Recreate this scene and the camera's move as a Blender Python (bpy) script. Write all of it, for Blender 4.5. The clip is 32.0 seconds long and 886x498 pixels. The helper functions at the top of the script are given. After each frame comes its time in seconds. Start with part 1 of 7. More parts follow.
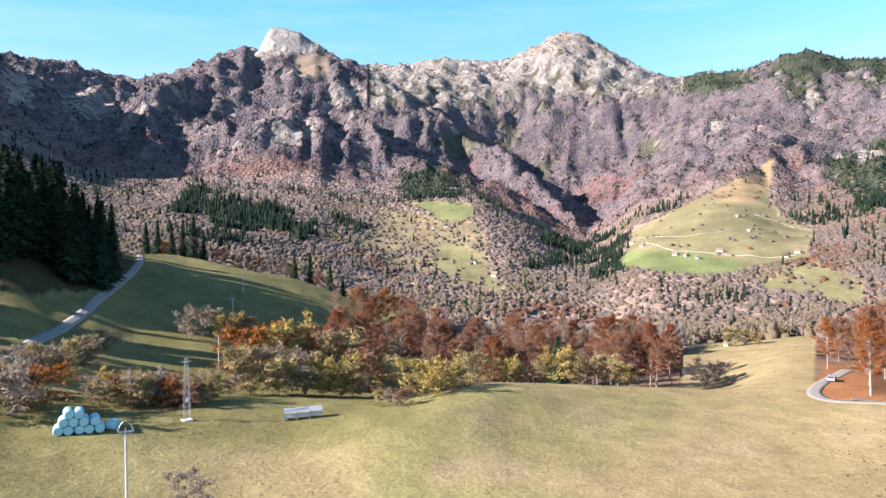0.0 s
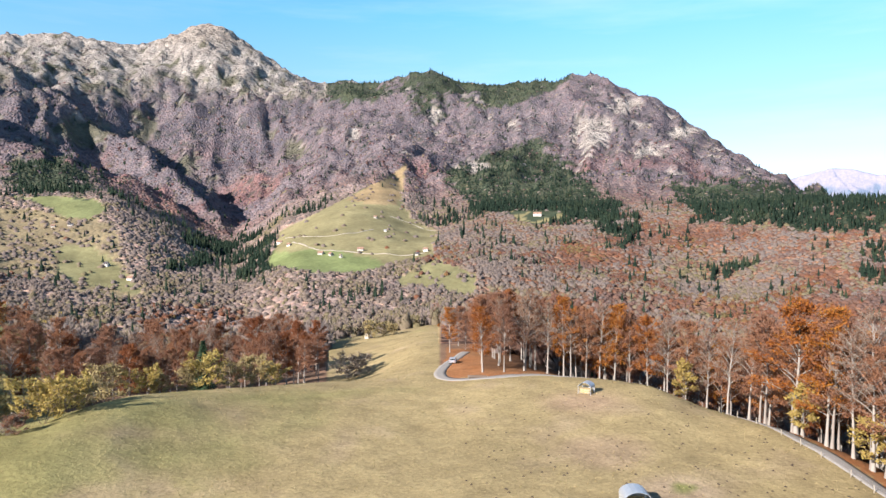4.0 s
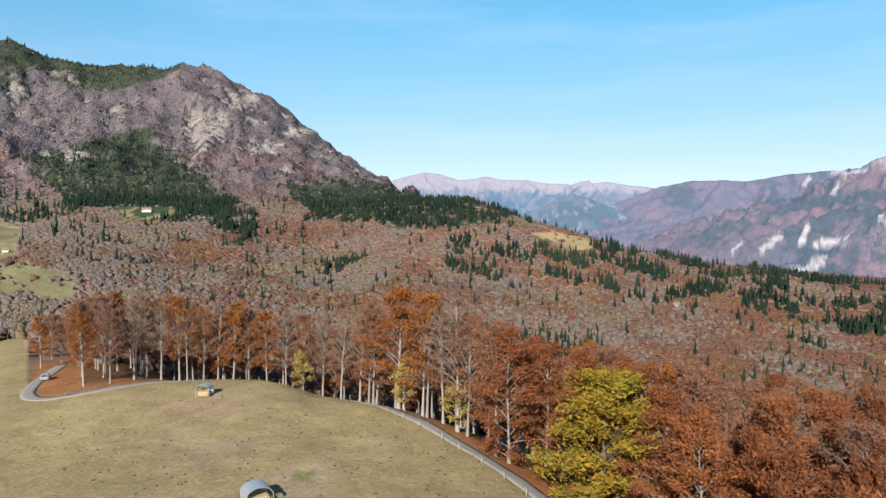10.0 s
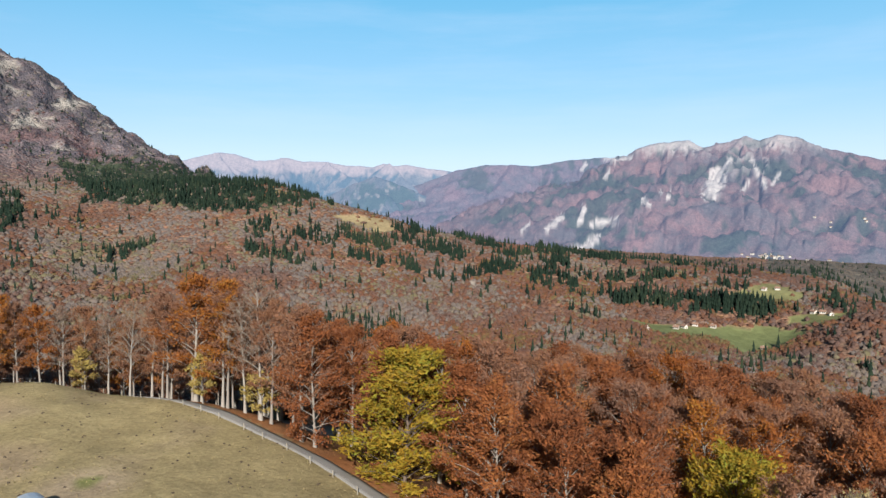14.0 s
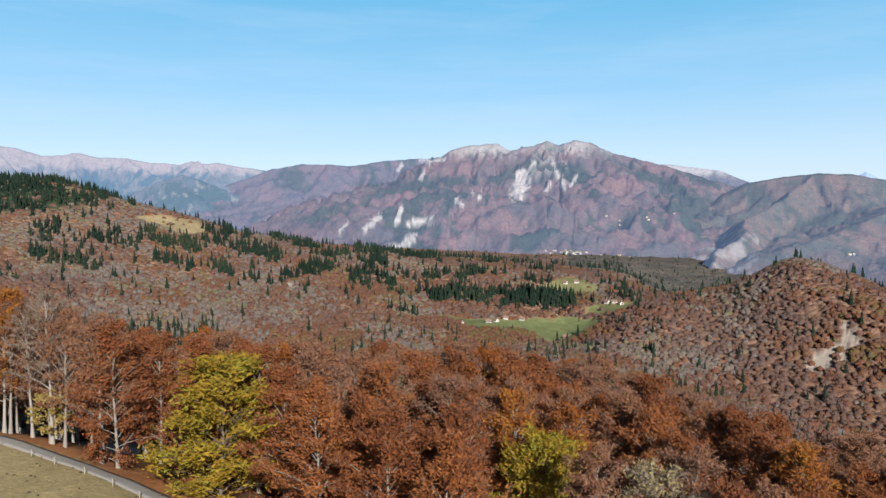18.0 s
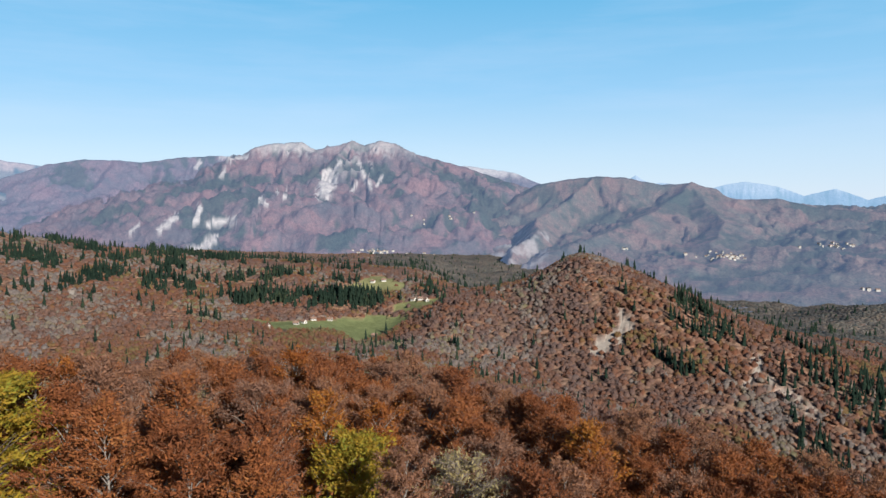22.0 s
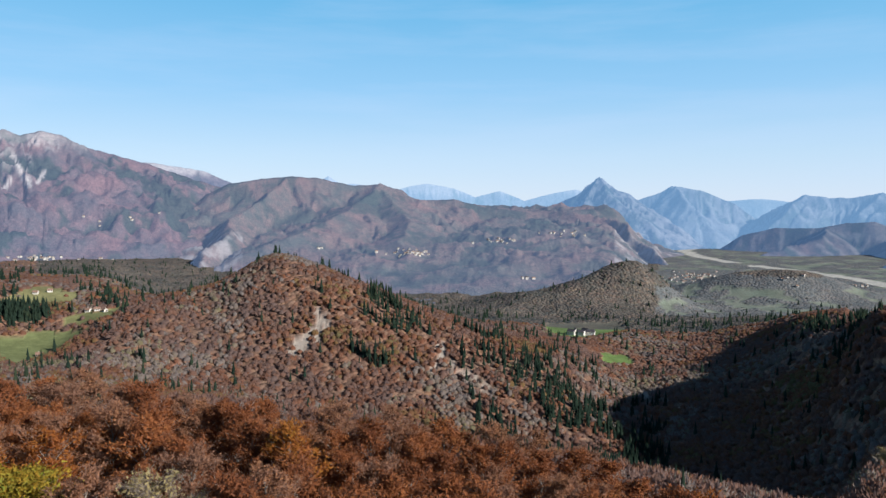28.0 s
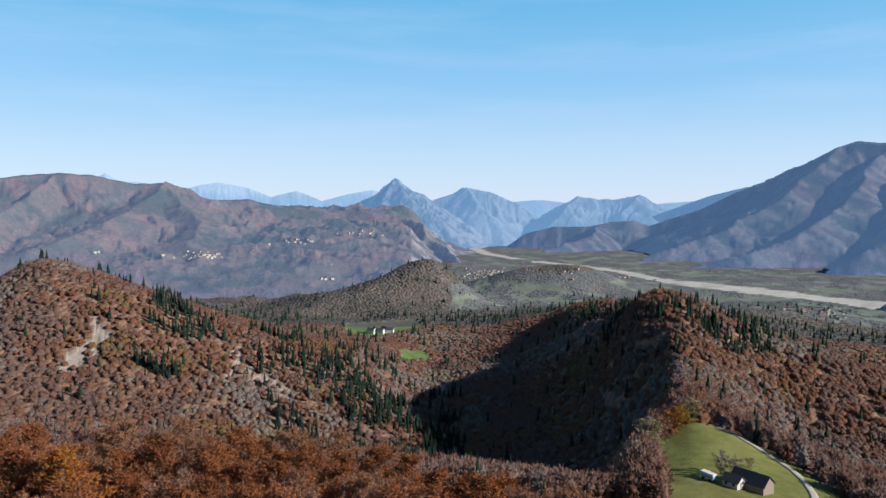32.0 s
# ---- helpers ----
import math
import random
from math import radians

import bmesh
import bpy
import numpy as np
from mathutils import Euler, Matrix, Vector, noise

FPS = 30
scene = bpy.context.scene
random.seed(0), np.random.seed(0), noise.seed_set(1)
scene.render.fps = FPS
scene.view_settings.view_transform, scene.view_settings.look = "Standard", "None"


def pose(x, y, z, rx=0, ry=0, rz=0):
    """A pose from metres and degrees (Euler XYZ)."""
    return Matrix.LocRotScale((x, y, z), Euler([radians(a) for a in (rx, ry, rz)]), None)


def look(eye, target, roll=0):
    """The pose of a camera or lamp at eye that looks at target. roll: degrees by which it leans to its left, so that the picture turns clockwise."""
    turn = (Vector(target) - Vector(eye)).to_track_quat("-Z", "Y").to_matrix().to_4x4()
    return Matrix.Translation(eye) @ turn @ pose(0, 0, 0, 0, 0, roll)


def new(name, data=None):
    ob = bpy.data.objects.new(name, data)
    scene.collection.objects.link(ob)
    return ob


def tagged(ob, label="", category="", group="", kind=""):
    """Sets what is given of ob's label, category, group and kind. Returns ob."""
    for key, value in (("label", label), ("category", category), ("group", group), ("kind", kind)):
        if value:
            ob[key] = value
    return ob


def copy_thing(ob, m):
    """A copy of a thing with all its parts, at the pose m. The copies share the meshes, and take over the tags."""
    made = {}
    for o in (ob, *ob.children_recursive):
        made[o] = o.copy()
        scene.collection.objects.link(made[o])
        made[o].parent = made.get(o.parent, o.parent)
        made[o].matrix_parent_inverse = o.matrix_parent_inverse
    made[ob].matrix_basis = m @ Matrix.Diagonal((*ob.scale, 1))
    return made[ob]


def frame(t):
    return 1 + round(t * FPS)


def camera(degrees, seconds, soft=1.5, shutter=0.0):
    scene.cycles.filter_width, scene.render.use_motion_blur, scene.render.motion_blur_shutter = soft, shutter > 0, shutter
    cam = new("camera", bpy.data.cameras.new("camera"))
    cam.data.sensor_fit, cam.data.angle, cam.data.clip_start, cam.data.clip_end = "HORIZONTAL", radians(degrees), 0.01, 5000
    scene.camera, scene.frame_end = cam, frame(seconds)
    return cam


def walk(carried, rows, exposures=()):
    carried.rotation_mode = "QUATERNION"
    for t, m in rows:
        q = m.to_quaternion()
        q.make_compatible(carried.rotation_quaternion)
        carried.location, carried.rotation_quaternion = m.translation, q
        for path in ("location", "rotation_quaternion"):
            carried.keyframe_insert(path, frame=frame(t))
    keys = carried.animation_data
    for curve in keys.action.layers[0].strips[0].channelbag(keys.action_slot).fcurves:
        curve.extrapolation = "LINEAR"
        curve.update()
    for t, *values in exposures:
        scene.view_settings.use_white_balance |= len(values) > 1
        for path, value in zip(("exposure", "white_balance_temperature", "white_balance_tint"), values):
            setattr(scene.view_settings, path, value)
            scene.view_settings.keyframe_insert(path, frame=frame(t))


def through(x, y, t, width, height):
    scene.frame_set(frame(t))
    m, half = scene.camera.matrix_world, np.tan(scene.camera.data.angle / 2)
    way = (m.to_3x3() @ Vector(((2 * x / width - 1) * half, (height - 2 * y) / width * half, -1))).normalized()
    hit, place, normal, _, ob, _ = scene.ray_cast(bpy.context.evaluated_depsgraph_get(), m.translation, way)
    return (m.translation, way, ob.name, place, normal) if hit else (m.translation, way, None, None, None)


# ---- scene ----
# Bearings are degrees clockwise from +y, seen from the place over which the camera hovers.
EYE = 33.0
cam = camera(64.7, 32.0)
ROWS = [
    (0, -0.00, -1.71, -0.28), (0.5, 3.53, -1.73, -0.24), (1, 7.69, -1.75, -0.16), (1.5, 11.37, -1.77, -0.09), (2, 14.71, -1.78, -0.05),
    (2.5, 18.10, -1.79, -0.02), (3, 21.53, -1.79, 0.00), (3.5, 24.93, -1.78, 0.04), (4, 28.32, -1.77, 0.08), (4.5, 31.71, -1.75, 0.10),
    (6.5, 44.11, -1.73, 0.09), (7, 46.23, -1.73, 0.09), (7.5, 48.26, -1.73, 0.10), (8, 50.32, -1.73, 0.09), (8.5, 52.46, -1.74, 0.10),
    (9, 54.63, -1.75, 0.11), (9.5, 56.80, -1.82, 0.13), (10, 58.94, -1.97, 0.13), (10.5, 61.05, -2.20, 0.12), (11, 63.12, -2.41, 0.10),
    (11.5, 65.21, -2.64, 0.08), (12, 67.31, -2.86, 0.07), (12.5, 69.25, -3.08, 0.06), (13, 71.25, -3.26, 0.03), (13.5, 73.17, -3.37, -0.01),
    (14, 75.02, -3.40, -0.03), (14.5, 76.87, -3.39, -0.05), (16.5, 84.29, -3.39, -0.16), (17, 86.15, -3.39, -0.14), (17.5, 87.98, -3.41, -0.10),
    (18, 89.84, -3.42, -0.09), (18.5, 91.73, -3.44, -0.08), (19, 93.65, -3.45, -0.07), (19.5, 95.61, -3.46, -0.06), (20, 97.57, -3.47, -0.06),
    (20.5, 99.54, -3.47, -0.07), (21, 101.54, -3.47, -0.07), (21.5, 103.54, -3.46, -0.07), (22, 105.55, -3.47, -0.06), (22.5, 107.58, -3.46, -0.02),
    (23, 109.65, -3.46, 0.00), (23.5, 111.72, -3.45, 0.00), (24, 113.78, -3.46, -0.02), (24.5, 115.83, -3.46, -0.02), (25, 117.88, -3.46, -0.01),
    (25.5, 119.95, -3.46, -0.00), (27.5, 128.10, -3.48, -0.04), (28, 130.16, -3.49, -0.02), (28.5, 132.21, -3.50, 0.00), (29, 134.25, -3.50, 0.04),
    (29.5, 136.22, -3.50, 0.04), (30, 138.27, -3.50, 0.03), (30.5, 140.30, -3.49, -0.00), (31, 142.37, -3.48, 0.01), (31.5, 144.46, -3.47, 0.02),
    (32, 146.58, -3.47, 0.05),
]


def hover(yaw, pitch, roll):
    return Matrix.Translation((0, 0, EYE)) @ (Matrix.Rotation(radians(-yaw), 4, "Z") @ Matrix.Rotation(radians(90 + pitch), 4, "X")
                                              @ Matrix.Rotation(radians(roll), 4, "Z"))


walk(cam, [(t, hover(a, p, r)) for t, a, p, r in ROWS],
     exposures=[(0, 1.6, 6250, 19), (4, 1.3, 6250, 15), (6.5, 0.98, 6250, 12), (9, 0.8, 6250, 10), (14, 0.67, 6250, 8), (20, 0.56, 6150, 8), (26, 0.52, 6050, 9), (32, 0.5, 5950, 10)])

# ---- light ----
SUN_BEARING, SUN_HEIGHT = -107.0, 26.5
world = bpy.data.worlds.new("sky")
scene.world = world
world.use_nodes = True
wn = world.node_tree.nodes
sky = wn.new("ShaderNodeTexSky")
sky.sky_type, sky.sun_disc = "NISHITA", False
sky.sun_elevation, sky.sun_rotation = radians(SUN_HEIGHT), radians(SUN_BEARING)
sky.altitude, sky.air_density, sky.dust_density, sky.ozone_density = 800, 1.0, 0.3, 0.6
wn["Background"].inputs["Strength"].default_value = 0.07
pale = wn.new("ShaderNodeMix")  # thin high haze evens out the clear sky
pale.data_type = "RGBA"
pale.inputs[0].default_value = 0.84
wl = world.node_tree.links
up = wn.new("ShaderNodeSeparateXYZ")
wl.new(wn.new("ShaderNodeTexCoord").outputs["Generated"], up.inputs[0])
air = wn.new("ShaderNodeValToRGB")
air.color_ramp.elements[0].position, air.color_ramp.elements[0].color = 0.0, (7.4, 8.3, 9.5, 1)
air.color_ramp.elements[1].position, air.color_ramp.elements[1].color = 1.0, (0.15, 0.5, 1.3, 1)
for p, c in ((0.07, (6.0, 7.8, 9.4, 1)), (0.16, (3.5, 6.5, 9.2, 1)), (0.29, (1.6, 5.2, 8.2, 1)), (0.42, (0.75, 2.6, 4.8, 1)), (0.62, (0.35, 1.2, 2.7, 1))):
    air.color_ramp.elements.new(p).color = c
wl.new(up.outputs["Z"], air.inputs[0])
wisp, streak, veil, cirrus = wn.new("ShaderNodeMapping"), wn.new("ShaderNodeTexNoise"), wn.new("ShaderNodeValToRGB"), wn.new("ShaderNodeMix")
wisp.inputs["Scale"].default_value = (1.5, 1.5, 13.0)
streak.inputs["Scale"].default_value, streak.inputs["Detail"].default_value, streak.inputs["Roughness"].default_value = 1.6, 6, 0.6
veil.color_ramp.elements[0].position, veil.color_ramp.elements[0].color = 0.46, (0, 0, 0, 1)
veil.color_ramp.elements[1].position, veil.color_ramp.elements[1].color = 0.78, (0.3, 0.3, 0.3, 1)
cirrus.data_type = "RGBA"
cirrus.inputs[7].default_value = (6.6, 8.0, 10.0, 1)
wl.new(wn["Texture Coordinate"].outputs["Generated"], wisp.inputs["Vector"])
wl.new(wisp.outputs[0], streak.inputs["Vector"])
wl.new(streak.outputs[0], veil.inputs[0])
wl.new(veil.outputs[0], cirrus.inputs[0])
wl.new(air.outputs[0], cirrus.inputs[6])
wl.new(cirrus.outputs[2], pale.inputs[7])
world.node_tree.links.new(sky.outputs[0], pale.inputs[6])
# the sky is paler over the wide hazy valley than over the mountains
opposite, deepen, tone = wn.new("ShaderNodeVectorMath"), wn.new("ShaderNodeMapRange"), wn.new("ShaderNodeVectorMath")
opposite.operation, tone.operation, deepen.interpolation_type = "DOT_PRODUCT", "SCALE", "SMOOTHSTEP"
opposite.inputs[1].default_value = (math.sin(radians(115)), math.cos(radians(115)), 0)
deepen.inputs["From Min"].default_value, deepen.inputs["From Max"].default_value, deepen.inputs["To Min"].default_value = -0.4, 0.5, 0.75
wl.new(wn["Texture Coordinate"].outputs["Generated"], opposite.inputs[0])
wl.new(opposite.outputs["Value"], deepen.inputs["Value"])
wl.new(pale.outputs[2], tone.inputs[0])
wl.new(deepen.outputs[0], tone.inputs["Scale"])
wl.new(tone.outputs[0], wn["Background"].inputs["Color"])
lamp = bpy.data.lights.new("sun", "SUN")
lamp.energy, lamp.angle, lamp.color = 5.4, radians(0.53), (1.0, 0.91, 0.8)
sun = new("sun", lamp)
sb, sh = radians(SUN_BEARING), radians(SUN_HEIGHT)
sun.matrix_world = look((0, 0, 0), (-math.sin(sb) * math.cos(sh), -math.cos(sb) * math.cos(sh), -math.sin(sh)))
sun.location = (-300, 0, 400)

# ---- numbers ----
rng = np.random.default_rng(7)


def vnoise(x, y, seed=0):
    """Smooth noise in -1..1 on arrays."""
    xi, yi = np.floor(x).astype(np.int64), np.floor(y).astype(np.int64)
    fx, fy = x - xi, y - yi
    ux, uy = fx * fx * fx * (fx * (fx * 6 - 15) + 10), fy * fy * fy * (fy * (fy * 6 - 15) + 10)

    def grad(a, b, dx, dy):
        h = (a * 374761393 + b * 668265263 + seed * 974711) & 0x7FFFFFFF
        h = ((h ^ (h >> 13)) * 1274126177) & 0x7FFFFFFF
        w = (h ^ (h >> 16)) % 1024 * (2 * np.pi / 1024)
        return np.cos(w) * dx + np.sin(w) * dy

    a, b = grad(xi, yi, fx, fy), grad(xi + 1, yi, fx - 1, fy)
    c, d = grad(xi, yi + 1, fx, fy - 1), grad(xi + 1, yi + 1, fx - 1, fy - 1)
    return 1.5 * ((a * (1 - ux) + b * ux) * (1 - uy) + (c * (1 - ux) + d * ux) * uy)


def fbm(x, y, seed=0, octaves=4, ridged=False):
    s, a = 0.0, 0.5
    for k in range(octaves):
        n = vnoise(x * 2 ** k + 17.3 * k, y * 2 ** k - 9.1 * k, seed + k)
        s = s + a * ((1 - 2 * np.abs(n)) if ridged else n)
        a *= 0.5
    return s


def smooth(a, b, x):
    t = np.clip((x - a) / (b - a), 0, 1)
    return t * t * (3 - 2 * t)


def xy(az, d):
    return d * np.sin(np.radians(az)), d * np.cos(np.radians(az))


# ---- the lie of the land: lines of (bearing, distance, height), from the hilltop out to the skyline ----
NEAR = [(-40, 30, 5), (0, 30, 3), (40, 30, 2), (70, 30, 0), (100, 30, -6), (140, 30, -8), (188, 30, -5)]
FOOT = [(-40, 80, 6), (-25, 80, 3), (-12, 80, 1), (0, 80, 0), (20, 85, 0), (45, 88, 0), (60, 85, -1), (70, 82, -3), (85, 80, -9),
        (100, 80, -13), (120, 80, -17), (140, 80, -19), (160, 80, -20), (188, 80, -20)]
CREST = [(-40, 130, 12), (-32, 130, 6.5), (-25, 112, 4.7), (-18, 118, 3.6), (-12.6, 115, 2.6), (-3, 105, 3.9), (2, 115, 4.5),
         (6, 125, 3.5), (14, 135, 0.8), (20, 140, -0.3), (27, 145, -1), (33, 145, 0.3), (40, 145, 1.1), (44, 142, 1.5),
         (50, 132, -0.4), (55, 122, -0.8), (60, 112, -1.7), (65, 102, -3.1), (70, 100, -5), (85, 120, -13), (100, 120, -16),
         (120, 115, -21), (140, 110, -24), (160, 110, -26), (188, 110, -24)]
HOLLOW = [(-40, 180, 12), (-32, 165, 7.5), (-25, 150, 2.5), (-12, 165, -4), (0, 185, -9.5), (10, 200, -13), (20, 210, -12), (27, 195, -3.8),
          (33, 195, -3.2), (40, 190, -10), (50, 180, -16), (60, 180, -22), (75, 200, -35), (90, 210, -40), (110, 200, -45),
          (130, 190, -45), (150, 180, -46), (165, 190, -50), (175, 200, -52), (188, 200, -55)]
SPUR = [(-40, 300, 45), (-32, 280, 33), (-27, 300, 22), (-23.3, 370, 21.4), (-19, 380, 17), (-15, 380, 11), (-11, 370, 4), (-6.7, 350, -5),
        (-1.2, 320, -12), (5, 310, -20), (12, 310, -20), (22, 320, -17), (29.8, 330, -13), (36, 320, -20), (45, 320, -35),
        (60, 330, -50), (75, 350, -62), (90, 380, -68), (105, 400, -72), (120, 380, -85), (135, 350, -95), (145, 330, -95),
        (158.5, 300, -92), (164, 290, -62), (167, 320, -61), (173, 300, -66), (180, 300, -75), (188, 300, -80)]
VALLEY = [(-40, 450, 30), (-25, 520, -20), (-15, 550, -40), (-5, 560, -60), (5, 580, -70), (12, 600, -85), (20, 560, -70),
          (30, 560, -60), (40, 560, -65), (50, 550, -75), (60, 550, -85), (75, 580, -95), (90, 600, -90), (100, 600, -92),
          (110, 600, -110), (120, 560, -130), (130, 520, -145), (140, 500, -165), (148, 480, -160), (159, 440, -145), (162.4, 460, -118),
          (165.8, 480, -74), (175, 480, -120), (188, 480, -130)]
BENCH = [(-40, 900, 80), (-25, 900, 40), (-15, 900, 20), (-8, 900, -2), (-2, 850, -32), (5, 850, -38), (11.7, 900, -36), (17, 850, -15),
         (25, 850, -15), (30, 850, -11), (40, 850, -26), (50, 900, -38), (60, 850, -49), (70, 850, -64), (80, 800, -79), (88, 780, -89),
         (95, 760, -94), (100, 740, -104), (106, 760, -74), (112, 820, -60), (117, 850, -32), (122, 800, -51), (128, 760, -81),
         (134, 720, -107), (140, 700, -129), (146, 700, -168), (150, 660, -160), (155, 640, -150), (159.3, 640, -112), (162.6, 645, -52), (164, 650, -45), (166.5, 650, -52),
         (170.6, 650, -73), (176, 640, -92), (188, 640, -125)]
HILLS = [(-40, 1500, 300), (-25, 1500, 138), (-12, 1400, 118), (-4, 1350, 80), (2, 1250, 72), (6, 1200, 37), (11.7, 1300, -8),
         (16, 1200, 33), (22, 1200, 64), (28, 1200, 39), (35, 1200, 43), (45, 1300, 56), (52, 1300, 67), (60, 1300, 76),
         (65, 1250, 44), (70, 1200, 16), (73.5, 1150, -9), (77, 1120, -22), (83, 1080, -35), (89, 1050, -50), (94, 1050, -51),
         (98, 1000, -67), (103, 1000, -72), (108, 1000, -90), (113, 1000, -72), (117, 1020, -42), (122, 1050, -87),
         (128, 1050, -133), (135, 1100, -161), (141, 1150, -178), (146, 1150, -178), (149.5, 1000, -170), (154.3, 960, -148), (158.5, 900, -106), (162, 880, -92),
         (176, 950, -160), (188, 950, -170)]
SLOPES = [(-40, 2200, 600), (-25, 2200, 342), (-12, 2100, 365), (0, 2200, 245), (8, 2300, 113), (12, 2400, 75), (17, 2300, 234),
          (24, 2000, 233), (30, 2100, 217), (40, 2100, 217), (46, 2100, 198), (52, 2000, 138), (56, 1900, 83), (62, 1700, 57),
          (70, 1600, -37), (80, 1600, -93), (90, 1700, -104), (97, 1700, -100), (104, 1600, -107), (109, 1500, -150),
          (115, 1500, -160), (125, 1600, -195), (135, 1700, -204), (142, 1800, -204), (188, 1850, -200)]
SKYLINE = [(-40, 3000, 590), (-32, 3000, 590), (-28, 3000, 612), (-23.5, 3000, 585), (-19, 3000, 655), (-14, 3200, 780), (-7.4, 3400, 780),
           (-3.8, 3400, 774), (1.5, 3500, 841), (4, 3500, 835), (7.2, 3500, 880), (9.2, 3500, 951), (10.8, 3500, 958),
           (12.6, 3500, 900), (14.7, 3500, 815), (18.3, 3400, 696), (20.6, 3400, 715), (23.5, 3400, 678), (26.7, 3300, 724),
           (31.3, 3300, 682), (36.3, 3200, 662), (39.7, 3200, 685), (43.8, 3100, 575), (48, 3000, 423), (52, 2900, 260),
           (55.1, 2800, 170), (60, 2800, 60), (75, 2800, -123), (90, 2800, -143), (108, 2700, -165), (120, 2700, -200), (128, 2700, -215),
           (143, 2900, -208)]
LINES = [NEAR, FOOT, CREST, HOLLOW, SPUR, VALLEY, BENCH, HILLS, SLOPES, SKYLINE + [(148, 3000, -200), (188, 2900, -200)],
         [(-40, 4950, 150), (40, 4950, 150), (58, 4950, -150), (90, 4950, -150), (146, 4950, -215), (188, 4950, -225)]]


def spread(line, az):
    """Distance and height of a line at each bearing, with no kinks."""
    a = np.array(line, float)
    a = np.vstack([a[-2:] - (360, 0, 0), a, a[:2] + (360, 0, 0)])
    q = np.where(az < a[2, 0], az + 360, az) if a[2, 0] > -180 else az
    q = np.where(q > a[-1, 0], q - 360, q)
    k = np.clip(np.searchsorted(a[:, 0], q) - 1, 1, len(a) - 3)
    w = np.diff(a[:, 0])
    out = []
    for c in (1, 2):
        s = np.diff(a[:, c]) / w
        m = np.zeros(len(a))
        p = s[1:] * s[:-1]
        m[1:-1] = np.where(p > 0, 2 * p / (s[1:] + s[:-1] + 1e-12), 0)
        t = (q - a[k, 0]) / w[k]
        out.append((1 + 2 * t) * (1 - t) ** 2 * a[k, c] + t * (1 - t) ** 2 * w[k] * m[k] + t * t * (3 - 2 * t) * a[k + 1, c] - t * t * (1 - t) * w[k] * m[k + 1])
    return out


# sharp spurs that stand in front of the skyline: (bearing, distance, height) along the crest, slope of the flanks
TOWER_RIDGE = [(-12.3, 2700, 735), (-10.7, 2700, 705), (-7.4, 2600, 638), (-3.8, 2500, 500), (0.8, 2300, 356), (4.9, 2100, 242),
               (7.6, 1900, 159), (9.9, 1700, 77), (11.2, 1500, 10)]
WEST_SPUR = [(-12.5, 2690, 742), (-15.8, 2550, 636), (-19, 2400, 535), (-22, 2150, 420), (-23, 1900, 300), (-22, 1600, 180)]
MID_SPUR = [(-9, 2600, 640), (-8.5, 2300, 470), (-6, 2000, 320), (-4, 1700, 170), (-3, 1500, 100)]
PEAK_SPUR = [(10.5, 3480, 940), (12.5, 3200, 720), (14.5, 2900, 520), (16, 2600, 350), (15.5, 2300, 210)]
EAST_SPUR = [(39.7, 3190, 705), (40, 2900, 560), (38, 2600, 420), (35, 2300, 290), (32, 1900, 160)]
PASTURE_SPUR = [(27, 3290, 735), (26.5, 2800, 470), (25.2, 2200, 260), (24.9, 1800, 190), (23, 1500, 115), (20, 1250, 55)]
TOWER = [(-14.5, 2640, 694), (-14.0, 2640, 738), (-13.6, 2640, 758), (-12.5, 2640, 766), (-11.5, 2640, 752), (-10.8, 2640, 722), (-10.1, 2640, 701), (-8.3, 2650, 672)]
SUMMIT = [(6.0, 3450, 868), (9.0, 3450, 945), (9.6, 3450, 968), (10.9, 3450, 962), (12.6, 3450, 890), (14.5, 3450, 810)]
CRESTS = [(TOWER, 2.4), (SUMMIT, 0.85), (TOWER_RIDGE, 0.74), (WEST_SPUR, 0.72), (MID_SPUR, 0.8), (PEAK_SPUR, 0.75), (EAST_SPUR, 0.7), (PASTURE_SPUR, 0.45)]


# round hills on the valley floor: bearing, distance, height, breadth
KNOLLS = [(146.4, 1700, 60, 85), (144.0, 1690, 58, 100), (140.5, 1640, 34, 130), (137.0, 1600, 16, 120), (152.0, 2050, 22, 110), (155.2, 2050, 46, 140), (158.6, 2080, 34, 120), (171, 1500, 20, 160)]


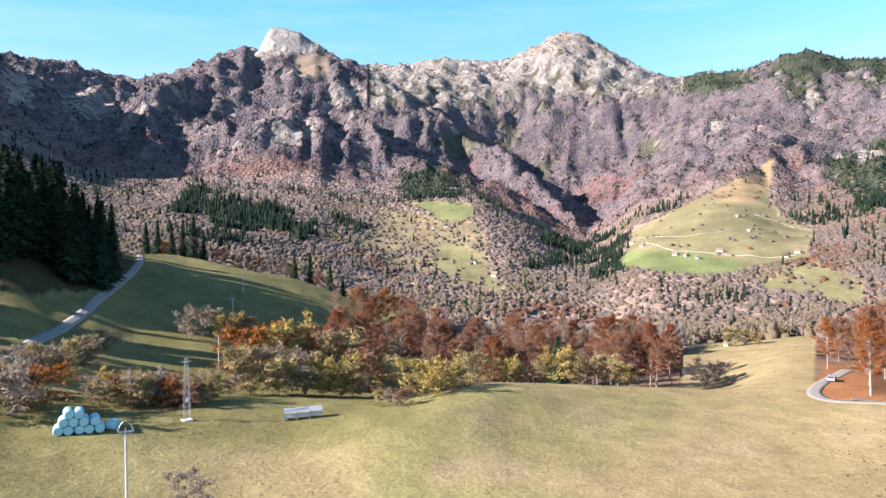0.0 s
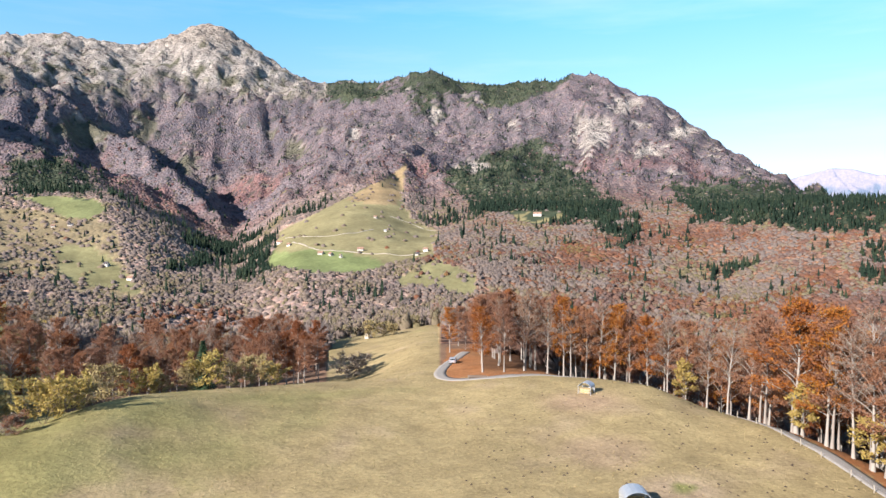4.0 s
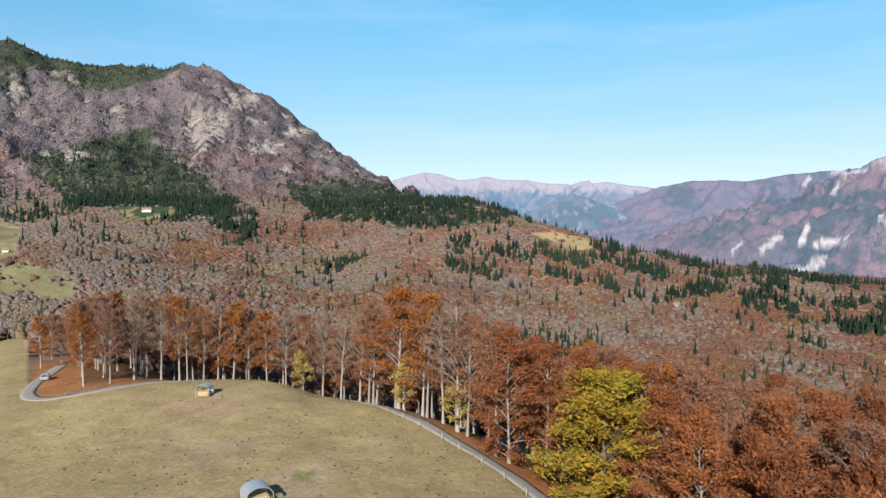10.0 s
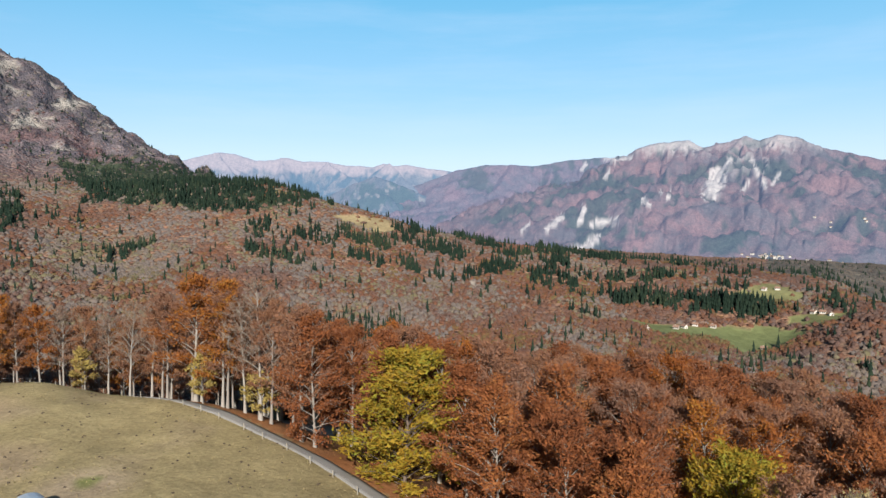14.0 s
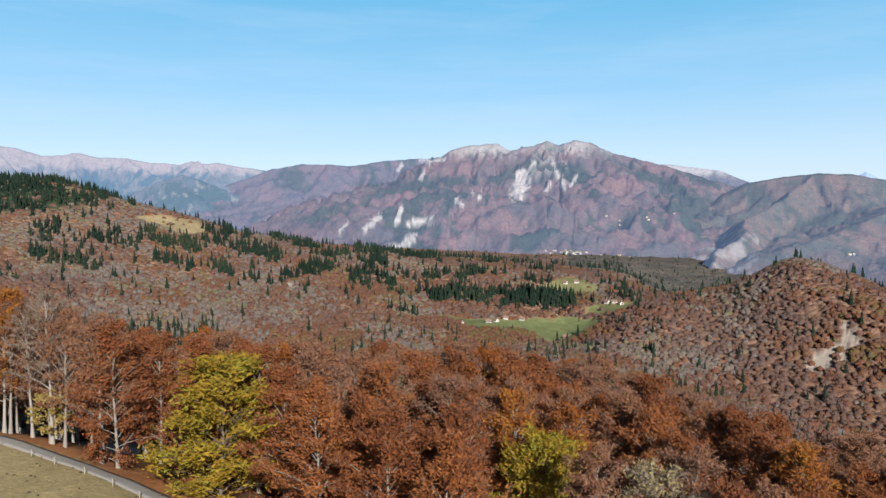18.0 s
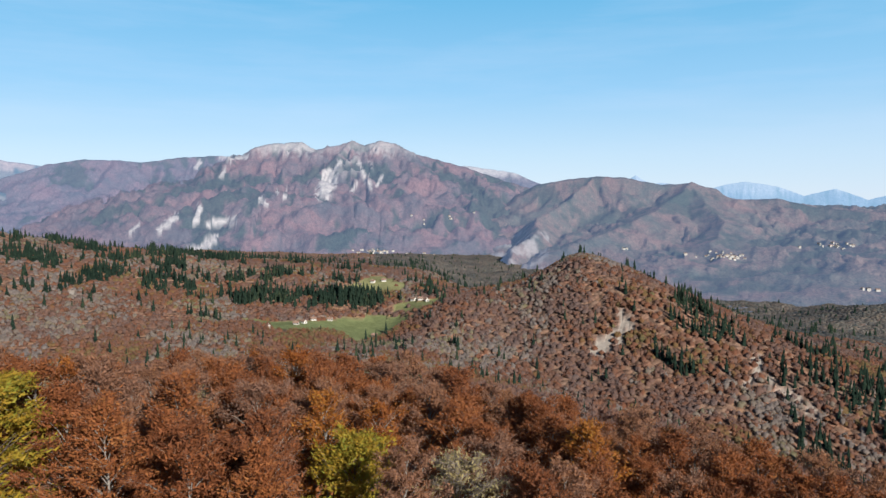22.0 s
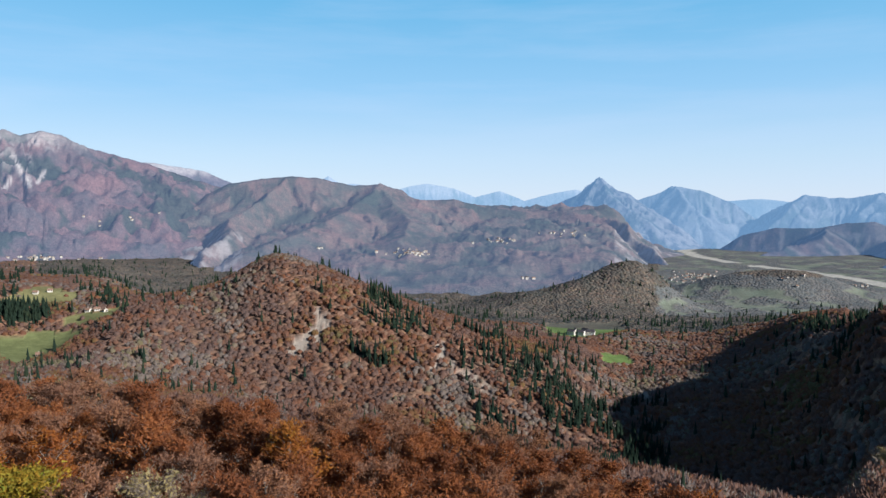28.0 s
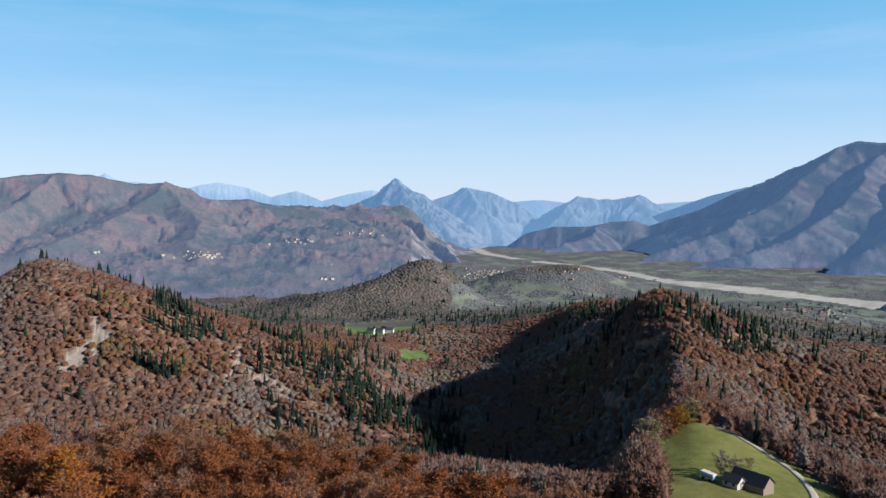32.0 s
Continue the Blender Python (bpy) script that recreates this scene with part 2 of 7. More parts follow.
def land(x, y, rough=True):
    """Height of the ground."""
    az, d = np.degrees(np.arctan2(x, y)), np.hypot(x, y)
    dz = [spread(line, az) for line in LINES]
    D, Z = np.array([a for a, b in dz]), np.array([b for a, b in dz])
    s = np.diff(Z, axis=0) / np.diff(D, axis=0)
    m = np.zeros_like(Z)
    m[1:-1] = np.where(s[1:] * s[:-1] > 0, 2 * s[1:] * s[:-1] / (s[1:] + s[:-1] + 1e-12), 0)
    h = Z[0] + 0 * d
    for k in range(len(LINES) - 1):
        w = D[k + 1] - D[k]
        t = np.clip((d - D[k]) / w, 0, 1)
        v = ((1 + 2 * t) * (1 - t) ** 2 * Z[k] + t * (1 - t) ** 2 * w * m[k] + t * t * (3 - 2 * t) * Z[k + 1]
             - t * t * (1 - t) * w * m[k + 1])
        h = np.where(d >= D[k], v, h)
    h = np.where(d < 30, -1 + (h + 1) * smooth(0, 30, d), h)
    for a0, d0, top, wid in KNOLLS:
        cx, cy = xy(a0, d0)
        h = h + top * np.exp(-(((x - cx) ** 2 + (y - cy) ** 2) / wid ** 2))
    far = (d > 1100) & (az < 57)
    if np.any(far):
        for crest, slope in CRESTS:
            c = np.array(crest, float)
            px, py = xy(c[:, 0], c[:, 1])
            best = np.full(h.shape, -1e9)
            for k in range(len(c) - 1):
                ex, ey = px[k + 1] - px[k], py[k + 1] - py[k]
                t = np.clip(((x - px[k]) * ex + (y - py[k]) * ey) / (ex * ex + ey * ey), 0, 1)
                dist = np.hypot(x - px[k] - t * ex, y - py[k] - t * ey)
                best = np.maximum(best, c[k, 2] + t * (c[k + 1, 2] - c[k, 2]) - slope * dist * (1 - 0.1 * np.minimum(dist / 300, 1)))
            q = np.clip(0.5 + (best - h) / 60, 0, 1)
            h = np.where(far, h + q * (best - h) + 15 * q * (1 - q), h)
    if rough:
        ribs = far & (d > 1300)
        if np.any(ribs):
            w = smooth(1300, 1900, d[ribs]) * smooth(3500, 2900, d[ribs])
            warp = 0.7 * fbm(x[ribs] / 500, y[ribs] / 500, 19)
            h = h.copy()
            w = w * (1 - 0.9 * np.exp(-((az[ribs] + 12.2) / 2.6) ** 2 - ((d[ribs] - 2650) / 160) ** 2))
            h[ribs] += w * 36 * (fbm(az[ribs] / 2.6 + warp, d[ribs] / 1500 + warp, 23, 4, True) - 0.3)
        plain = np.where((az > 57) & (az < 200), np.interp(d, [0, 1000, 1600, 4900], [1, 1, 0.15, 0.1]) + 0.3 * smooth(1000, 1700, d) * smooth(149, 143, az), 1)
        n = np.zeros_like(h)
        for lo, hi, lam, a in ((0, 160, 13, 0.22), (100, 420, 30, 0.8), (300, 1100, 75, 3.2), (800, 2200, 190, 13), (1500, 6000, 400, 90), (1700, 6000, 120, 12)):
            w = smooth(lo - 0.2 * lo - 1, lo + 0.2 * lo + 1, d) * (1 - smooth(hi * 0.8, hi * 1.2, d))
            if lo >= 1500:
                w = w * (1 - 0.8 * np.exp(-((d - D[9]) / 230) ** 2))
            k = w > 0
            if np.any(k):
                n[k] += w[k] * a * (0.5 * fbm(x[k] / lam, y[k] / lam, 3, 4) + 0.5 * (fbm(x[k] / lam, y[k] / lam, 11, 4, True) - 0.35))
        top = np.degrees(np.arctan2(h - EYE, d))
        crag = far & (az < 19) & (top > 7.5) & (d > 2000)
        if np.any(crag):
            xc, yc = x[crag], y[crag]
            n[crag] += smooth(7.5, 10.5, top[crag]) * (34 * (fbm(xc / 110, yc / 110, 55, 5, True) - 0.35) + 16 * fbm(xc / 38, yc / 38, 57, 3))
        h = h + n * plain * (1 - 0.8 * np.exp(-((az + 12.2) / 2.4) ** 2 - ((d - 2650) / 150) ** 2))
    return h


def ground(x, y):
    return float(land(np.array([float(x)]), np.array([float(y)]))[0])


def at(az, d):
    px, py = xy(az, d)
    return px, py, ground(px, py)


def mesh_np(name, v, f, material=None, smooth_faces=False):
    """A mesh from arrays of vertices and of faces that all have the same number of corners."""
    me = bpy.data.meshes.new(name)
    v, f = np.asarray(v, np.float32), np.asarray(f, np.int32)
    me.vertices.add(len(v))
    me.vertices.foreach_set("co", v.ravel())
    n = f.shape[1]
    me.loops.add(f.size)
    me.loops.foreach_set("vertex_index", f.ravel())
    me.polygons.add(len(f))
    me.polygons.foreach_set("loop_start", np.arange(0, f.size, n, dtype=np.int32))
    me.polygons.foreach_set("loop_total", np.full(len(f), n, np.int32))
    if smooth_faces:
        me.polygons.foreach_set("use_smooth", np.ones(len(f), bool))
    me.update(calc_edges=True)
    if material:
        me.materials.append(material)
    return me


def inside(poly, a, b):
    p = np.array(poly, float)
    r = np.zeros(a.shape, bool)
    for k in range(len(p)):
        (x0, y0), (x1, y1) = p[k - 1], p[k]
        cross = ((y0 > b) != (y1 > b)) & (a < (x1 - x0) * (b - y0) / (y1 - y0 + 1e-12) + x0)
        r ^= cross
    return r

# ---- materials ----
def mat(name, rough=0.9, spec=0.2):
    m = bpy.data.materials.new(name)
    m.use_nodes = True
    b = m.node_tree.nodes["Principled BSDF"]
    b.inputs["Roughness"].default_value = rough
    b.inputs["Specular IOR Level"].default_value = spec
    return m, m.node_tree.nodes, m.node_tree.links, b


def noise_node(nt, links, scale, detail=4, vector=None, rough=0.6):
    n = nt.new("ShaderNodeTexNoise")
    n.inputs["Scale"].default_value, n.inputs["Detail"].default_value, n.inputs["Roughness"].default_value = scale, detail, rough
    if vector is not None:
        links.new(vector, n.inputs["Vector"])
    return n


def ramp(nt, links, fac, stops):
    r = nt.new("ShaderNodeValToRGB")
    while len(r.color_ramp.elements) < len(stops):
        r.color_ramp.elements.new(0.5)
    for e, (p, c) in zip(r.color_ramp.elements, stops):
        e.position, e.color = p, (*c, 1)
    links.new(fac, r.inputs[0])
    return r.outputs[0]


def mix(nt, links, fac, a, b, kind="MIX"):
    m = nt.new("ShaderNodeMix")
    m.data_type, m.blend_type = "RGBA", kind
    for sock, v in ((m.inputs[0], fac), (m.inputs[6], a), (m.inputs[7], b)):
        if hasattr(v, "links"):
            links.new(v, sock)
        elif isinstance(v, tuple):
            sock.default_value = (*v, 1)
        else:
            sock.default_value = v
    return m.outputs[2]


def bump(nt, links, bsdf, height, strength, distance):
    b = nt.new("ShaderNodeBump")
    b.inputs["Strength"].default_value, b.inputs["Distance"].default_value = strength, distance
    links.new(height, b.inputs["Height"])
    links.new(b.outputs[0], bsdf.inputs["Normal"])


def simple(name, base, dark=0.8, scale=3.0, rough=0.85, spec=0.2, metal=0.0, relief=0.0):
    """A surface of one material: base colour with grain and stains at two scales."""
    m, nt, links, b = mat(name, rough, spec)
    pos = nt.new("ShaderNodeTexCoord").outputs["Object"]
    n1, n2 = noise_node(nt, links, scale, 5, pos), noise_node(nt, links, scale * 7, 3, pos)
    c = mix(nt, links, n1.outputs[0], tuple(v * dark for v in base), tuple(min(1, v * (2 - dark)) for v in base))
    c = mix(nt, links, 0.3, c, mix(nt, links, n2.outputs[0], tuple(v * 0.6 for v in base), tuple(min(1, v * 1.3) for v in base)))
    links.new(c, b.inputs["Base Color"])
    b.inputs["Metallic"].default_value = metal
    if relief:
        bump(nt, links, b, n2.outputs[0], 0.6, relief)
    return m


def foliage(name, stops, scale=0.35, through=0.28):
    """Leaves: hue by clump, lighter and darker from leaf to leaf; some light passes through."""
    m, nt, links, b = mat(name, 0.75, 0.15)
    geo, info = nt.new("ShaderNodeNewGeometry"), nt.new("ShaderNodeObjectInfo")
    n = noise_node(nt, links, scale, 3, nt.new("ShaderNodeTexCoord").outputs["Object"])
    mixed = nt.new("ShaderNodeMath")
    mixed.operation = "MULTIPLY_ADD"
    links.new(geo.outputs["Random Per Island"], mixed.inputs[0])
    mixed.inputs[1].default_value = 0.45
    links.new(n.outputs[0], mixed.inputs[2])
    add = nt.new("ShaderNodeMath")
    add.operation = "MULTIPLY_ADD"
    links.new(info.outputs["Random"], add.inputs[0])
    add.inputs[1].default_value = 0.35
    sub = nt.new("ShaderNodeMath")
    sub.operation = "SUBTRACT"
    links.new(mixed.outputs[0], sub.inputs[0])
    sub.inputs[1].default_value = 0.4
    links.new(sub.outputs[0], add.inputs[2])
    c = ramp(nt, links, add.outputs[0], stops)
    links.new(c, b.inputs["Base Color"])
    if through:
        t, mx = nt.new("ShaderNodeBsdfTranslucent"), nt.new("ShaderNodeMixShader")
        links.new(c, t.inputs["Color"])
        mx.inputs[0].default_value = through
        links.new(b.outputs[0], mx.inputs[1])
        links.new(t.outputs[0], mx.inputs[2])
        links.new(mx.outputs[0], nt["Material Output"].inputs["Surface"])
    return m


def woods(name, stops, scale=0.012, grain=0.32):
    """Far woods: hue in drifts over the slope and from crown to crown; the crowns are fluffed by twigs."""
    m, nt, links, b = mat(name, 0.95, 0.03)
    geo = nt.new("ShaderNodeNewGeometry")
    n = noise_node(nt, links, scale, 4, geo.outputs["Position"], 0.65)
    f = nt.new("ShaderNodeMath")
    f.operation = "MULTIPLY_ADD"
    links.new(geo.outputs["Random Per Island"], f.inputs[0])
    f.inputs[1].default_value = 0.55
    s = nt.new("ShaderNodeMath")
    s.operation = "MULTIPLY_ADD"
    links.new(n.outputs[0], s.inputs[0])
    s.inputs[1].default_value, s.inputs[2].default_value = 2.4, -1.02
    links.new(s.outputs[0], f.inputs[2])
    c = ramp(nt, links, f.outputs[0], stops)
    tall = nt.new("ShaderNodeMapping")
    tall.inputs["Scale"].default_value = (1.0, 1.0, 0.4)
    links.new(geo.outputs["Position"], tall.inputs["Vector"])
    twig, clump = noise_node(nt, links, 0.9, 4, tall.outputs[0], 0.75), noise_node(nt, links, 0.3, 3, geo.outputs["Position"], 0.6)
    c = mix(nt, links, grain, c, ramp(nt, links, twig.outputs[0], [(0.34, (0.16, 0.15, 0.15)), (0.5, (0.5, 0.5, 0.49)), (0.66, (0.74, 0.73, 0.7))]), "OVERLAY")
    links.new(c, b.inputs["Base Color"])
    b1, b2 = nt.new("ShaderNodeBump"), nt.new("ShaderNodeBump")
    b1.inputs["Strength"].default_value, b1.inputs["Distance"].default_value = 0.6, 1.3
    b2.inputs["Strength"].default_value, b2.inputs["Distance"].default_value = 0.6, 0.8
    links.new(clump.outputs[0], b1.inputs["Height"])
    links.new(twig.outputs[0], b2.inputs["Height"])
    links.new(b1.outputs[0], b2.inputs["Normal"])
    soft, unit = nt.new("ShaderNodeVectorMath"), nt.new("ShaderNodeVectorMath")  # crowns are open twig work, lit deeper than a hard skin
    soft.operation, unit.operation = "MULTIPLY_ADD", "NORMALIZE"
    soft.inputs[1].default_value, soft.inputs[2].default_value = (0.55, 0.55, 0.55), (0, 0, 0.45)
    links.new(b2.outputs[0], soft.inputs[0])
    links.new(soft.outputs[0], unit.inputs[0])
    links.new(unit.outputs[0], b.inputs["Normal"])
    t, mx = nt.new("ShaderNodeBsdfTranslucent"), nt.new("ShaderNodeMixShader")
    links.new(c, t.inputs["Color"])
    mx.inputs[0].default_value = 0.42
    links.new(b.outputs[0], mx.inputs[1])
    links.new(t.outputs[0], mx.inputs[2])
    links.new(mx.outputs[0], nt["Material Output"].inputs["Surface"])
    return m


def land_material():
    """Ground: its cover is in the attribute, with woods in the alpha. Grass and scree grain at three scales; where woods close up, crown beside crown."""
    m, nt, links, b = mat("land", 0.95, 0.05)
    geo = nt.new("ShaderNodeNewGeometry")
    a = nt.new("ShaderNodeAttribute")
    a.attribute_name = "cover"
    pos = geo.outputs["Position"]
    fine, mid, big = (noise_node(nt, links, s, 6, pos, 0.7) for s in (1.6, 0.16, 0.02))
    c = a.outputs["Color"]
    for n, k, lo, hi in ((big, 0.3, 0.3, 0.7), (mid, 0.36, 0.25, 0.75), (fine, 0.5, 0.25, 0.75)):
        c = mix(nt, links, k, c, ramp(nt, links, n.outputs[0], [(lo, (0.2, 0.18, 0.16)), (hi, (0.8, 0.8, 0.76))]), "OVERLAY")
    cell = nt.new("ShaderNodeTexVoronoi")
    cell.inputs["Scale"].default_value = 0.15
    links.new(pos, cell.inputs["Vector"])
    sep = nt.new("ShaderNodeSeparateColor")
    links.new(cell.outputs["Color"], sep.inputs[0])
    hue = ramp(nt, links, sep.outputs[0], [(0.0, (0.36, 0.35, 0.37)), (0.35, (0.46, 0.46, 0.48)), (0.6, (0.54, 0.53, 0.53)), (0.82, (0.59, 0.45, 0.43)), (1.0, (0.62, 0.57, 0.46))])
    w = mix(nt, links, 0.6, a.outputs["Color"], hue, "OVERLAY")
    w = mix(nt, links, 0.5, w, ramp(nt, links, noise_node(nt, links, 0.45, 4, pos, 0.7).outputs[0], [(0.3, (0.2, 0.2, 0.2)), (0.7, (0.8, 0.8, 0.8))]), "OVERLAY")
    w = mix(nt, links, 0.5, w, ramp(nt, links, noise_node(nt, links, 0.09, 3, pos, 0.8).outputs[0], [(0.33, (0.14, 0.14, 0.15)), (0.5, (0.5, 0.49, 0.48)), (0.67, (0.78, 0.77, 0.75))]), "OVERLAY")
    w = mix(nt, links, 0.4, w, ramp(nt, links, noise_node(nt, links, 0.008, 5, pos, 0.7).outputs[0], [(0.35, (0.25, 0.22, 0.25)), (0.65, (0.72, 0.64, 0.58))]), "OVERLAY")
    links.new(mix(nt, links, a.outputs["Alpha"], c, w), b.inputs["Base Color"])
    dome = nt.new("ShaderNodeMath")
    dome.operation = "MULTIPLY"
    links.new(cell.outputs["Distance"], dome.inputs[0])
    links.new(a.outputs["Alpha"], dome.inputs[1])
    b1, b2 = nt.new("ShaderNodeBump"), nt.new("ShaderNodeBump")
    b1.invert = True
    b1.inputs["Strength"].default_value, b1.inputs["Distance"].default_value = 0.9, 4.0
    links.new(dome.outputs[0], b1.inputs["Height"])
    b2.inputs["Strength"].default_value, b2.inputs["Distance"].default_value = 0.6, 0.7
    links.new(mid.outputs[0], b2.inputs["Height"])
    b4 = nt.new("ShaderNodeBump")
    b4.inputs["Strength"].default_value, b4.inputs["Distance"].default_value = 0.7, 0.16
    links.new(fine.outputs[0], b4.inputs["Height"])
    links.new(b1.outputs[0], b4.inputs["Normal"])
    links.new(b4.outputs[0], b2.inputs["Normal"])
    rock = nt.new("ShaderNodeAttribute")
    rock.attribute_name = "rock"
    crag, crack = noise_node(nt, links, 0.022, 8, pos, 0.72), nt.new("ShaderNodeTexVoronoi")
    crack.feature = "DISTANCE_TO_EDGE"
    crack.inputs["Scale"].default_value = 0.03
    links.new(pos, crack.inputs["Vector"])
    hgt = nt.new("ShaderNodeMath")
    hgt.operation = "MULTIPLY"
    links.new(mix(nt, links, 0.4, crag.outputs[0], crack.outputs["Distance"]), hgt.inputs[0])
    links.new(rock.outputs["Fac"], hgt.inputs[1])
    b3 = nt.new("ShaderNodeBump")
    b3.inputs["Strength"].default_value, b3.inputs["Distance"].default_value = 1.0, 45.0
    links.new(hgt.outputs[0], b3.inputs["Height"])
    links.new(b2.outputs[0], b3.inputs["Normal"])
    links.new(b3.outputs[0], b.inputs["Normal"])
    return m


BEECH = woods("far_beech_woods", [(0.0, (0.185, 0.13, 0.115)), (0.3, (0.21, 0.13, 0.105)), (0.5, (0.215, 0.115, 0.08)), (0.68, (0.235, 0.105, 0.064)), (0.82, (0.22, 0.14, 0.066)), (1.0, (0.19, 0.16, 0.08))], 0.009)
# mountain and valley woods carry a blue-grey haze tint in their colours
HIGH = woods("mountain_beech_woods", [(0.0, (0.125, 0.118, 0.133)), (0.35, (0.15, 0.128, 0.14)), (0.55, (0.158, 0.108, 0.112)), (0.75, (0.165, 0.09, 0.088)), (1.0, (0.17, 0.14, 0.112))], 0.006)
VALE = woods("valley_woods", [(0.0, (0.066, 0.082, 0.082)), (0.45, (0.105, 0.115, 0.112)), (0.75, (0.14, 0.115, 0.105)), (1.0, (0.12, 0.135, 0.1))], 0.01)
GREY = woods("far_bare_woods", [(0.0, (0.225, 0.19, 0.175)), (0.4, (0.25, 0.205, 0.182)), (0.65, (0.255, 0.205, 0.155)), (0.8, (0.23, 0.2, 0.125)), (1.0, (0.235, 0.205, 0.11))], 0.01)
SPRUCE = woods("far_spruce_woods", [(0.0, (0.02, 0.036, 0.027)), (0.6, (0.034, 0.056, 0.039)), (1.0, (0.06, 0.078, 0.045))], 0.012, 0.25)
LAND = land_material()

# ---- cover of the ground, by bearing and rise as seen from the hilltop ----
PASTURES = [  # outline (bearing, rise), nearest and farthest distance, colour, share of trees on it
    ([(25.4, 5.5), (24.6, 4.5), (22.2, 3.3), (18.6, 1.4), (15.2, -0.3), (14.3, -3), (20.6, -3.6), (27.6, -2.4), (27.9, -0.4), (25.6, 0.9), (24.9, 2.6)], 700, 2600, (0.2, 0.185, 0.105), 0.02),
    ([(25.4, 5.5), (24.6, 4.5), (22.2, 3.3), (20.5, 2.2), (24.5, 1.8), (24.9, 2.8)], 700, 2600, (0.24, 0.185, 0.11), 0.05),
    ([(14.3, -2), (14.3, -3.2), (20.6, -3.9), (24, -3.2), (20, -1.8)], 650, 1300, (0.155, 0.19, 0.085), 0.0),
    ([(24, -4.6), (31, -5.6), (31, -4), (27.8, -2.4)], 600, 1300, (0.19, 0.185, 0.1), 0.12),
    ([(-5.4, 1.6), (-1.5, 1.0), (2.0, 0.8), (3.8, -0.6), (3.4, -2.2), (5.6, -5.6), (-0.2, -4.6), (-7.6, -2.0)], 600, 1700, (0.21, 0.18, 0.115), 0.3),
    ([(-1.2, -1.6), (1.6, -1.2), (3.0, -2.4), (5.4, -5.2), (0.4, -4.2)], 600, 1700, (0.19, 0.185, 0.1), 0.06),
    ([(-3.4, 2.1), (1.9, 2.2), (2.6, 1.2), (1.6, 0.5), (-0.6, 0.9)], 600, 1700, (0.165, 0.185, 0.09), 0.0),
    ([(33.6, 1.3), (37.5, 1.3), (38, 0.6), (36, 0.2), (34, 0.6)], 900, 1800, (0.22, 0.2, 0.11), 0.0),
    ([(66, -0.6), (68, -0.5), (70.5, -1.2), (71.5, -1.9), (69.5, -2.2), (67, -1.2)], 900, 1600, (0.3, 0.24, 0.14), 0.06),
    ([(88.7, -8.6), (92, -9.2), (95.6, -9.1), (100.5, -8.8), (103.1, -9.0), (101.5, -10), (98.4, -11.2), (97, -9.9), (92.4, -9.9)], 500, 1200, (0.145, 0.165, 0.075), 0.01),
    ([(97.4, -6.6), (99.7, -5.6), (102.8, -6.2), (102, -6.9), (99, -6.9)], 700, 1500, (0.19, 0.185, 0.09), 0.03),
    ([(101, -8.2), (103, -7.6), (105.5, -7.5), (104.5, -8.3), (102.5, -8.7)], 600, 1300, (0.17, 0.175, 0.08), 0.03),
    ([(138.5, -9.5), (144.5, -9.2), (145, -9.8), (141.5, -10.6), (139, -10.3)], 800, 1700, (0.12, 0.175, 0.065), 0.0),
    ([(142.8, -11.6), (145.2, -11.8), (145.6, -12.5), (143.2, -12.6)], 700, 1300, (0.12, 0.18, 0.06), 0.0),
    ([(152.8, -6.6), (154, -5.8), (156.5, -5.9), (157.6, -6.6), (155, -7.2)], 1500, 2400, (0.1, 0.15, 0.065), 0.1),
]
STANDS = [([(-20, 3.2), (-11, 0.5), (-10, -0.8), (-15, -0.3), (-21, 1.5)], 0.95), ([(-3.5, 4.6), (0, 4.8), (2, 3.2), (2, 2.2), (-3.5, 2.3)], 0.9),
          ([(28, 4.5), (32, 5.8), (36, 7.2), (39, 4.5), (42, 2.0), (44, -1.8), (39.5, 0.4), (31, 1.2)], 0.85), ([(46, 3.5), (54, 3.2), (66, 0.6), (58, -0.4), (48, 0.6)], 0.75),
          ([(24.6, 13.2), (25, 11.0), (30, 10.5), (31.5, 9.4), (34, 9.8), (38, 11.2), (39.5, 13)], 0.95), ([(17.8, 12.6), (18.4, 10.2), (21, 9.8), (23.8, 10.4), (24, 13)], 0.9), ([(25, 11.5), (27, 11.5), (28.5, 8.5), (27.5, 8.3)], 0.75),
          ([(9, 0), (15, -1), (14, -3), (8, -5), (7, -2)], 0.55), ([(97, -6.7), (104, -6.6), (106, -7.6), (100, -8.6), (94, -8.4)], 0.7),
          ([(123.5, -7.0), (126, -7.6), (129, -9.6), (127, -10.4), (123.6, -8.6)], 0.9), ([(120, -10), (128, -10.5), (127, -13), (121, -13)], 0.3),
          ([(60, -0.5), (75, -2), (90, -4.4), (99, -5.5), (97, -8), (85, -7.5), (72, -5), (60, -4)], 0.55), ([(130, -9.8), (138, -11), (148, -15), (149, -22), (136, -22), (131, -14)], 0.32), ([(158, -8), (168, -7.5), (175, -11), (160, -12)], 0.25)]
CLIFFS = [(-12.3, 7.5, 2.2, 0.8), (-7.9, 10.6, 1.9, 0.7), (1.2, 6.8, 1.8, 1.1), (-26.4, 9.2, 1.9, 1.3), (-31, 9.9, 1.2, 1.3), (5.4, 7.6, 0.8, 1.2), (13.8, 11.4, 2.0, 0.9), (16.3, 6.2, 0.9, 0.8),
          (40.3, 7.5, 1.6, 1.3), (44.4, 6.0, 1.6, 0.5), (42.8, 9.5, 1.6, 0.6), (47, 7.4, 1.4, 0.5), (31.2, 4.9, 1.1, 0.6), (27.6, 9, 0.6, 0.6), (34, 8.2, 0.5, 0.5), (8.5, 5.0, 0.7, 0.9), (21, 7.5, 0.5, 0.6)]
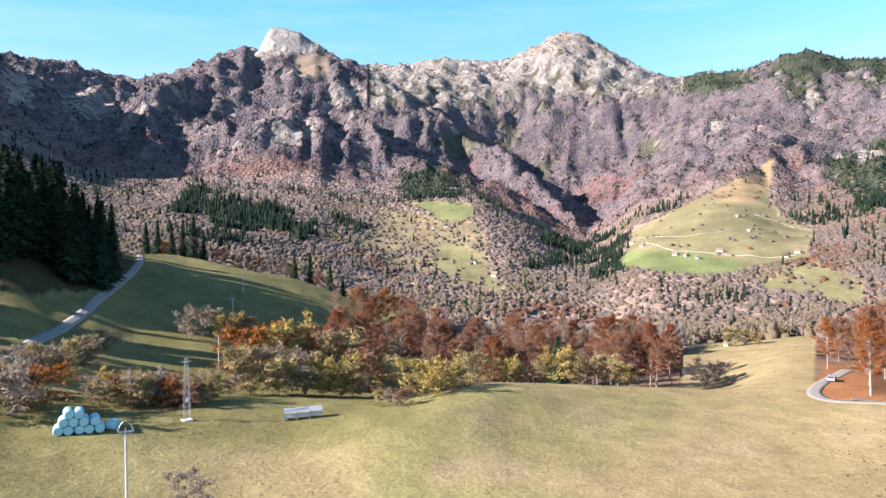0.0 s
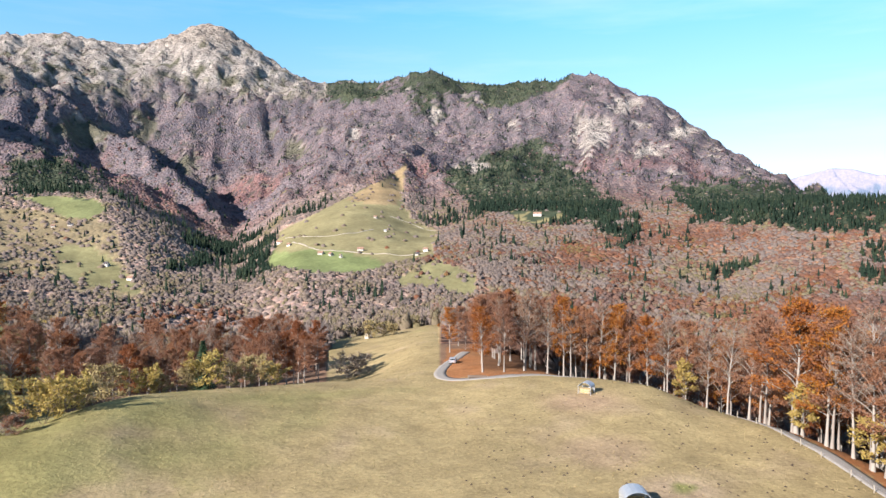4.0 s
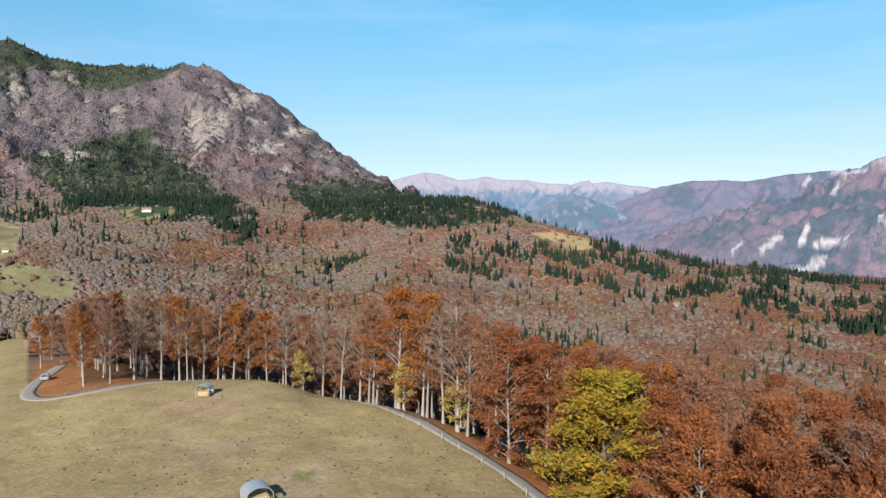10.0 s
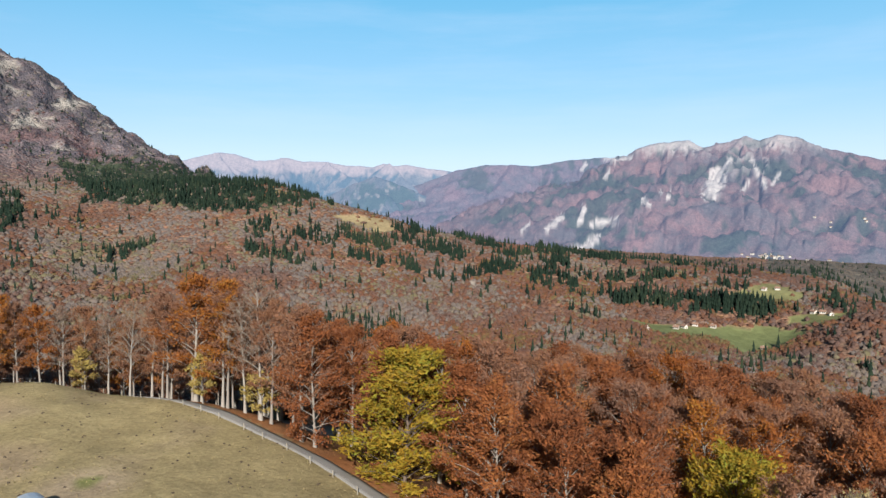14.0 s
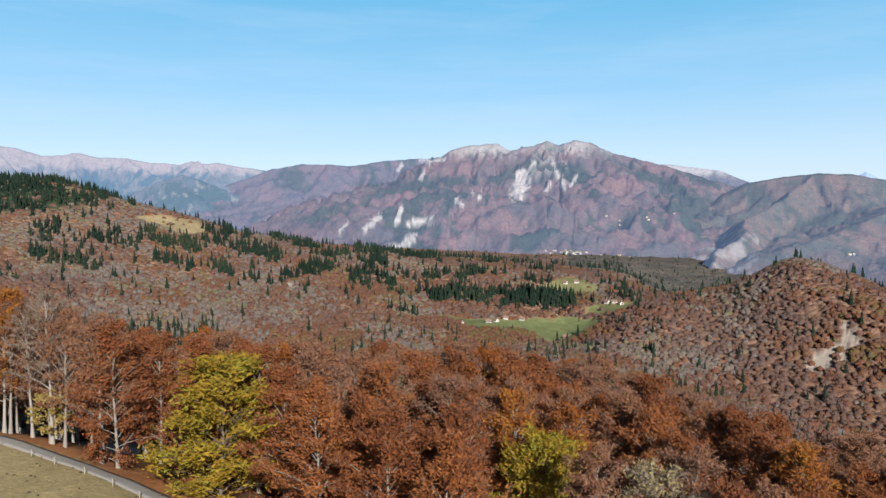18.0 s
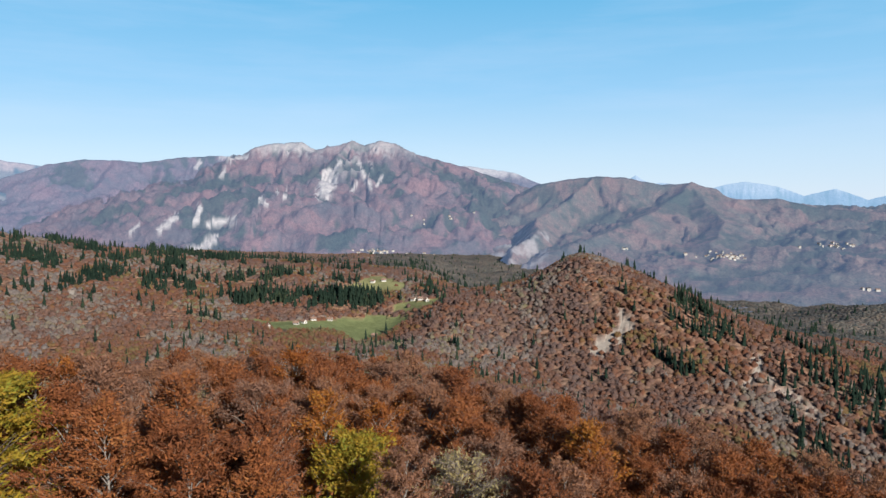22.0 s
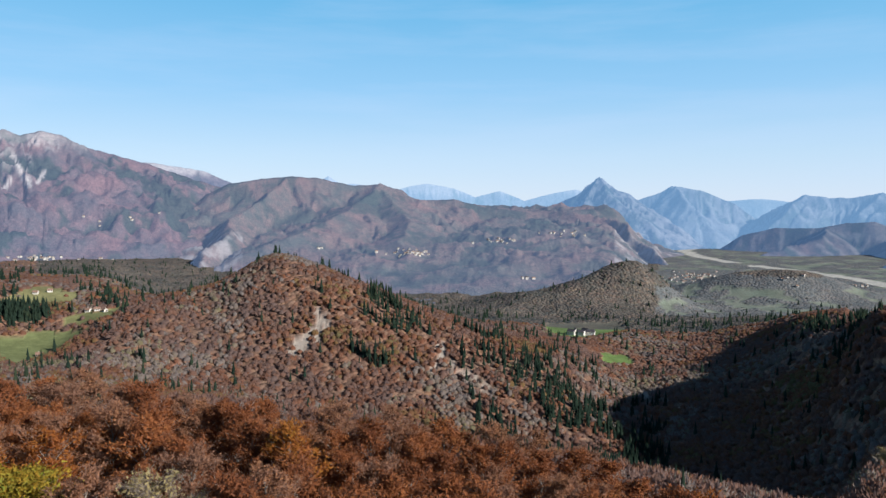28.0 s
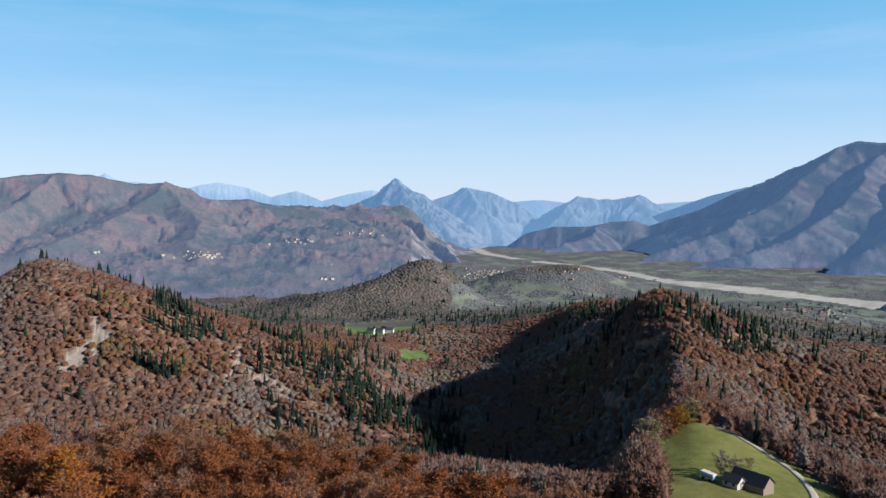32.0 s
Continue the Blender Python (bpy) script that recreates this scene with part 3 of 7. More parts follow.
SCARS = [([(119.9, -8.7), (120.5, -9.4), (119.2, -10.4), (117.8, -11.6)], 0.55), ([(129.9, -11.1), (130.3, -12.2), (129.3, -13.2)], 0.3), ([(130.3, -12.2), (131.7, -13.5), (133.7, -14.5)], 0.3),
         ([(77.4, -6.1), (77.7, -6.5)], 0.25), ([(146.5, -14.6), (146.7, -15.2)], 0.3), ([(109.5, -6.8), (110.4, -6.3)], 0.12)]
FOREST_EDGE = [(27, 230), (28.2, 172), (29, 156), (33, 156), (37, 162), (42, 163), (48, 157), (53, 139), (58, 121), (63.5, 105), (69, 91), (76, 77), (84, 65), (95, 56), (130, 48), (165, 50), (188, 60)]
FARM_FIELD = [(164, 235), (163, 290), (166.5, 322), (169.2, 320), (172.8, 302), (176.4, 276), (179, 240), (178.5, 195), (165, 195)]


def edge(az):
    e = np.array(FOREST_EDGE, float)
    return np.interp(az, e[:, 0], e[:, 1])


def covers(x, y, h):
    """Colour of the ground and whether woods stand on it."""
    az, d = np.degrees(np.arctan2(x, y)), np.hypot(x, y)
    rise = np.degrees(np.arctan2(h - EYE, d))
    w1, w2 = fbm(x / 60, y / 60, 21), fbm(x / 260, y / 260, 31)
    n0 = fbm(x / 14, y / 14, 41)
    g = lambda c: np.array(c)[None, :]
    lerp = lambda a, b, t: a + (b - a) * np.clip(t, 0, 1)[:, None]
    wood = np.ones(d.shape)
    col = lerp(lerp(g((0.15, 0.108, 0.082)), g((0.2, 0.125, 0.085)), 0.5 + w1), g((0.25, 0.205, 0.18)), smooth(34, 24, az) * smooth(250, 400, d) * (d < 1500))
    # far slopes are shifted towards blue, haze put into the colour
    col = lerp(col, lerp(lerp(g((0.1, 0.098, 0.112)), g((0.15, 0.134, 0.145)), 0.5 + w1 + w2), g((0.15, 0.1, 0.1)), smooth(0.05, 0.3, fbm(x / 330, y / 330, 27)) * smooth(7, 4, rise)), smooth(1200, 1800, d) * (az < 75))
    # the hilltop meadow: dry on the crown, greener in the hollow
    bald = (((az > -60) & (az < 100)) | (d < 45 + 4 * n0)) & ((d < edge(az)) | (az < 28)) & (d < 480)
    tall = (az > -34) & (az < -1) & (d > 225) & (d < 420)
    tongue = (az > 19) & (az < 31) & (d < 345)
    near = ((d < np.interp(az, [-60, -8, 0, 12, 19, 188], [430, 420, 165, 165, 180, 190])) | tall | tongue) & bald
    dry = smooth(-0.3, 0.4, w1 + 0.5 * n0 + 0.028 * (np.clip(az, -30, 60) - 8) + 0.2 * w2)
    mead = lerp(lerp(g((0.215, 0.2, 0.092)), g((0.285, 0.232, 0.128)), dry), g((0.315, 0.25, 0.165)), smooth(0.2, 0.6, n0 + 0.5 * w1) * 0.7)
    mead = lerp(mead, g((0.33, 0.26, 0.185)), smooth(9, 3, np.hypot(x - xy(47.5, 92)[0], (y - xy(47.5, 92)[1]) * 1.2) + 3 * n0) * 0.9)
    mead = lerp(mead, g((0.17, 0.18, 0.07)), smooth(2.6, 1.4, np.hypot(x - xy(47.6, 93)[0], (y - xy(47.6, 93)[1]) * 1.2) + 0.8 * n0))
    mead = lerp(mead, g((0.31, 0.235, 0.165)), smooth(10, 3, np.hypot(x - xy(41, 104)[0], y - xy(41, 104)[1]) + 4 * n0) * 0.7)
    mead = lerp(mead, g((0.29, 0.21, 0.15)), smooth(12, 2, np.hypot(x - xy(40, 130)[0], y - xy(40, 130)[1]) + 3 * n0) * 0.8)
    lush = smooth(4, -8, az) * smooth(88, 108, d + 10 * w1) * smooth(480, 300, d)
    mead = lerp(mead, g((0.155, 0.145, 0.062)), lush * np.clip(0.75 + 0.6 * n0, 0, 1))
    mead = lerp(mead, g((0.34, 0.27, 0.15)), smooth(0, 20, az + 33) * smooth(-4, -9, az) * smooth(105, 92, d + 6 * n0) * 0.8)
    # ground of the spruce stand is painted near black for its deep shade
    spruce_dark = inside([(-60, 212), (-31, 212), (-27.5, 232), (-24.6, 262), (-23.6, 330), (-24, 440), (-60, 440)], az + 1.2 * n0, d + 14 * w1 + 8 * n0)
    mead = np.where(spruce_dark[:, None], lerp(g((0.045, 0.038, 0.024)), g((0.075, 0.066, 0.034)), 0.5 + n0), mead)
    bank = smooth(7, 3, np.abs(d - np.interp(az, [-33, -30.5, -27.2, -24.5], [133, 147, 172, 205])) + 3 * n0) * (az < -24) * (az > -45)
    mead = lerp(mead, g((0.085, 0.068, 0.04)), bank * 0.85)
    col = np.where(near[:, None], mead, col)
    wood = np.where(near, 0, wood)
    # leaf litter along the wood's edge, darkened further in to paint the trees' shade
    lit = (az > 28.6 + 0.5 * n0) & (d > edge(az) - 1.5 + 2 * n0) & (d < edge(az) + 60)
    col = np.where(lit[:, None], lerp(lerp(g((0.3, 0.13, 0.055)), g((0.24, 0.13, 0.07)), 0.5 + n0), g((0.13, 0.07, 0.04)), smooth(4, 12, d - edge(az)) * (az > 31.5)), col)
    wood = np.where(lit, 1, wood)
    farm = inside(FARM_FIELD, az + 0.6 * n0, d)
    col = np.where(farm[:, None], lerp(g((0.125, 0.14, 0.04)), g((0.17, 0.165, 0.06)), 0.5 + w1), col)
    wood = np.where(farm, 0, wood)
    for poly, lo, hi, c, trees in PASTURES:
        p = inside(poly, az + 0.5 * w1, rise + 0.25 * w1) & (d > lo) & (d < hi)
        col = np.where(p[:, None], lerp(g(c) * 0.8, g(c) * 1.2, 0.5 + w1), col)
        wood = np.where(p, trees, wood)
    for poly, v in STANDS:
        if v > 0.7:
            p = inside(poly, az + 2.2 * w1 + 1.5 * n0, rise + 1.1 * w1 + 0.6 * n0) & (d > 900)
            col = np.where(p[:, None], lerp(g((0.035, 0.05, 0.035)), g((0.06, 0.075, 0.05)), 0.5 + n0), col)
    # the mountains: spruces sprinkled over the slopes, bare rock high up, scree and cliffs
    high = (d > 1700) & (az < 57)
    speck = smooth(0.16, 0.3, fbm(x / 30, y / 30, 301) + 0.35 * fbm(x / 200, y / 200, 302)) * high
    col = lerp(col, g((0.045, 0.055, 0.05)), speck * 0.75)
    rocky = rise + 2.2 * w2 + 1.5 * w1
    sel = smooth(9.2, 11.5, rocky) * ((az > -6) & (az < 19)) + smooth(13.5, 13.9, rise + 0.5 * w1 - 0.25 * (az + 12)) * (az < -7) * (az > -15.5)
    sel = sel + smooth(0.25, 0.55, fbm(x / 150, y / 150, 51) + 0.3 * w1) * ((az > 42) & (az < 50) & (rise > 4) & (rise < 9))
    sel = sel + smooth(0.12, 0.3, fbm(x / 110, y / 200, 61) + 0.5 * w1) * smooth(1.6, 0.6, np.hypot((az + 8.5) / 6.5, (rise - 8.8) / 1.3))
    sel = sel + smooth(0.22, 0.5, fbm(x / 120, y / 160, 71)) * ((az > -34) & (az < -22) & (rise > 7))
    sel = sel + 0.8 * smooth(0.3, 0.42, fbm(x / 110, y / 110, 81) + 0.35 * fbm(x / 30, y / 30, 82)) * (rise > 3)
    rag = fbm(x / 60, y / 60, 77) + 0.6 * fbm(x / 22, y / 22, 78)
    for a0, r0, sa, sr in CLIFFS:
        sel = sel + 0.9 * smooth(1.15, 0.65, np.hypot((az - a0) / sa, (rise - r0) / sr) + 1.1 * rag)
    sel = np.where(high, np.clip(sel, 0, 1), 0)
    col = lerp(col, lerp(g((0.2, 0.185, 0.18)), g((0.4, 0.38, 0.36)), 0.5 + 1.4 * fbm(x / 40, y / 40, 91)), sel)
    col = lerp(col, g((0.42, 0.405, 0.395)), smooth(13.6, 14.1, rise + 0.4 * w1) * (az < -9.5) * (az > -15.2) * 0.9)
    mugo = smooth(0.02, 0.2, fbm(x / 55, y / 55, 93) - 0.1 * (rise - 11.5)) * sel * (az > -7) * (az < 20)
    col = lerp(col, g((0.075, 0.08, 0.05)), mugo * 0.85)
    wood = wood * (1 - 0.85 * sel)
    brown = np.where(high, smooth(13.0, 14.2, rise + 1.2 * w1) * ((az > 6) & (az < 14)) * 0.35 + smooth(11.4, 12.4, rise + 1.5 * w1) * smooth(13.9, 13.3, rise + 0.5 * w1) * (az < -9.2) * (az > -11.8), 0)
    col = lerp(col, g((0.235, 0.185, 0.14)), brown * 0.8)
    wood = wood * (1 - 0.9 * np.clip(brown, 0, 1))
    # the quarries and slides on the round hill beyond the wood
    rub = 0.5 * fbm(x / 30, y / 30, 95) + 0.55 * fbm(x / 9, y / 9, 96)
    for pts, wid in SCARS:
        best = np.full(d.shape, 9.0)
        for (a0, r0), (a1, r1) in zip(pts[:-1], pts[1:]):
            t = np.clip(((az - a0) * (a1 - a0) + (rise - r0) * (r1 - r0)) / ((a1 - a0) ** 2 + (r1 - r0) ** 2), 0, 1)
            best = np.minimum(best, np.hypot(az - a0 - t * (a1 - a0), rise - r0 - t * (r1 - r0)))
        k = smooth(1.1, 0.8, best / wid + 2.4 * rub) * (d > 450) * (d < 1400)
        col = lerp(col, g((0.31, 0.28, 0.255)), k * 0.85)
        wood = wood * (1 - 0.9 * k)
    # the floor of the great valley: fields and the gravel bed of the river
    flat = (d > 1500) & (az > 147.5 + 1.5 * w2) & (az < 200) & (h < -150)
    fields = np.where((fbm(x / 110, y / 110, 101) > 0.12) & (h < -175), 1.0, 0.0)
    vale = (d > 1250) & (az > 100)
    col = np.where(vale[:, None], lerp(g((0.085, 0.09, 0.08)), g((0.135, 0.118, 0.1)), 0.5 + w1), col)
    # fields and open floor get a blue-grey tint that imitates haze
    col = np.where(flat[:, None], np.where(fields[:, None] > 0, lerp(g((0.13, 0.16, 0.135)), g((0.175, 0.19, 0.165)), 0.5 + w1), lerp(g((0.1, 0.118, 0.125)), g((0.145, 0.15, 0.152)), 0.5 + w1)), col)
    wood = np.where(flat, 0.7 * (1 - fields), wood)
    bed = np.array([(146.5, 4800), (150, 4500), (151, 3700), (150.3, 3300), (155, 2950), (160, 2650), (164.4, 2300), (169, 2150), (174, 2050), (182, 1880), (190, 1800)], float)
    bd = np.interp(az, bed[4:, 0], bed[4:, 1])
    gravel = flat & (((az > 154) & (np.abs(d - bd) < np.interp(az, [154, 160, 180], [45, 62, 95]) + 40 * w1))
                     | ((np.abs(az - np.interp(d, [3100, 3500, 4000, 4800], [152.8, 150.2, 149.2, 150.4])) < 0.55 + 0.5 * w2) & (d > 3100)))
    col = np.where(gravel[:, None], g((0.4, 0.39, 0.37)), col)
    wood = np.where(gravel, 0, wood)
    return col, np.clip(wood, 0, 1), np.clip(sel, 0, 1)


# ---- the ground: one sheet out to the horizon ----
AZ = np.concatenate([np.arange(-42, 190, 0.27), np.arange(190, 318, 2.0)])
RAD = np.concatenate([[0.02, 8.0], np.geomspace(20, 520, 170), np.linspace(533, 3700, 225), np.linspace(3760, 4950, 18)])
ga, gd = np.meshgrid(AZ, RAD, indexing="ij")
gx, gy = xy(ga.ravel(), gd.ravel())
gz = land(gx, gy)
nr, na = len(RAD), len(AZ)
i, j = np.meshgrid(np.arange(na), np.arange(nr - 1), indexing="ij")
i2 = (i + 1) % na
quads = np.stack([i * nr + j, i * nr + j + 1, i2 * nr + j + 1, i2 * nr + j], -1).reshape(-1, 4)
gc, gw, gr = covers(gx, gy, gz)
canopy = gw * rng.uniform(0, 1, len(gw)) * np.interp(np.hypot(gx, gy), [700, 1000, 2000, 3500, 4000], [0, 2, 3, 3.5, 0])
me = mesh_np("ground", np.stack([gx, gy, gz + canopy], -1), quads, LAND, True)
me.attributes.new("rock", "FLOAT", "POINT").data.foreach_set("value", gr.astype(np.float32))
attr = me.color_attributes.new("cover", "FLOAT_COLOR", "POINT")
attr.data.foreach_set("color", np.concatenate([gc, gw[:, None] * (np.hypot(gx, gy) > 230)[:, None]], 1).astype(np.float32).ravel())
tagged(new("ground", me), "autumn hill meadow, wooded slopes and rocky mountains", "ground", kind="structure")

# ---- far ranges: relief on the horizon, with haze put into their materials as glow ----
def far_mat(name, lo, hi, air, rock=(0.27, 0.247, 0.236), green=(0.03, 0.045, 0.035)):
    m, nt, links, b = mat(name, 1.0, 0.0)
    geo = nt.new("ShaderNodeNewGeometry")
    n1, n2 = (noise_node(nt, links, k, 6, geo.outputs["Position"], 0.7) for k in (0.005, 0.085))
    c = ramp(nt, links, n1.outputs[0], [(0.36, lo), (0.5, tuple((p + q) / 2 for p, q in zip(lo, hi))), (0.62, hi)])
    g = nt.new("ShaderNodeAttribute")
    g.attribute_name = "dark"
    c = mix(nt, links, g.outputs["Fac"], c, green)
    c = mix(nt, links, 0.35, c, ramp(nt, links, n2.outputs[0], [(0.34, (0.12, 0.12, 0.12)), (0.66, (0.85, 0.85, 0.85))]), "OVERLAY")
    c = mix(nt, links, 0.75, c, ramp(nt, links, noise_node(nt, links, 0.22, 4, geo.outputs["Position"], 0.7).outputs[0], [(0.3, (0.15, 0.15, 0.15)), (0.7, (0.82, 0.82, 0.82))]), "OVERLAY")
    a = nt.new("ShaderNodeAttribute")
    a.attribute_name = "bare"
    streak = ramp(nt, links, noise_node(nt, links, 0.06, 4, geo.outputs["Position"], 0.7).outputs[0], [(0.3, tuple(0.7 * v for v in rock)), (0.7, tuple(1.2 * v for v in rock))])
    c = mix(nt, links, a.outputs["Fac"], c, streak)
    links.new(c, b.inputs["Base Color"])
    bump(nt, links, b, n2.outputs[0], 0.8, 8.0)
    # the slopes emit a bluish colour that imitates haze
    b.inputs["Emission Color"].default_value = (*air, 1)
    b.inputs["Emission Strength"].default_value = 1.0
    return m


def massif(label, crests, floor, d0, material, bare=None, seed=0, rib=90.0, amp=60.0, step=0.11, rows=110, woods_on=0.5, back=4940, apron=0.0):
    """Mountains built from their crests. crests: ([(bearing, rise seen from the hover, distance), ...], slope of the flanks); floor: height of the foot; d0: where the foot begins."""
    ends = [p[0] for line, _ in crests for p in line]
    az = np.arange(min(ends) - 1.5, max(ends) + 1.51, step)
    A, D = np.meshgrid(az, np.linspace(d0, back, rows), indexing="ij")
    x, y = xy(A, D)
    z, near, run = np.full(A.shape, float(floor)), np.full(A.shape, 1e9), np.zeros(A.shape)
    bend, bend2 = fbm(x / 420, y / 420, seed + 11), fbm(x / 420, y / 420, seed + 12)
    for k, (line, slope) in enumerate(crests):
        c = np.array(line, float)
        px, py = xy(c[:, 0], c[:, 2])
        sx, sy, knife = (x, y, 62) if k == 0 else (x + 110 * bend, y + 110 * bend2, 22)
        pz = EYE + c[:, 2] * np.tan(np.radians(c[:, 1]))
        s0 = 1000.0 * k
        for i in range(len(c) - 1):
            ex, ey = px[i + 1] - px[i], py[i + 1] - py[i]
            L2 = ex * ex + ey * ey
            t = np.clip(((sx - px[i]) * ex + (sy - py[i]) * ey) / L2, 0, 1)
            dist = np.hypot(sx - px[i] - t * ex, sy - py[i] - t * ey)
            h = pz[i] + t * (pz[i + 1] - pz[i]) - slope * dist * (1 - 0.22 * np.minimum(dist / 900, 1)) - knife * (1 - np.exp(-dist / 75))
            up = h > z
            z, near, run = np.where(up, h, z), np.where(up, dist, near), np.where(up, s0 + t * math.sqrt(L2), run)
            s0 += math.sqrt(L2)
    z = np.maximum(z, floor + apron * (D - d0) * smooth(147.5, 143, A) * smooth(109, 116, A))
    high = np.clip((z - floor) / 60, 0, 1)
    warp = fbm(x / 260, y / 260, seed + 4)
    spine = fbm(run / rib + 0.9 * warp, near / 700 + 0.5 * warp, seed, 4, True) - 0.3
    n = smooth(0, 160, near) * (amp * spine + 0.7 * amp * (fbm(x / 240, y / 240, seed + 2, 5, True) - 0.3)) + 0.1 * amp * fbm(x / 45, y / 45, seed + 3, 3)
    z = z + high * n
    na, nr = z.shape
    i, j = np.meshgrid(np.arange(na - 1), np.arange(nr - 1), indexing="ij")
    q = np.stack([i * nr + j, i * nr + j + 1, (i + 1) * nr + j + 1, (i + 1) * nr + j], -1).reshape(-1, 4)
    q = q[(high.ravel()[q] > 0).any(1)]
    me = mesh_np("backdrop", np.stack([x, y, z], -1).reshape(-1, 3), q, material, True)
    rise = np.degrees(np.arctan2(z - EYE, D))
    bv = np.zeros(z.shape) if bare is None else bare(A, rise, x, y, spine)
    dark = woods_on * smooth(-0.06, 0.12, fbm(x / 330, y / 330, seed + 6) - 0.45 * spine + 0.5 * fbm(x / 60, y / 60, seed + 7))
    for key, v in (("bare", bv), ("dark", dark)):
        me.attributes.new(key, "FLOAT", "POINT").data.foreach_set("value", np.clip(v, 0, 1).astype(np.float32).ravel())
    return tagged(new("backdrop", me), label, "mountain", kind="structure")


def flat(d, pts):
    """A crest at one distance."""
    return [(a, r, d) for a, r in pts]


# glow colours standing in for haze, from nearer to farther ranges
HAZE_GLOW1, HAZE_GLOW2, HAZE_GLOW3 = (0.05, 0.072, 0.12), (0.085, 0.16, 0.275), (0.15, 0.265, 0.4)
SLIDES = [((97.3, 3.6), (96.3, 2.4), 0.16), ((96.5, 2.4), (95.9, 1.2), 0.62), ((98.7, 3.6), (99.3, 2.3), 0.13), ((99.3, 2.3), (99.7, 1.6), 0.2), ((100.6, 2.5), (100.2, 1.7), 0.14), ((98.6, 1.9), (98.2, 1.4), 0.16),
          ((84.7, -0.8), (83.5, -1.7), 0.22), ((86.4, 0.0), (86.1, -1.1), 0.22), ((87.2, -1.3), (89.0, -0.9), 0.24), ((88.0, -1.1), (87.0, -1.4), 0.28), ((87.4, -2.4), (86.7, -3.2), 0.3), ((86.9, -3.0), (85.4, -3.8), 0.26), ((91.0, 0.6), (91.3, 0.2), 0.2), ((82.0, -1.4), (81.4, -1.9), 0.1),
          ((88.0, 3.8), (90.0, 3.9), 0.16), ((86.5, 3.4), (86.2, 3.0), 0.16), ((92.2, 1.2), (93.0, 0.7), 0.08), ((88.4, 2.9), (88.0, 2.4), 0.12)]


def slides(az, rise, x, y, spine):
    rag = 0.8 * fbm(x / 50, y / 50, 7) + 0.9 * fbm(x / 20, y / 20, 8)
    v = 0.0
    for (a0, r0), (a1, r1), w in SLIDES:
        t = np.clip(((az - a0) * (a1 - a0) + (rise - r0) * (r1 - r0)) / ((a1 - a0) ** 2 + (r1 - r0) ** 2), 0, 1)
        v = np.maximum(v, smooth(1.15, 0.75, np.hypot(az - a0 - t * (a1 - a0), rise - r0 - t * (r1 - r0)) / w + 0.9 * rag))
    tops = smooth(3.9, 4.7, rise + 0.9 * rag) * (0.35 + 0.4 * (np.abs(az - 93) < 2.2) + 0.3 * (np.abs(az - 100.6) < 1))
    return np.maximum(v, np.maximum(tops, 0.45 * smooth(0.2, 0.42, spine) * smooth(1.4, 3, rise) * (az > 97) * (az < 102)))


BROWN_AIR = far_mat("far_slope", (0.08, 0.072, 0.076), (0.152, 0.09, 0.087), HAZE_GLOW1, (0.36, 0.33, 0.31))
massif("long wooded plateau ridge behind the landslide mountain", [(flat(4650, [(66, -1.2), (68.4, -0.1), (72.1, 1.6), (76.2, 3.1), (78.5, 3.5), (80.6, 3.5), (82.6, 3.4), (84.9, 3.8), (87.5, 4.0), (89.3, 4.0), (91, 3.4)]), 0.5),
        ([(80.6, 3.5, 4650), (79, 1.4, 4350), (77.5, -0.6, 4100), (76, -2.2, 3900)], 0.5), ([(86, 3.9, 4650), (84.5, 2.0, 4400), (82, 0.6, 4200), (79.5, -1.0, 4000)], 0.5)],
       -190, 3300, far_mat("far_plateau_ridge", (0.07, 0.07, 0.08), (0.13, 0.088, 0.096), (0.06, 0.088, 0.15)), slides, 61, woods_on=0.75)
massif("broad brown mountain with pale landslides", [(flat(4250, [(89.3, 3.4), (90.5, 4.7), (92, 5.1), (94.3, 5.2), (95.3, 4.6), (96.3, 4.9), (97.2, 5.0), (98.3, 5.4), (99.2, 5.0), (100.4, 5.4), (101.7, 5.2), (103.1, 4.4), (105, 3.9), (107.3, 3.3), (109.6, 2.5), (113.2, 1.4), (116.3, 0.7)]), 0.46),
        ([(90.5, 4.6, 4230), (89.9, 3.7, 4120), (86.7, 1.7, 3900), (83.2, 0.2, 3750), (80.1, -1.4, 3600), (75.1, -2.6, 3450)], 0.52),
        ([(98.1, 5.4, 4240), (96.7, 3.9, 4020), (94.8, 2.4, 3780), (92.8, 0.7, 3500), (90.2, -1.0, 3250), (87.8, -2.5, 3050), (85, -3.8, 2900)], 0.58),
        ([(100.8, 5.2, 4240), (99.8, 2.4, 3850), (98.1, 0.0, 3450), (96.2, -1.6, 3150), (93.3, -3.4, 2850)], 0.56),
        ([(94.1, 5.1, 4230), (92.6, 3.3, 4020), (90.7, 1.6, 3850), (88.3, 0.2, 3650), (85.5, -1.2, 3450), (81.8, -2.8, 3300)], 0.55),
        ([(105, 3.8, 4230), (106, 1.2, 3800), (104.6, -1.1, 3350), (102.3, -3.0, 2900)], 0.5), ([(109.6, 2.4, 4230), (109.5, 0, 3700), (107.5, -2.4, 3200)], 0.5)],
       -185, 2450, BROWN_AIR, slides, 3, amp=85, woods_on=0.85)
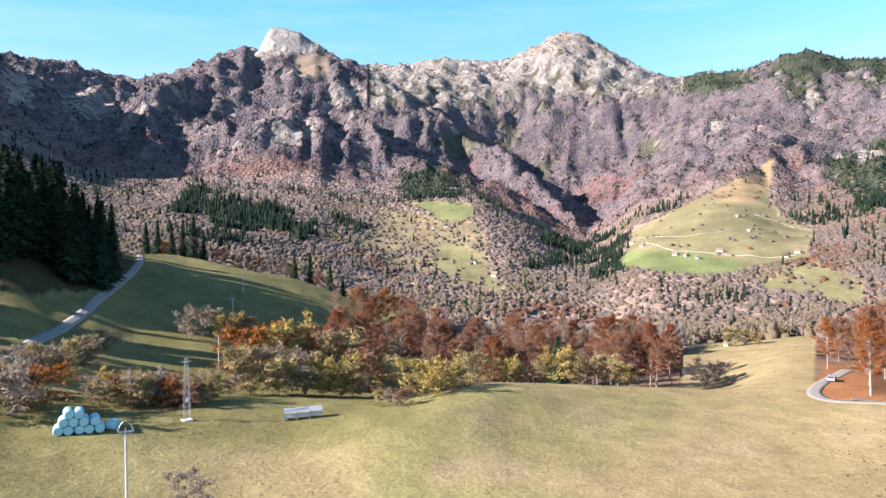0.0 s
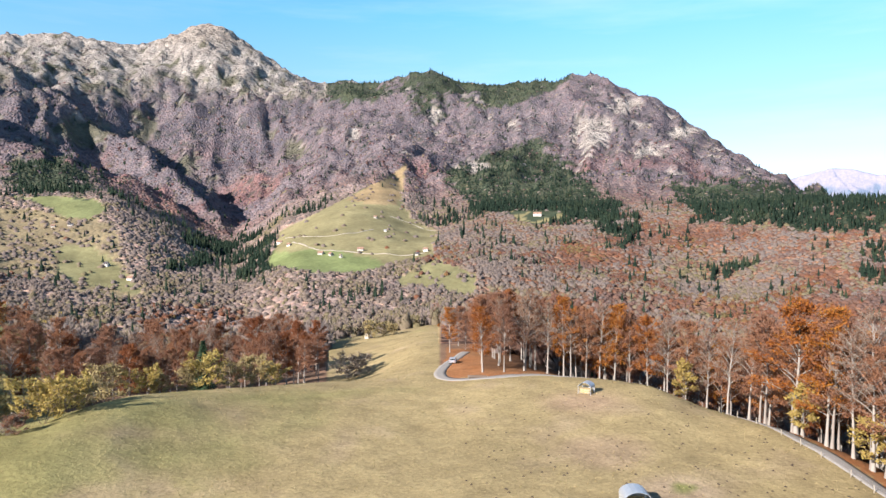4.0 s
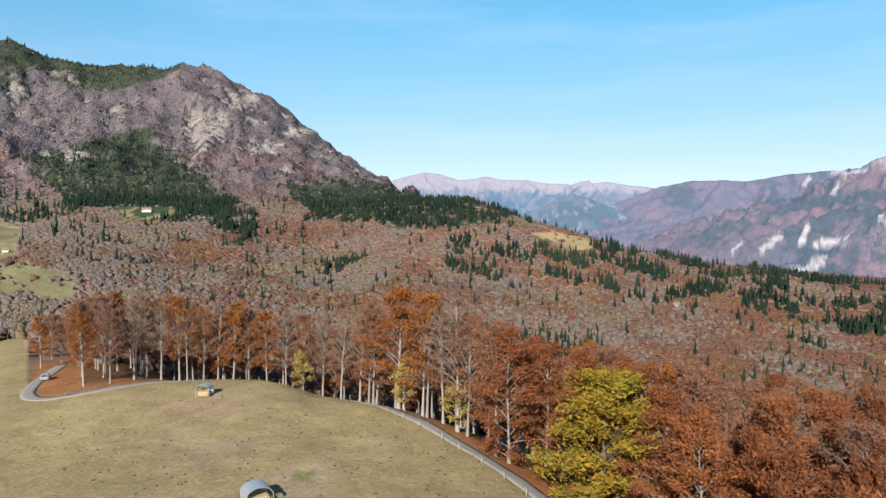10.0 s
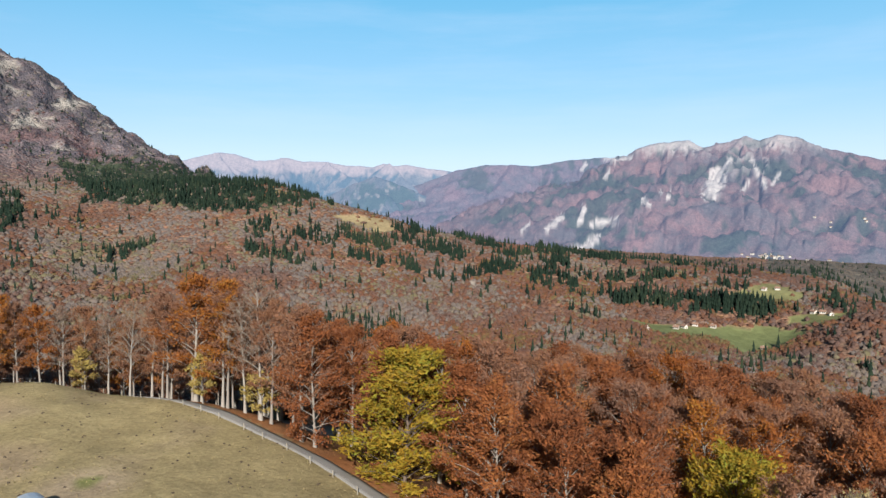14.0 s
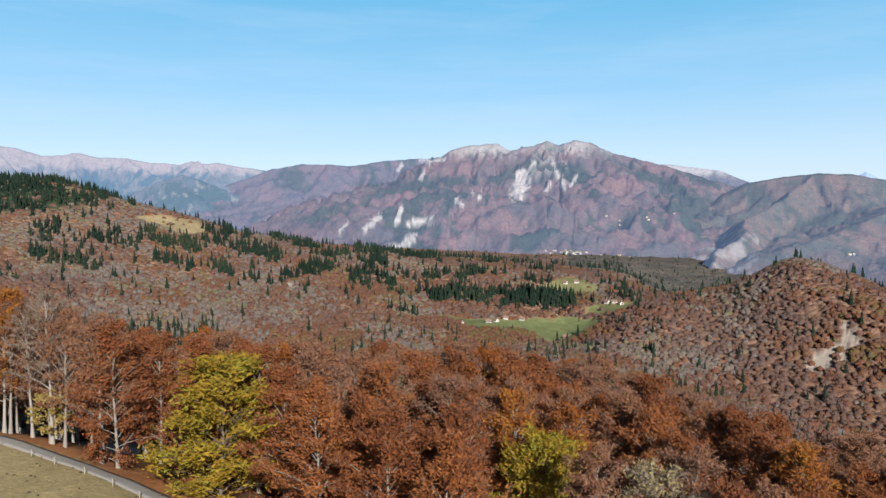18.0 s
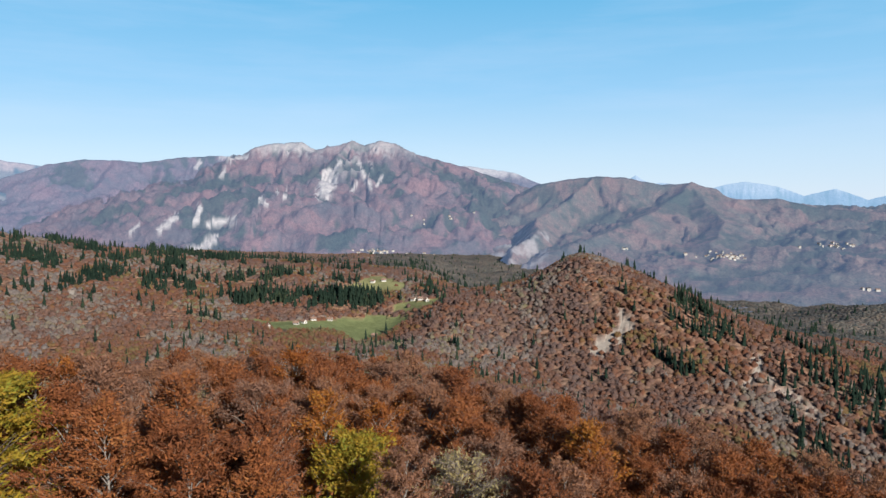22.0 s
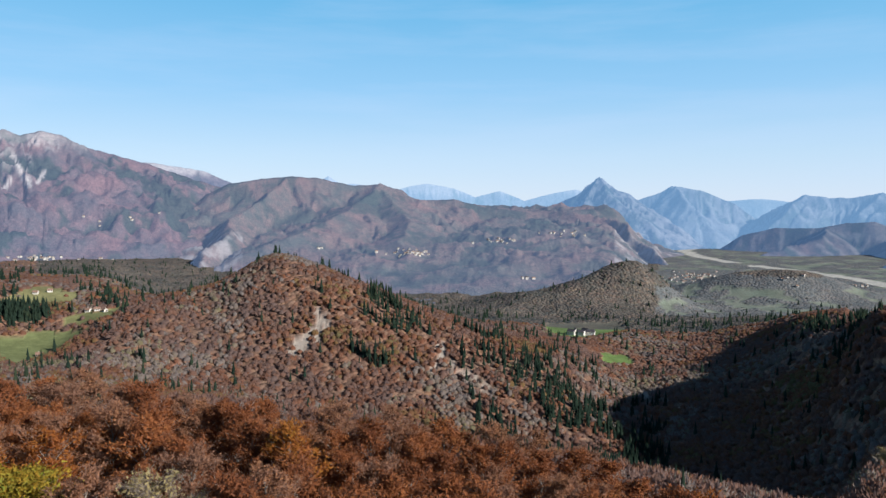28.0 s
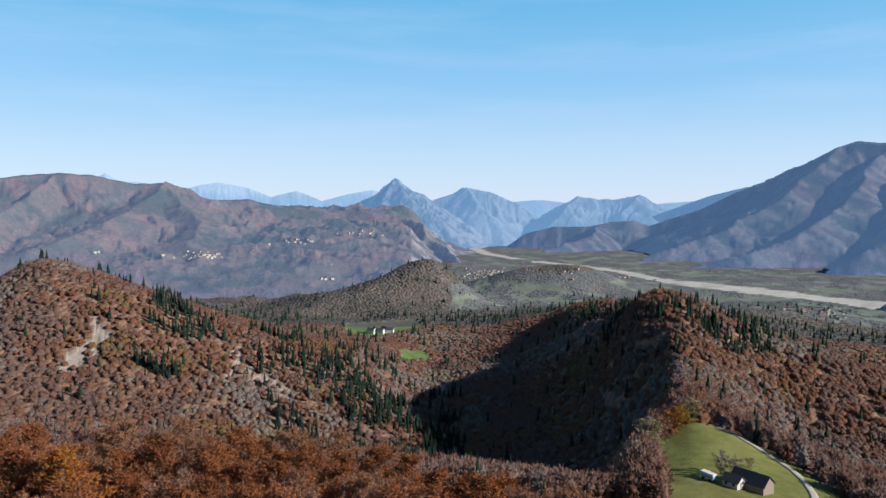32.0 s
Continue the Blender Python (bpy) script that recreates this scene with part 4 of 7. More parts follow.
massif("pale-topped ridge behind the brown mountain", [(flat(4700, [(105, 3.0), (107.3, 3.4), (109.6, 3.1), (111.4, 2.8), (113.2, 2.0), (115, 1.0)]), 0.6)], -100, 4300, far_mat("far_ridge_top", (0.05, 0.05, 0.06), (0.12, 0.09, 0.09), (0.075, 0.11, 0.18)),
       lambda a, r, x, y, s: smooth(2.2, 2.9, r + 0.5 * s), 71, rows=50)
massif("wooded plateau above the river gorge", [(flat(3650, [(111.5, 1.0), (113.2, 1.9), (115.8, 2.3), (117.9, 2.5), (120, 2.4), (122.9, 1.8), (124.9, 1.9), (126.4, 1.3), (127.9, 0.6), (131.1, 0.7), (133.7, 0.0), (138.1, -0.3), (142.2, -0.1), (144.5, -1.2), (146.9, -3.0), (148, -4.4)]), 0.42),
        ([(117.9, 2.4, 3640), (115.4, 0.7, 3300), (113.7, -1.1, 2950), (111.9, -2.9, 2650), (109.9, -5.2, 2350), (108.9, -6.4, 2250)], 0.85),
        ([(124.9, 1.9, 3640), (122.9, -0.2, 3150), (119.7, -1.9, 2700), (115.9, -3.1, 2400)], 0.33), ([(124.9, 1.7, 3640), (127.4, -1.0, 3000), (126.6, -3.9, 2350)], 0.3),
        ([(129.4, -0.1, 3600), (131, -2.4, 3000), (136.3, -3.8, 2650), (142.7, -4.8, 2450)], 0.32), ([(140, -0.2, 3640), (144.4, -1.3, 3350), (146.6, -3.1, 3050), (147.6, -4.4, 2900)], 0.8)],
       -214, 1600, far_mat("far_plateau", (0.076, 0.078, 0.066), (0.148, 0.096, 0.081), HAZE_GLOW1),
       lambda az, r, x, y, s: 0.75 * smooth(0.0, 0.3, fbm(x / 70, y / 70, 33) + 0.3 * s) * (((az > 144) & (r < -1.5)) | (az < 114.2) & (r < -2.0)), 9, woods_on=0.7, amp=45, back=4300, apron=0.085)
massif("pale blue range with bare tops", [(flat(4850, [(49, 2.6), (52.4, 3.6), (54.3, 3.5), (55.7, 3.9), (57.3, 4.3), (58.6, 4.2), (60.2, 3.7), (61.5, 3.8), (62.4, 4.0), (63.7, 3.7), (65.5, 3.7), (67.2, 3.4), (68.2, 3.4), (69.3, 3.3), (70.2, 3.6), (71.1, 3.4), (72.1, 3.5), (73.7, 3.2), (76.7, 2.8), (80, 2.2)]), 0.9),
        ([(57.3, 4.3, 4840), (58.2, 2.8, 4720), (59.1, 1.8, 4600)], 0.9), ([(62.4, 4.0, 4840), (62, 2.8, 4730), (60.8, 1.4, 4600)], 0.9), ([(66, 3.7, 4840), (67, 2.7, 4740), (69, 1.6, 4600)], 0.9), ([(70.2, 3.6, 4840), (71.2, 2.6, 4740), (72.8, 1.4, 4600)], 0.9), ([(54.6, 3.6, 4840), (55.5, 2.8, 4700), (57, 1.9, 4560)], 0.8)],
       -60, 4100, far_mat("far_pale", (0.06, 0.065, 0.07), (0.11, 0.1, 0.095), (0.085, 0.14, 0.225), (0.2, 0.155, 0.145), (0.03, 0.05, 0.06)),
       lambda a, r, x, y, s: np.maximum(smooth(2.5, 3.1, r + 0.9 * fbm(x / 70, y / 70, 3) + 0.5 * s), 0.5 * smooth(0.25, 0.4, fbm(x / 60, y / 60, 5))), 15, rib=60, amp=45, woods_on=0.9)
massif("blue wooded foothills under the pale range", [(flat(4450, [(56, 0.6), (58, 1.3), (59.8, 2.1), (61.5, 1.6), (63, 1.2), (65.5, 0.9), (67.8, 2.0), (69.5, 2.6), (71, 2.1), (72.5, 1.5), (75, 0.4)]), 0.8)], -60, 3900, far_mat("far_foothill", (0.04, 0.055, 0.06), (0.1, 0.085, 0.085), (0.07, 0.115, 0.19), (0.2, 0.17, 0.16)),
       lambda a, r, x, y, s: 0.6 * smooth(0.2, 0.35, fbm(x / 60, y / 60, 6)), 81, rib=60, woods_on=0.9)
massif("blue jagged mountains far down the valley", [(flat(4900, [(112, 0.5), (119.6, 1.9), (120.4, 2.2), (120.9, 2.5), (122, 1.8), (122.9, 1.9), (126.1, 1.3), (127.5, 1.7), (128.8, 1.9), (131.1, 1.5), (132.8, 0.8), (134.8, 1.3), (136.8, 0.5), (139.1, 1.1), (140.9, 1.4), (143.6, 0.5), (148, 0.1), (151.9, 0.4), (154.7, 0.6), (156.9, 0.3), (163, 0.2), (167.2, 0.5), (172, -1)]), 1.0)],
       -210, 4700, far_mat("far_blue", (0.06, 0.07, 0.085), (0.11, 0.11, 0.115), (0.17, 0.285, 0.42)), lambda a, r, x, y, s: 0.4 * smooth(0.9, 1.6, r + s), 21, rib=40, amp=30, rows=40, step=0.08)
BLUE_AIR = far_mat("far_pyramid", (0.03, 0.04, 0.05), (0.07, 0.075, 0.08), HAZE_GLOW2, (0.17, 0.17, 0.175))
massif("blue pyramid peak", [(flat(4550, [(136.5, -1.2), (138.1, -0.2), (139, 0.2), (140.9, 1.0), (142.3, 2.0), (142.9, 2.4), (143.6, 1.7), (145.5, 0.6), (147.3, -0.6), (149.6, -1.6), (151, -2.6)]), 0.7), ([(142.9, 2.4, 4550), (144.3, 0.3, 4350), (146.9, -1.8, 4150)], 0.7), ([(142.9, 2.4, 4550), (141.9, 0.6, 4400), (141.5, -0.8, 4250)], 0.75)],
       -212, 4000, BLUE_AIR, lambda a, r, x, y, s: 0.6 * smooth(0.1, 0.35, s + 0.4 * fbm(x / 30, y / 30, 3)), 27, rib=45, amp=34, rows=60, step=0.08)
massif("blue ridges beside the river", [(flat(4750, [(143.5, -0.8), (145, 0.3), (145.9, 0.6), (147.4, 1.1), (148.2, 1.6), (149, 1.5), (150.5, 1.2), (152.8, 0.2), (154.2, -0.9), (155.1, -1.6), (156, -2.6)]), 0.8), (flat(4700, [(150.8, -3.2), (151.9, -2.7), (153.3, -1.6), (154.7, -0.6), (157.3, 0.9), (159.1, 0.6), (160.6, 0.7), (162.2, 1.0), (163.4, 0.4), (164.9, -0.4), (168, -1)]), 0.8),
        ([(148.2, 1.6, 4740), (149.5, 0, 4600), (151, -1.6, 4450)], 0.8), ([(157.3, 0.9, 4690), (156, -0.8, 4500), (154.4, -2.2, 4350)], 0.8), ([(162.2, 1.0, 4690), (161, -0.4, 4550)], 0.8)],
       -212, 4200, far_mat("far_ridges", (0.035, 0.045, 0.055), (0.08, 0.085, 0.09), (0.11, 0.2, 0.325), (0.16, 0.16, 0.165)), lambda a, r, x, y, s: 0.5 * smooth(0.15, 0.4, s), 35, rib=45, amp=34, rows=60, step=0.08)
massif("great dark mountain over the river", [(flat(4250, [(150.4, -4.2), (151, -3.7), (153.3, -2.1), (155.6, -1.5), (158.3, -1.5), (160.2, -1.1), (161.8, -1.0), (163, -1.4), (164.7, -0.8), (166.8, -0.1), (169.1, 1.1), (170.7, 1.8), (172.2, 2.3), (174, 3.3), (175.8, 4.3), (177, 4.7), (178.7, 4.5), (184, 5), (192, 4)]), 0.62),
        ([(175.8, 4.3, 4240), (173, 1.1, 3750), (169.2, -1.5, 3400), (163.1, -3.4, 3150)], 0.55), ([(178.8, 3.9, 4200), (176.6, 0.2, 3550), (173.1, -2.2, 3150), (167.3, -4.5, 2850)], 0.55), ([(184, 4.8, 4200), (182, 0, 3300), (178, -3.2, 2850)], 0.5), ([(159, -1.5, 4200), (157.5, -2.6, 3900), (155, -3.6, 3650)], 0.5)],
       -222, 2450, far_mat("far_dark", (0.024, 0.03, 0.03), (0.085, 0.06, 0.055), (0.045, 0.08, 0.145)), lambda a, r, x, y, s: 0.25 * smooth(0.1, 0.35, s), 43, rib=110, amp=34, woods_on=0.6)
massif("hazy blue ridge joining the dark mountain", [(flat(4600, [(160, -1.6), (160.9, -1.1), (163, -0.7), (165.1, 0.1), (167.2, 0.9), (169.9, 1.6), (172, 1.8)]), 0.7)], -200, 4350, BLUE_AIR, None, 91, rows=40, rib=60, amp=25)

# ---- far woods ----
def crown_template(kind, seed):
    """A crown of few faces: lumpy for broadleaf, tiered and pointed for spruce; unit height and width."""
    r = np.random.default_rng(seed)
    if kind == "spruce":
        n, tiers = 6, 3
        v, f = [], []
        for k in range(tiers):
            z0, z1, w = 0.05 + 0.27 * k, 0.5 + 0.25 * k, 0.5 * (1 - 0.28 * k)
            a = np.arange(n) * 2 * np.pi / n + r.uniform(0, 6)
            ring = np.stack([w * np.cos(a) * r.uniform(0.65, 1.15, n), w * np.sin(a) * r.uniform(0.65, 1.15, n), z0 + r.uniform(-0.06, 0.05, n)], -1)
            b = len(v)
            v += list(ring) + [np.array([0, 0, z1])]
            f += [(b + i, b + (i + 1) % n, b + n) for i in range(n)]
        return np.array(v), np.array(f)
    # a rounded crown, with sprays of twigs standing out of it where it is near enough to show them
    n, rings = {"fine": (6, ((-0.2, 0.34), (0.36, 0.43), (0.7, 0.3))), "mid": (5, ((-0.5, 0.46), (0.52, 0.42)))}.get(kind, (4, ((-0.55, 0.48), (0.5, 0.45))))
    v, f = [], []
    for z0, w0 in rings:
        a = np.arange(n) * 2 * np.pi / n + r.uniform(0, 6)
        rad = w0 * r.uniform(0.78, 1.18, n)
        v += list(np.stack([rad * np.cos(a), rad * np.sin(a), z0 + r.uniform(-0.07, 0.07, n)], -1))
    v.append(np.array([r.uniform(-0.12, 0.12), r.uniform(-0.12, 0.12), 0.94]))
    top = len(rings) - 1
    for k in range(top):
        for i in range(n):
            p, q = k * n + i, k * n + (i + 1) % n
            f += [(p, q, q + n), (p, q + n, p + n)]
    f += [(top * n + i, top * n + (i + 1) % n, (top + 1) * n) for i in range(n)]
    v, f = np.array(v), np.array(f)
    k = {"fine": 84, "mid": 7}.get(kind, 0)
    if k:
        p = r.normal(size=(k, 3))
        p /= np.linalg.norm(p, axis=1)[:, None]
        p[:, 2] = np.abs(p[:, 2])
        c = p * (0.5, 0.5, 0.62) * r.uniform(0.85, 1.1, (k, 1)) + (0, 0, 0.38)
        u = np.cross(p + r.normal(size=(k, 3)) * 0.5, r.normal(size=(k, 3)))
        u /= np.linalg.norm(u, axis=1)[:, None]
        size = {"fine": 0.075, "mid": 0.12}[kind] * r.uniform(0.7, 1.3, (k, 1))
        w = np.cross(u, p)
        s = np.stack([c + p * size * 1.3, c - p * size * 0.6 + u * size * 0.8, c - p * size * 0.6 + (w - u) * size * 0.6], 1).reshape(-1, 3)
        f = np.concatenate([f, np.arange(3 * k).reshape(-1, 3) + len(v)])
        v = np.concatenate([v, s])
    return v, f


def scatter(name, label, kind, material, px, py, pz, height, width, variants=8):
    """One mesh of many crowns."""
    if not len(px):
        return
    V, F, base = [], [], 0
    which = rng.integers(0, variants, len(px))
    turn = rng.uniform(0, 2 * np.pi, len(px))
    for k in range(variants):
        tv, tf = crown_template(kind, 100 + k)
        s = which == k
        n = int(s.sum())
        c, q = np.cos(turn[s])[:, None], np.sin(turn[s])[:, None]
        w, h = width[s][:, None], height[s][:, None]
        vx, vy, vz = tv[None, :, 0] * w, tv[None, :, 1] * w, tv[None, :, 2] * h
        P = np.stack([vx * c - vy * q + px[s][:, None], vx * q + vy * c + py[s][:, None], vz + pz[s][:, None]], -1)
        V.append(P.reshape(-1, 3))
        F.append((tf[None] + (np.arange(n) * len(tv))[:, None, None] + base).reshape(-1, 3))
        base += n * len(tv)
    me = mesh_np(name, np.concatenate(V), np.concatenate(F), material, kind != "spruce")
    return tagged(new(name, me), label, "woods", kind="stuff")


def spread_points(n, a0, a1, d0, d1):
    az = rng.uniform(a0, a1, n)
    d = np.exp(rng.uniform(np.log(d0), np.log(d1), n))
    return az, d


def plant(n, a0, a1, d0, d1):
    az, d = spread_points(n, a0, a1, d0, d1)
    x, y = xy(az, d)
    z = land(x, y)
    c, w, _ = covers(x, y, z)
    keep = rng.uniform(0, 1, n) < w
    return az[keep], d[keep], x[keep], y[keep], z[keep]


def kinds(az, d, x, y, z):
    """Which kind of wood grows where: spruce in stands and sprinkled, bare grey woods low in the valley, beech elsewhere."""
    rise = np.degrees(np.arctan2(z - EYE, d))
    w, w2 = fbm(x / 170, y / 170, 201), fbm(x / 60, y / 60, 211)
    p = np.where(d > 1300, 0.07, 0.02) + 0.5 * smooth(0.25, 0.4, w) * (az < 105)
    clump = smooth(-0.02, 0.22, fbm(x / 75, y / 75, 221))
    for poly, v in STANDS:
        p = np.where(inside(poly, az + 2.4 * w2, rise + 1.2 * w2), 0.95 * v if v > 0.7 else np.clip(2.1 * v * clump, 0, 0.9) + 0.04, p)
    spruce = rng.uniform(0, 1, len(d)) < p
    grey = (0.4 + 0.28 * rng.uniform(-1, 1, len(d)) < np.where(d < 1500, np.interp(az, [18, 30, 45, 75, 90, 184], [0.95, 0.8, 0.48, 0.34, 0.15, 0.15]), 0.25) + 1.1 * w + 0.6 * w2) & ~spruce
    return spruce, grey, ~spruce & ~grey


for lo, hi, n, hgt, wid, leaf in ((205, 380, 10500, 10, 7.4, "fine"), (360, 900, 56000, 6.0, 7.4, "mid"), (850, 1400, 60000, 5.5, 8.4, "leaf"), (1300, 3450, 64000, 4.5, 10.0, "far")):
    az, d, x, y, z = plant(n, -36, 184, lo, hi)
    k = ((az < 112) | (d < 1900)) & ~((az < 21) & (d < 275)) & ~((az > 20) & (az < 31.5) & (d < 320))
    az, d, x, y, z = az[k], d[k], x[k], y[k], z[k]
    sp, gr, be = kinds(az, d, x, y, z)
    grow = np.interp(d, [360, 480, 800, 1250], [0.85, 0.9, 1.05, 1.2]) if lo < 1000 else np.interp(d, [1200, 3400], [0.9, 1.25])
    vale = (az > 100) & (d > 1250)
    tall = {"fine": 1.4, "mid": 2.2, "leaf": 2.5, "far": 2.5}[leaf]
    slim = {"fine": 0.6, "mid": 0.68, "leaf": 0.68, "far": 0.68}[leaf]
    for sel, name, label, kind, m, sh, sw in ((sp, "spruce_woods", "dark green spruces sprinkled over the slopes", "spruce", SPRUCE, tall, slim),
                                             (gr & ~vale, "bare_woods", "bare grey-brown woods with yellowing crowns", leaf, GREY, 1.0, 1.0),
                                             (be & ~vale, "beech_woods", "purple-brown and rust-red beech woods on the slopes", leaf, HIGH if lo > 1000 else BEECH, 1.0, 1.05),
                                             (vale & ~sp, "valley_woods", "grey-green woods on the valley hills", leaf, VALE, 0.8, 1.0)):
        u = rng.uniform(0.6, 1.25, int(sel.sum()))
        g = grow[sel]
        scatter(name, label, kind, m, x[sel], y[sel], z[sel] - (0.1 if leaf == "fine" or kind == "spruce" else 0.25 if leaf == "mid" else 0.3) * hgt * g, hgt * sh * (u if kind in ("spruce", "fine") else 0.8 + 0.2 * u) * g ** 0.5, wid * sw * u * g)

# ---- trees near the hilltop ----
BARK = simple("beech_bark", (0.23, 0.205, 0.18), 0.6, 1.2, 0.85, 0.15, relief=0.02)
PALE_BARK = simple("pale_beech_bark", (0.28, 0.255, 0.225), 0.6, 1.2, 0.85, 0.15, relief=0.02)
DARK_BARK = simple("dark_bark", (0.13, 0.1, 0.08), 0.6, 1.5, 0.9, 0.1)
LEAVES = {
    "rust": foliage("rust_leaves", [(0.0, (0.12, 0.048, 0.025)), (0.35, (0.19, 0.066, 0.027)), (0.65, (0.255, 0.09, 0.032)), (1.0, (0.305, 0.125, 0.04))]),
    "brown": foliage("brown_twigs", [(0.0, (0.165, 0.1, 0.072)), (0.4, (0.225, 0.117, 0.076)), (0.7, (0.275, 0.132, 0.07)), (1.0, (0.32, 0.15, 0.06))]),
    "orange": foliage("orange_leaves", [(0.0, (0.17, 0.048, 0.016)), (0.4, (0.255, 0.085, 0.02)), (0.75, (0.32, 0.125, 0.024)), (1.0, (0.37, 0.2, 0.035))]),
    "gold": foliage("golden_green_leaves", [(0.0, (0.2, 0.085, 0.015)), (0.25, (0.27, 0.145, 0.018)), (0.55, (0.3, 0.195, 0.022)), (0.8, (0.25, 0.205, 0.026)), (1.0, (0.18, 0.2, 0.028))], 0.3),
    "yellow": foliage("yellow_leaves", [(0.0, (0.24, 0.17, 0.055)), (0.5, (0.35, 0.265, 0.08)), (1.0, (0.41, 0.335, 0.11))]),
    "olive": foliage("olive_leaves", [(0.0, (0.19, 0.15, 0.08)), (0.5, (0.31, 0.25, 0.12)), (1.0, (0.4, 0.32, 0.14))]),
    "grey": foliage("grey_twigs", [(0.0, (0.17, 0.14, 0.11)), (0.5, (0.25, 0.205, 0.165)), (1.0, (0.32, 0.265, 0.2))]),
    "needle": foliage("spruce_dark", [(0.0, (0.012, 0.028, 0.02)), (0.5, (0.028, 0.055, 0.03)), (1.0, (0.05, 0.085, 0.04))], 0.5, 0.1),
}


def part(name, data, material=None, parent=None, label=""):
    """One mesh object, from a mesh or a bmesh, under a thing or a part."""
    if isinstance(data, bmesh.types.BMesh):
        me = bpy.data.meshes.new(name)
        data.to_mesh(me)
        data.free()
        data = me
    if material and not data.materials:
        data.materials.append(material)
    ob = new(name, data)
    ob.parent = parent
    return tagged(ob, label)


def thing(name, m, label, category, group=""):
    ob = new(name)
    ob.empty_display_size = 0.3
    ob.matrix_basis = m
    return tagged(ob, label, category, group)


def tubes(paths, sides=5):
    """Tapered tubes along paths of (points, radii)."""
    V, F, base = [], [], 0
    for pts, rad in paths:
        pts = np.asarray(pts, float)
        n = len(pts)
        tan = np.gradient(pts, axis=0)
        tan /= np.linalg.norm(tan, axis=1)[:, None] + 1e-9
        ref = np.where(np.abs(tan[:, 2:3]) > 0.9, [[1.0, 0, 0]], [[0, 0, 1.0]])
        u = np.cross(tan, ref)
        u /= np.linalg.norm(u, axis=1)[:, None]
        w = np.cross(tan, u)
        a = np.arange(sides) * 2 * np.pi / sides
        V.append((pts[:, None] + np.asarray(rad)[:, None, None] * (np.cos(a)[None, :, None] * u[:, None] + np.sin(a)[None, :, None] * w[:, None])).reshape(-1, 3))
        i, j = np.meshgrid(np.arange(n - 1), np.arange(sides), indexing="ij")
        k = (j + 1) % sides
        F.append(np.stack([i * sides + j, i * sides + k, (i + 1) * sides + k, (i + 1) * sides + j], -1).reshape(-1, 4) + base)
        base += n * sides
    return np.concatenate(V), np.concatenate(F)


def flakes(c, nrm, along, length, width):
    """Small three-cornered sprays at c, lying across nrm, pointing along."""
    u = along - (along * nrm).sum(1)[:, None] * nrm
    u /= np.linalg.norm(u, axis=1)[:, None] + 1e-9
    w = np.cross(nrm, u)
    L, W = length[:, None], width[:, None]
    v = np.stack([c + u * L * 0.6, c - u * L * 0.4 + w * W, c - u * L * 0.4 - w * W], 1).reshape(-1, 3)
    return v, np.arange(3 * len(c)).reshape(-1, 3)


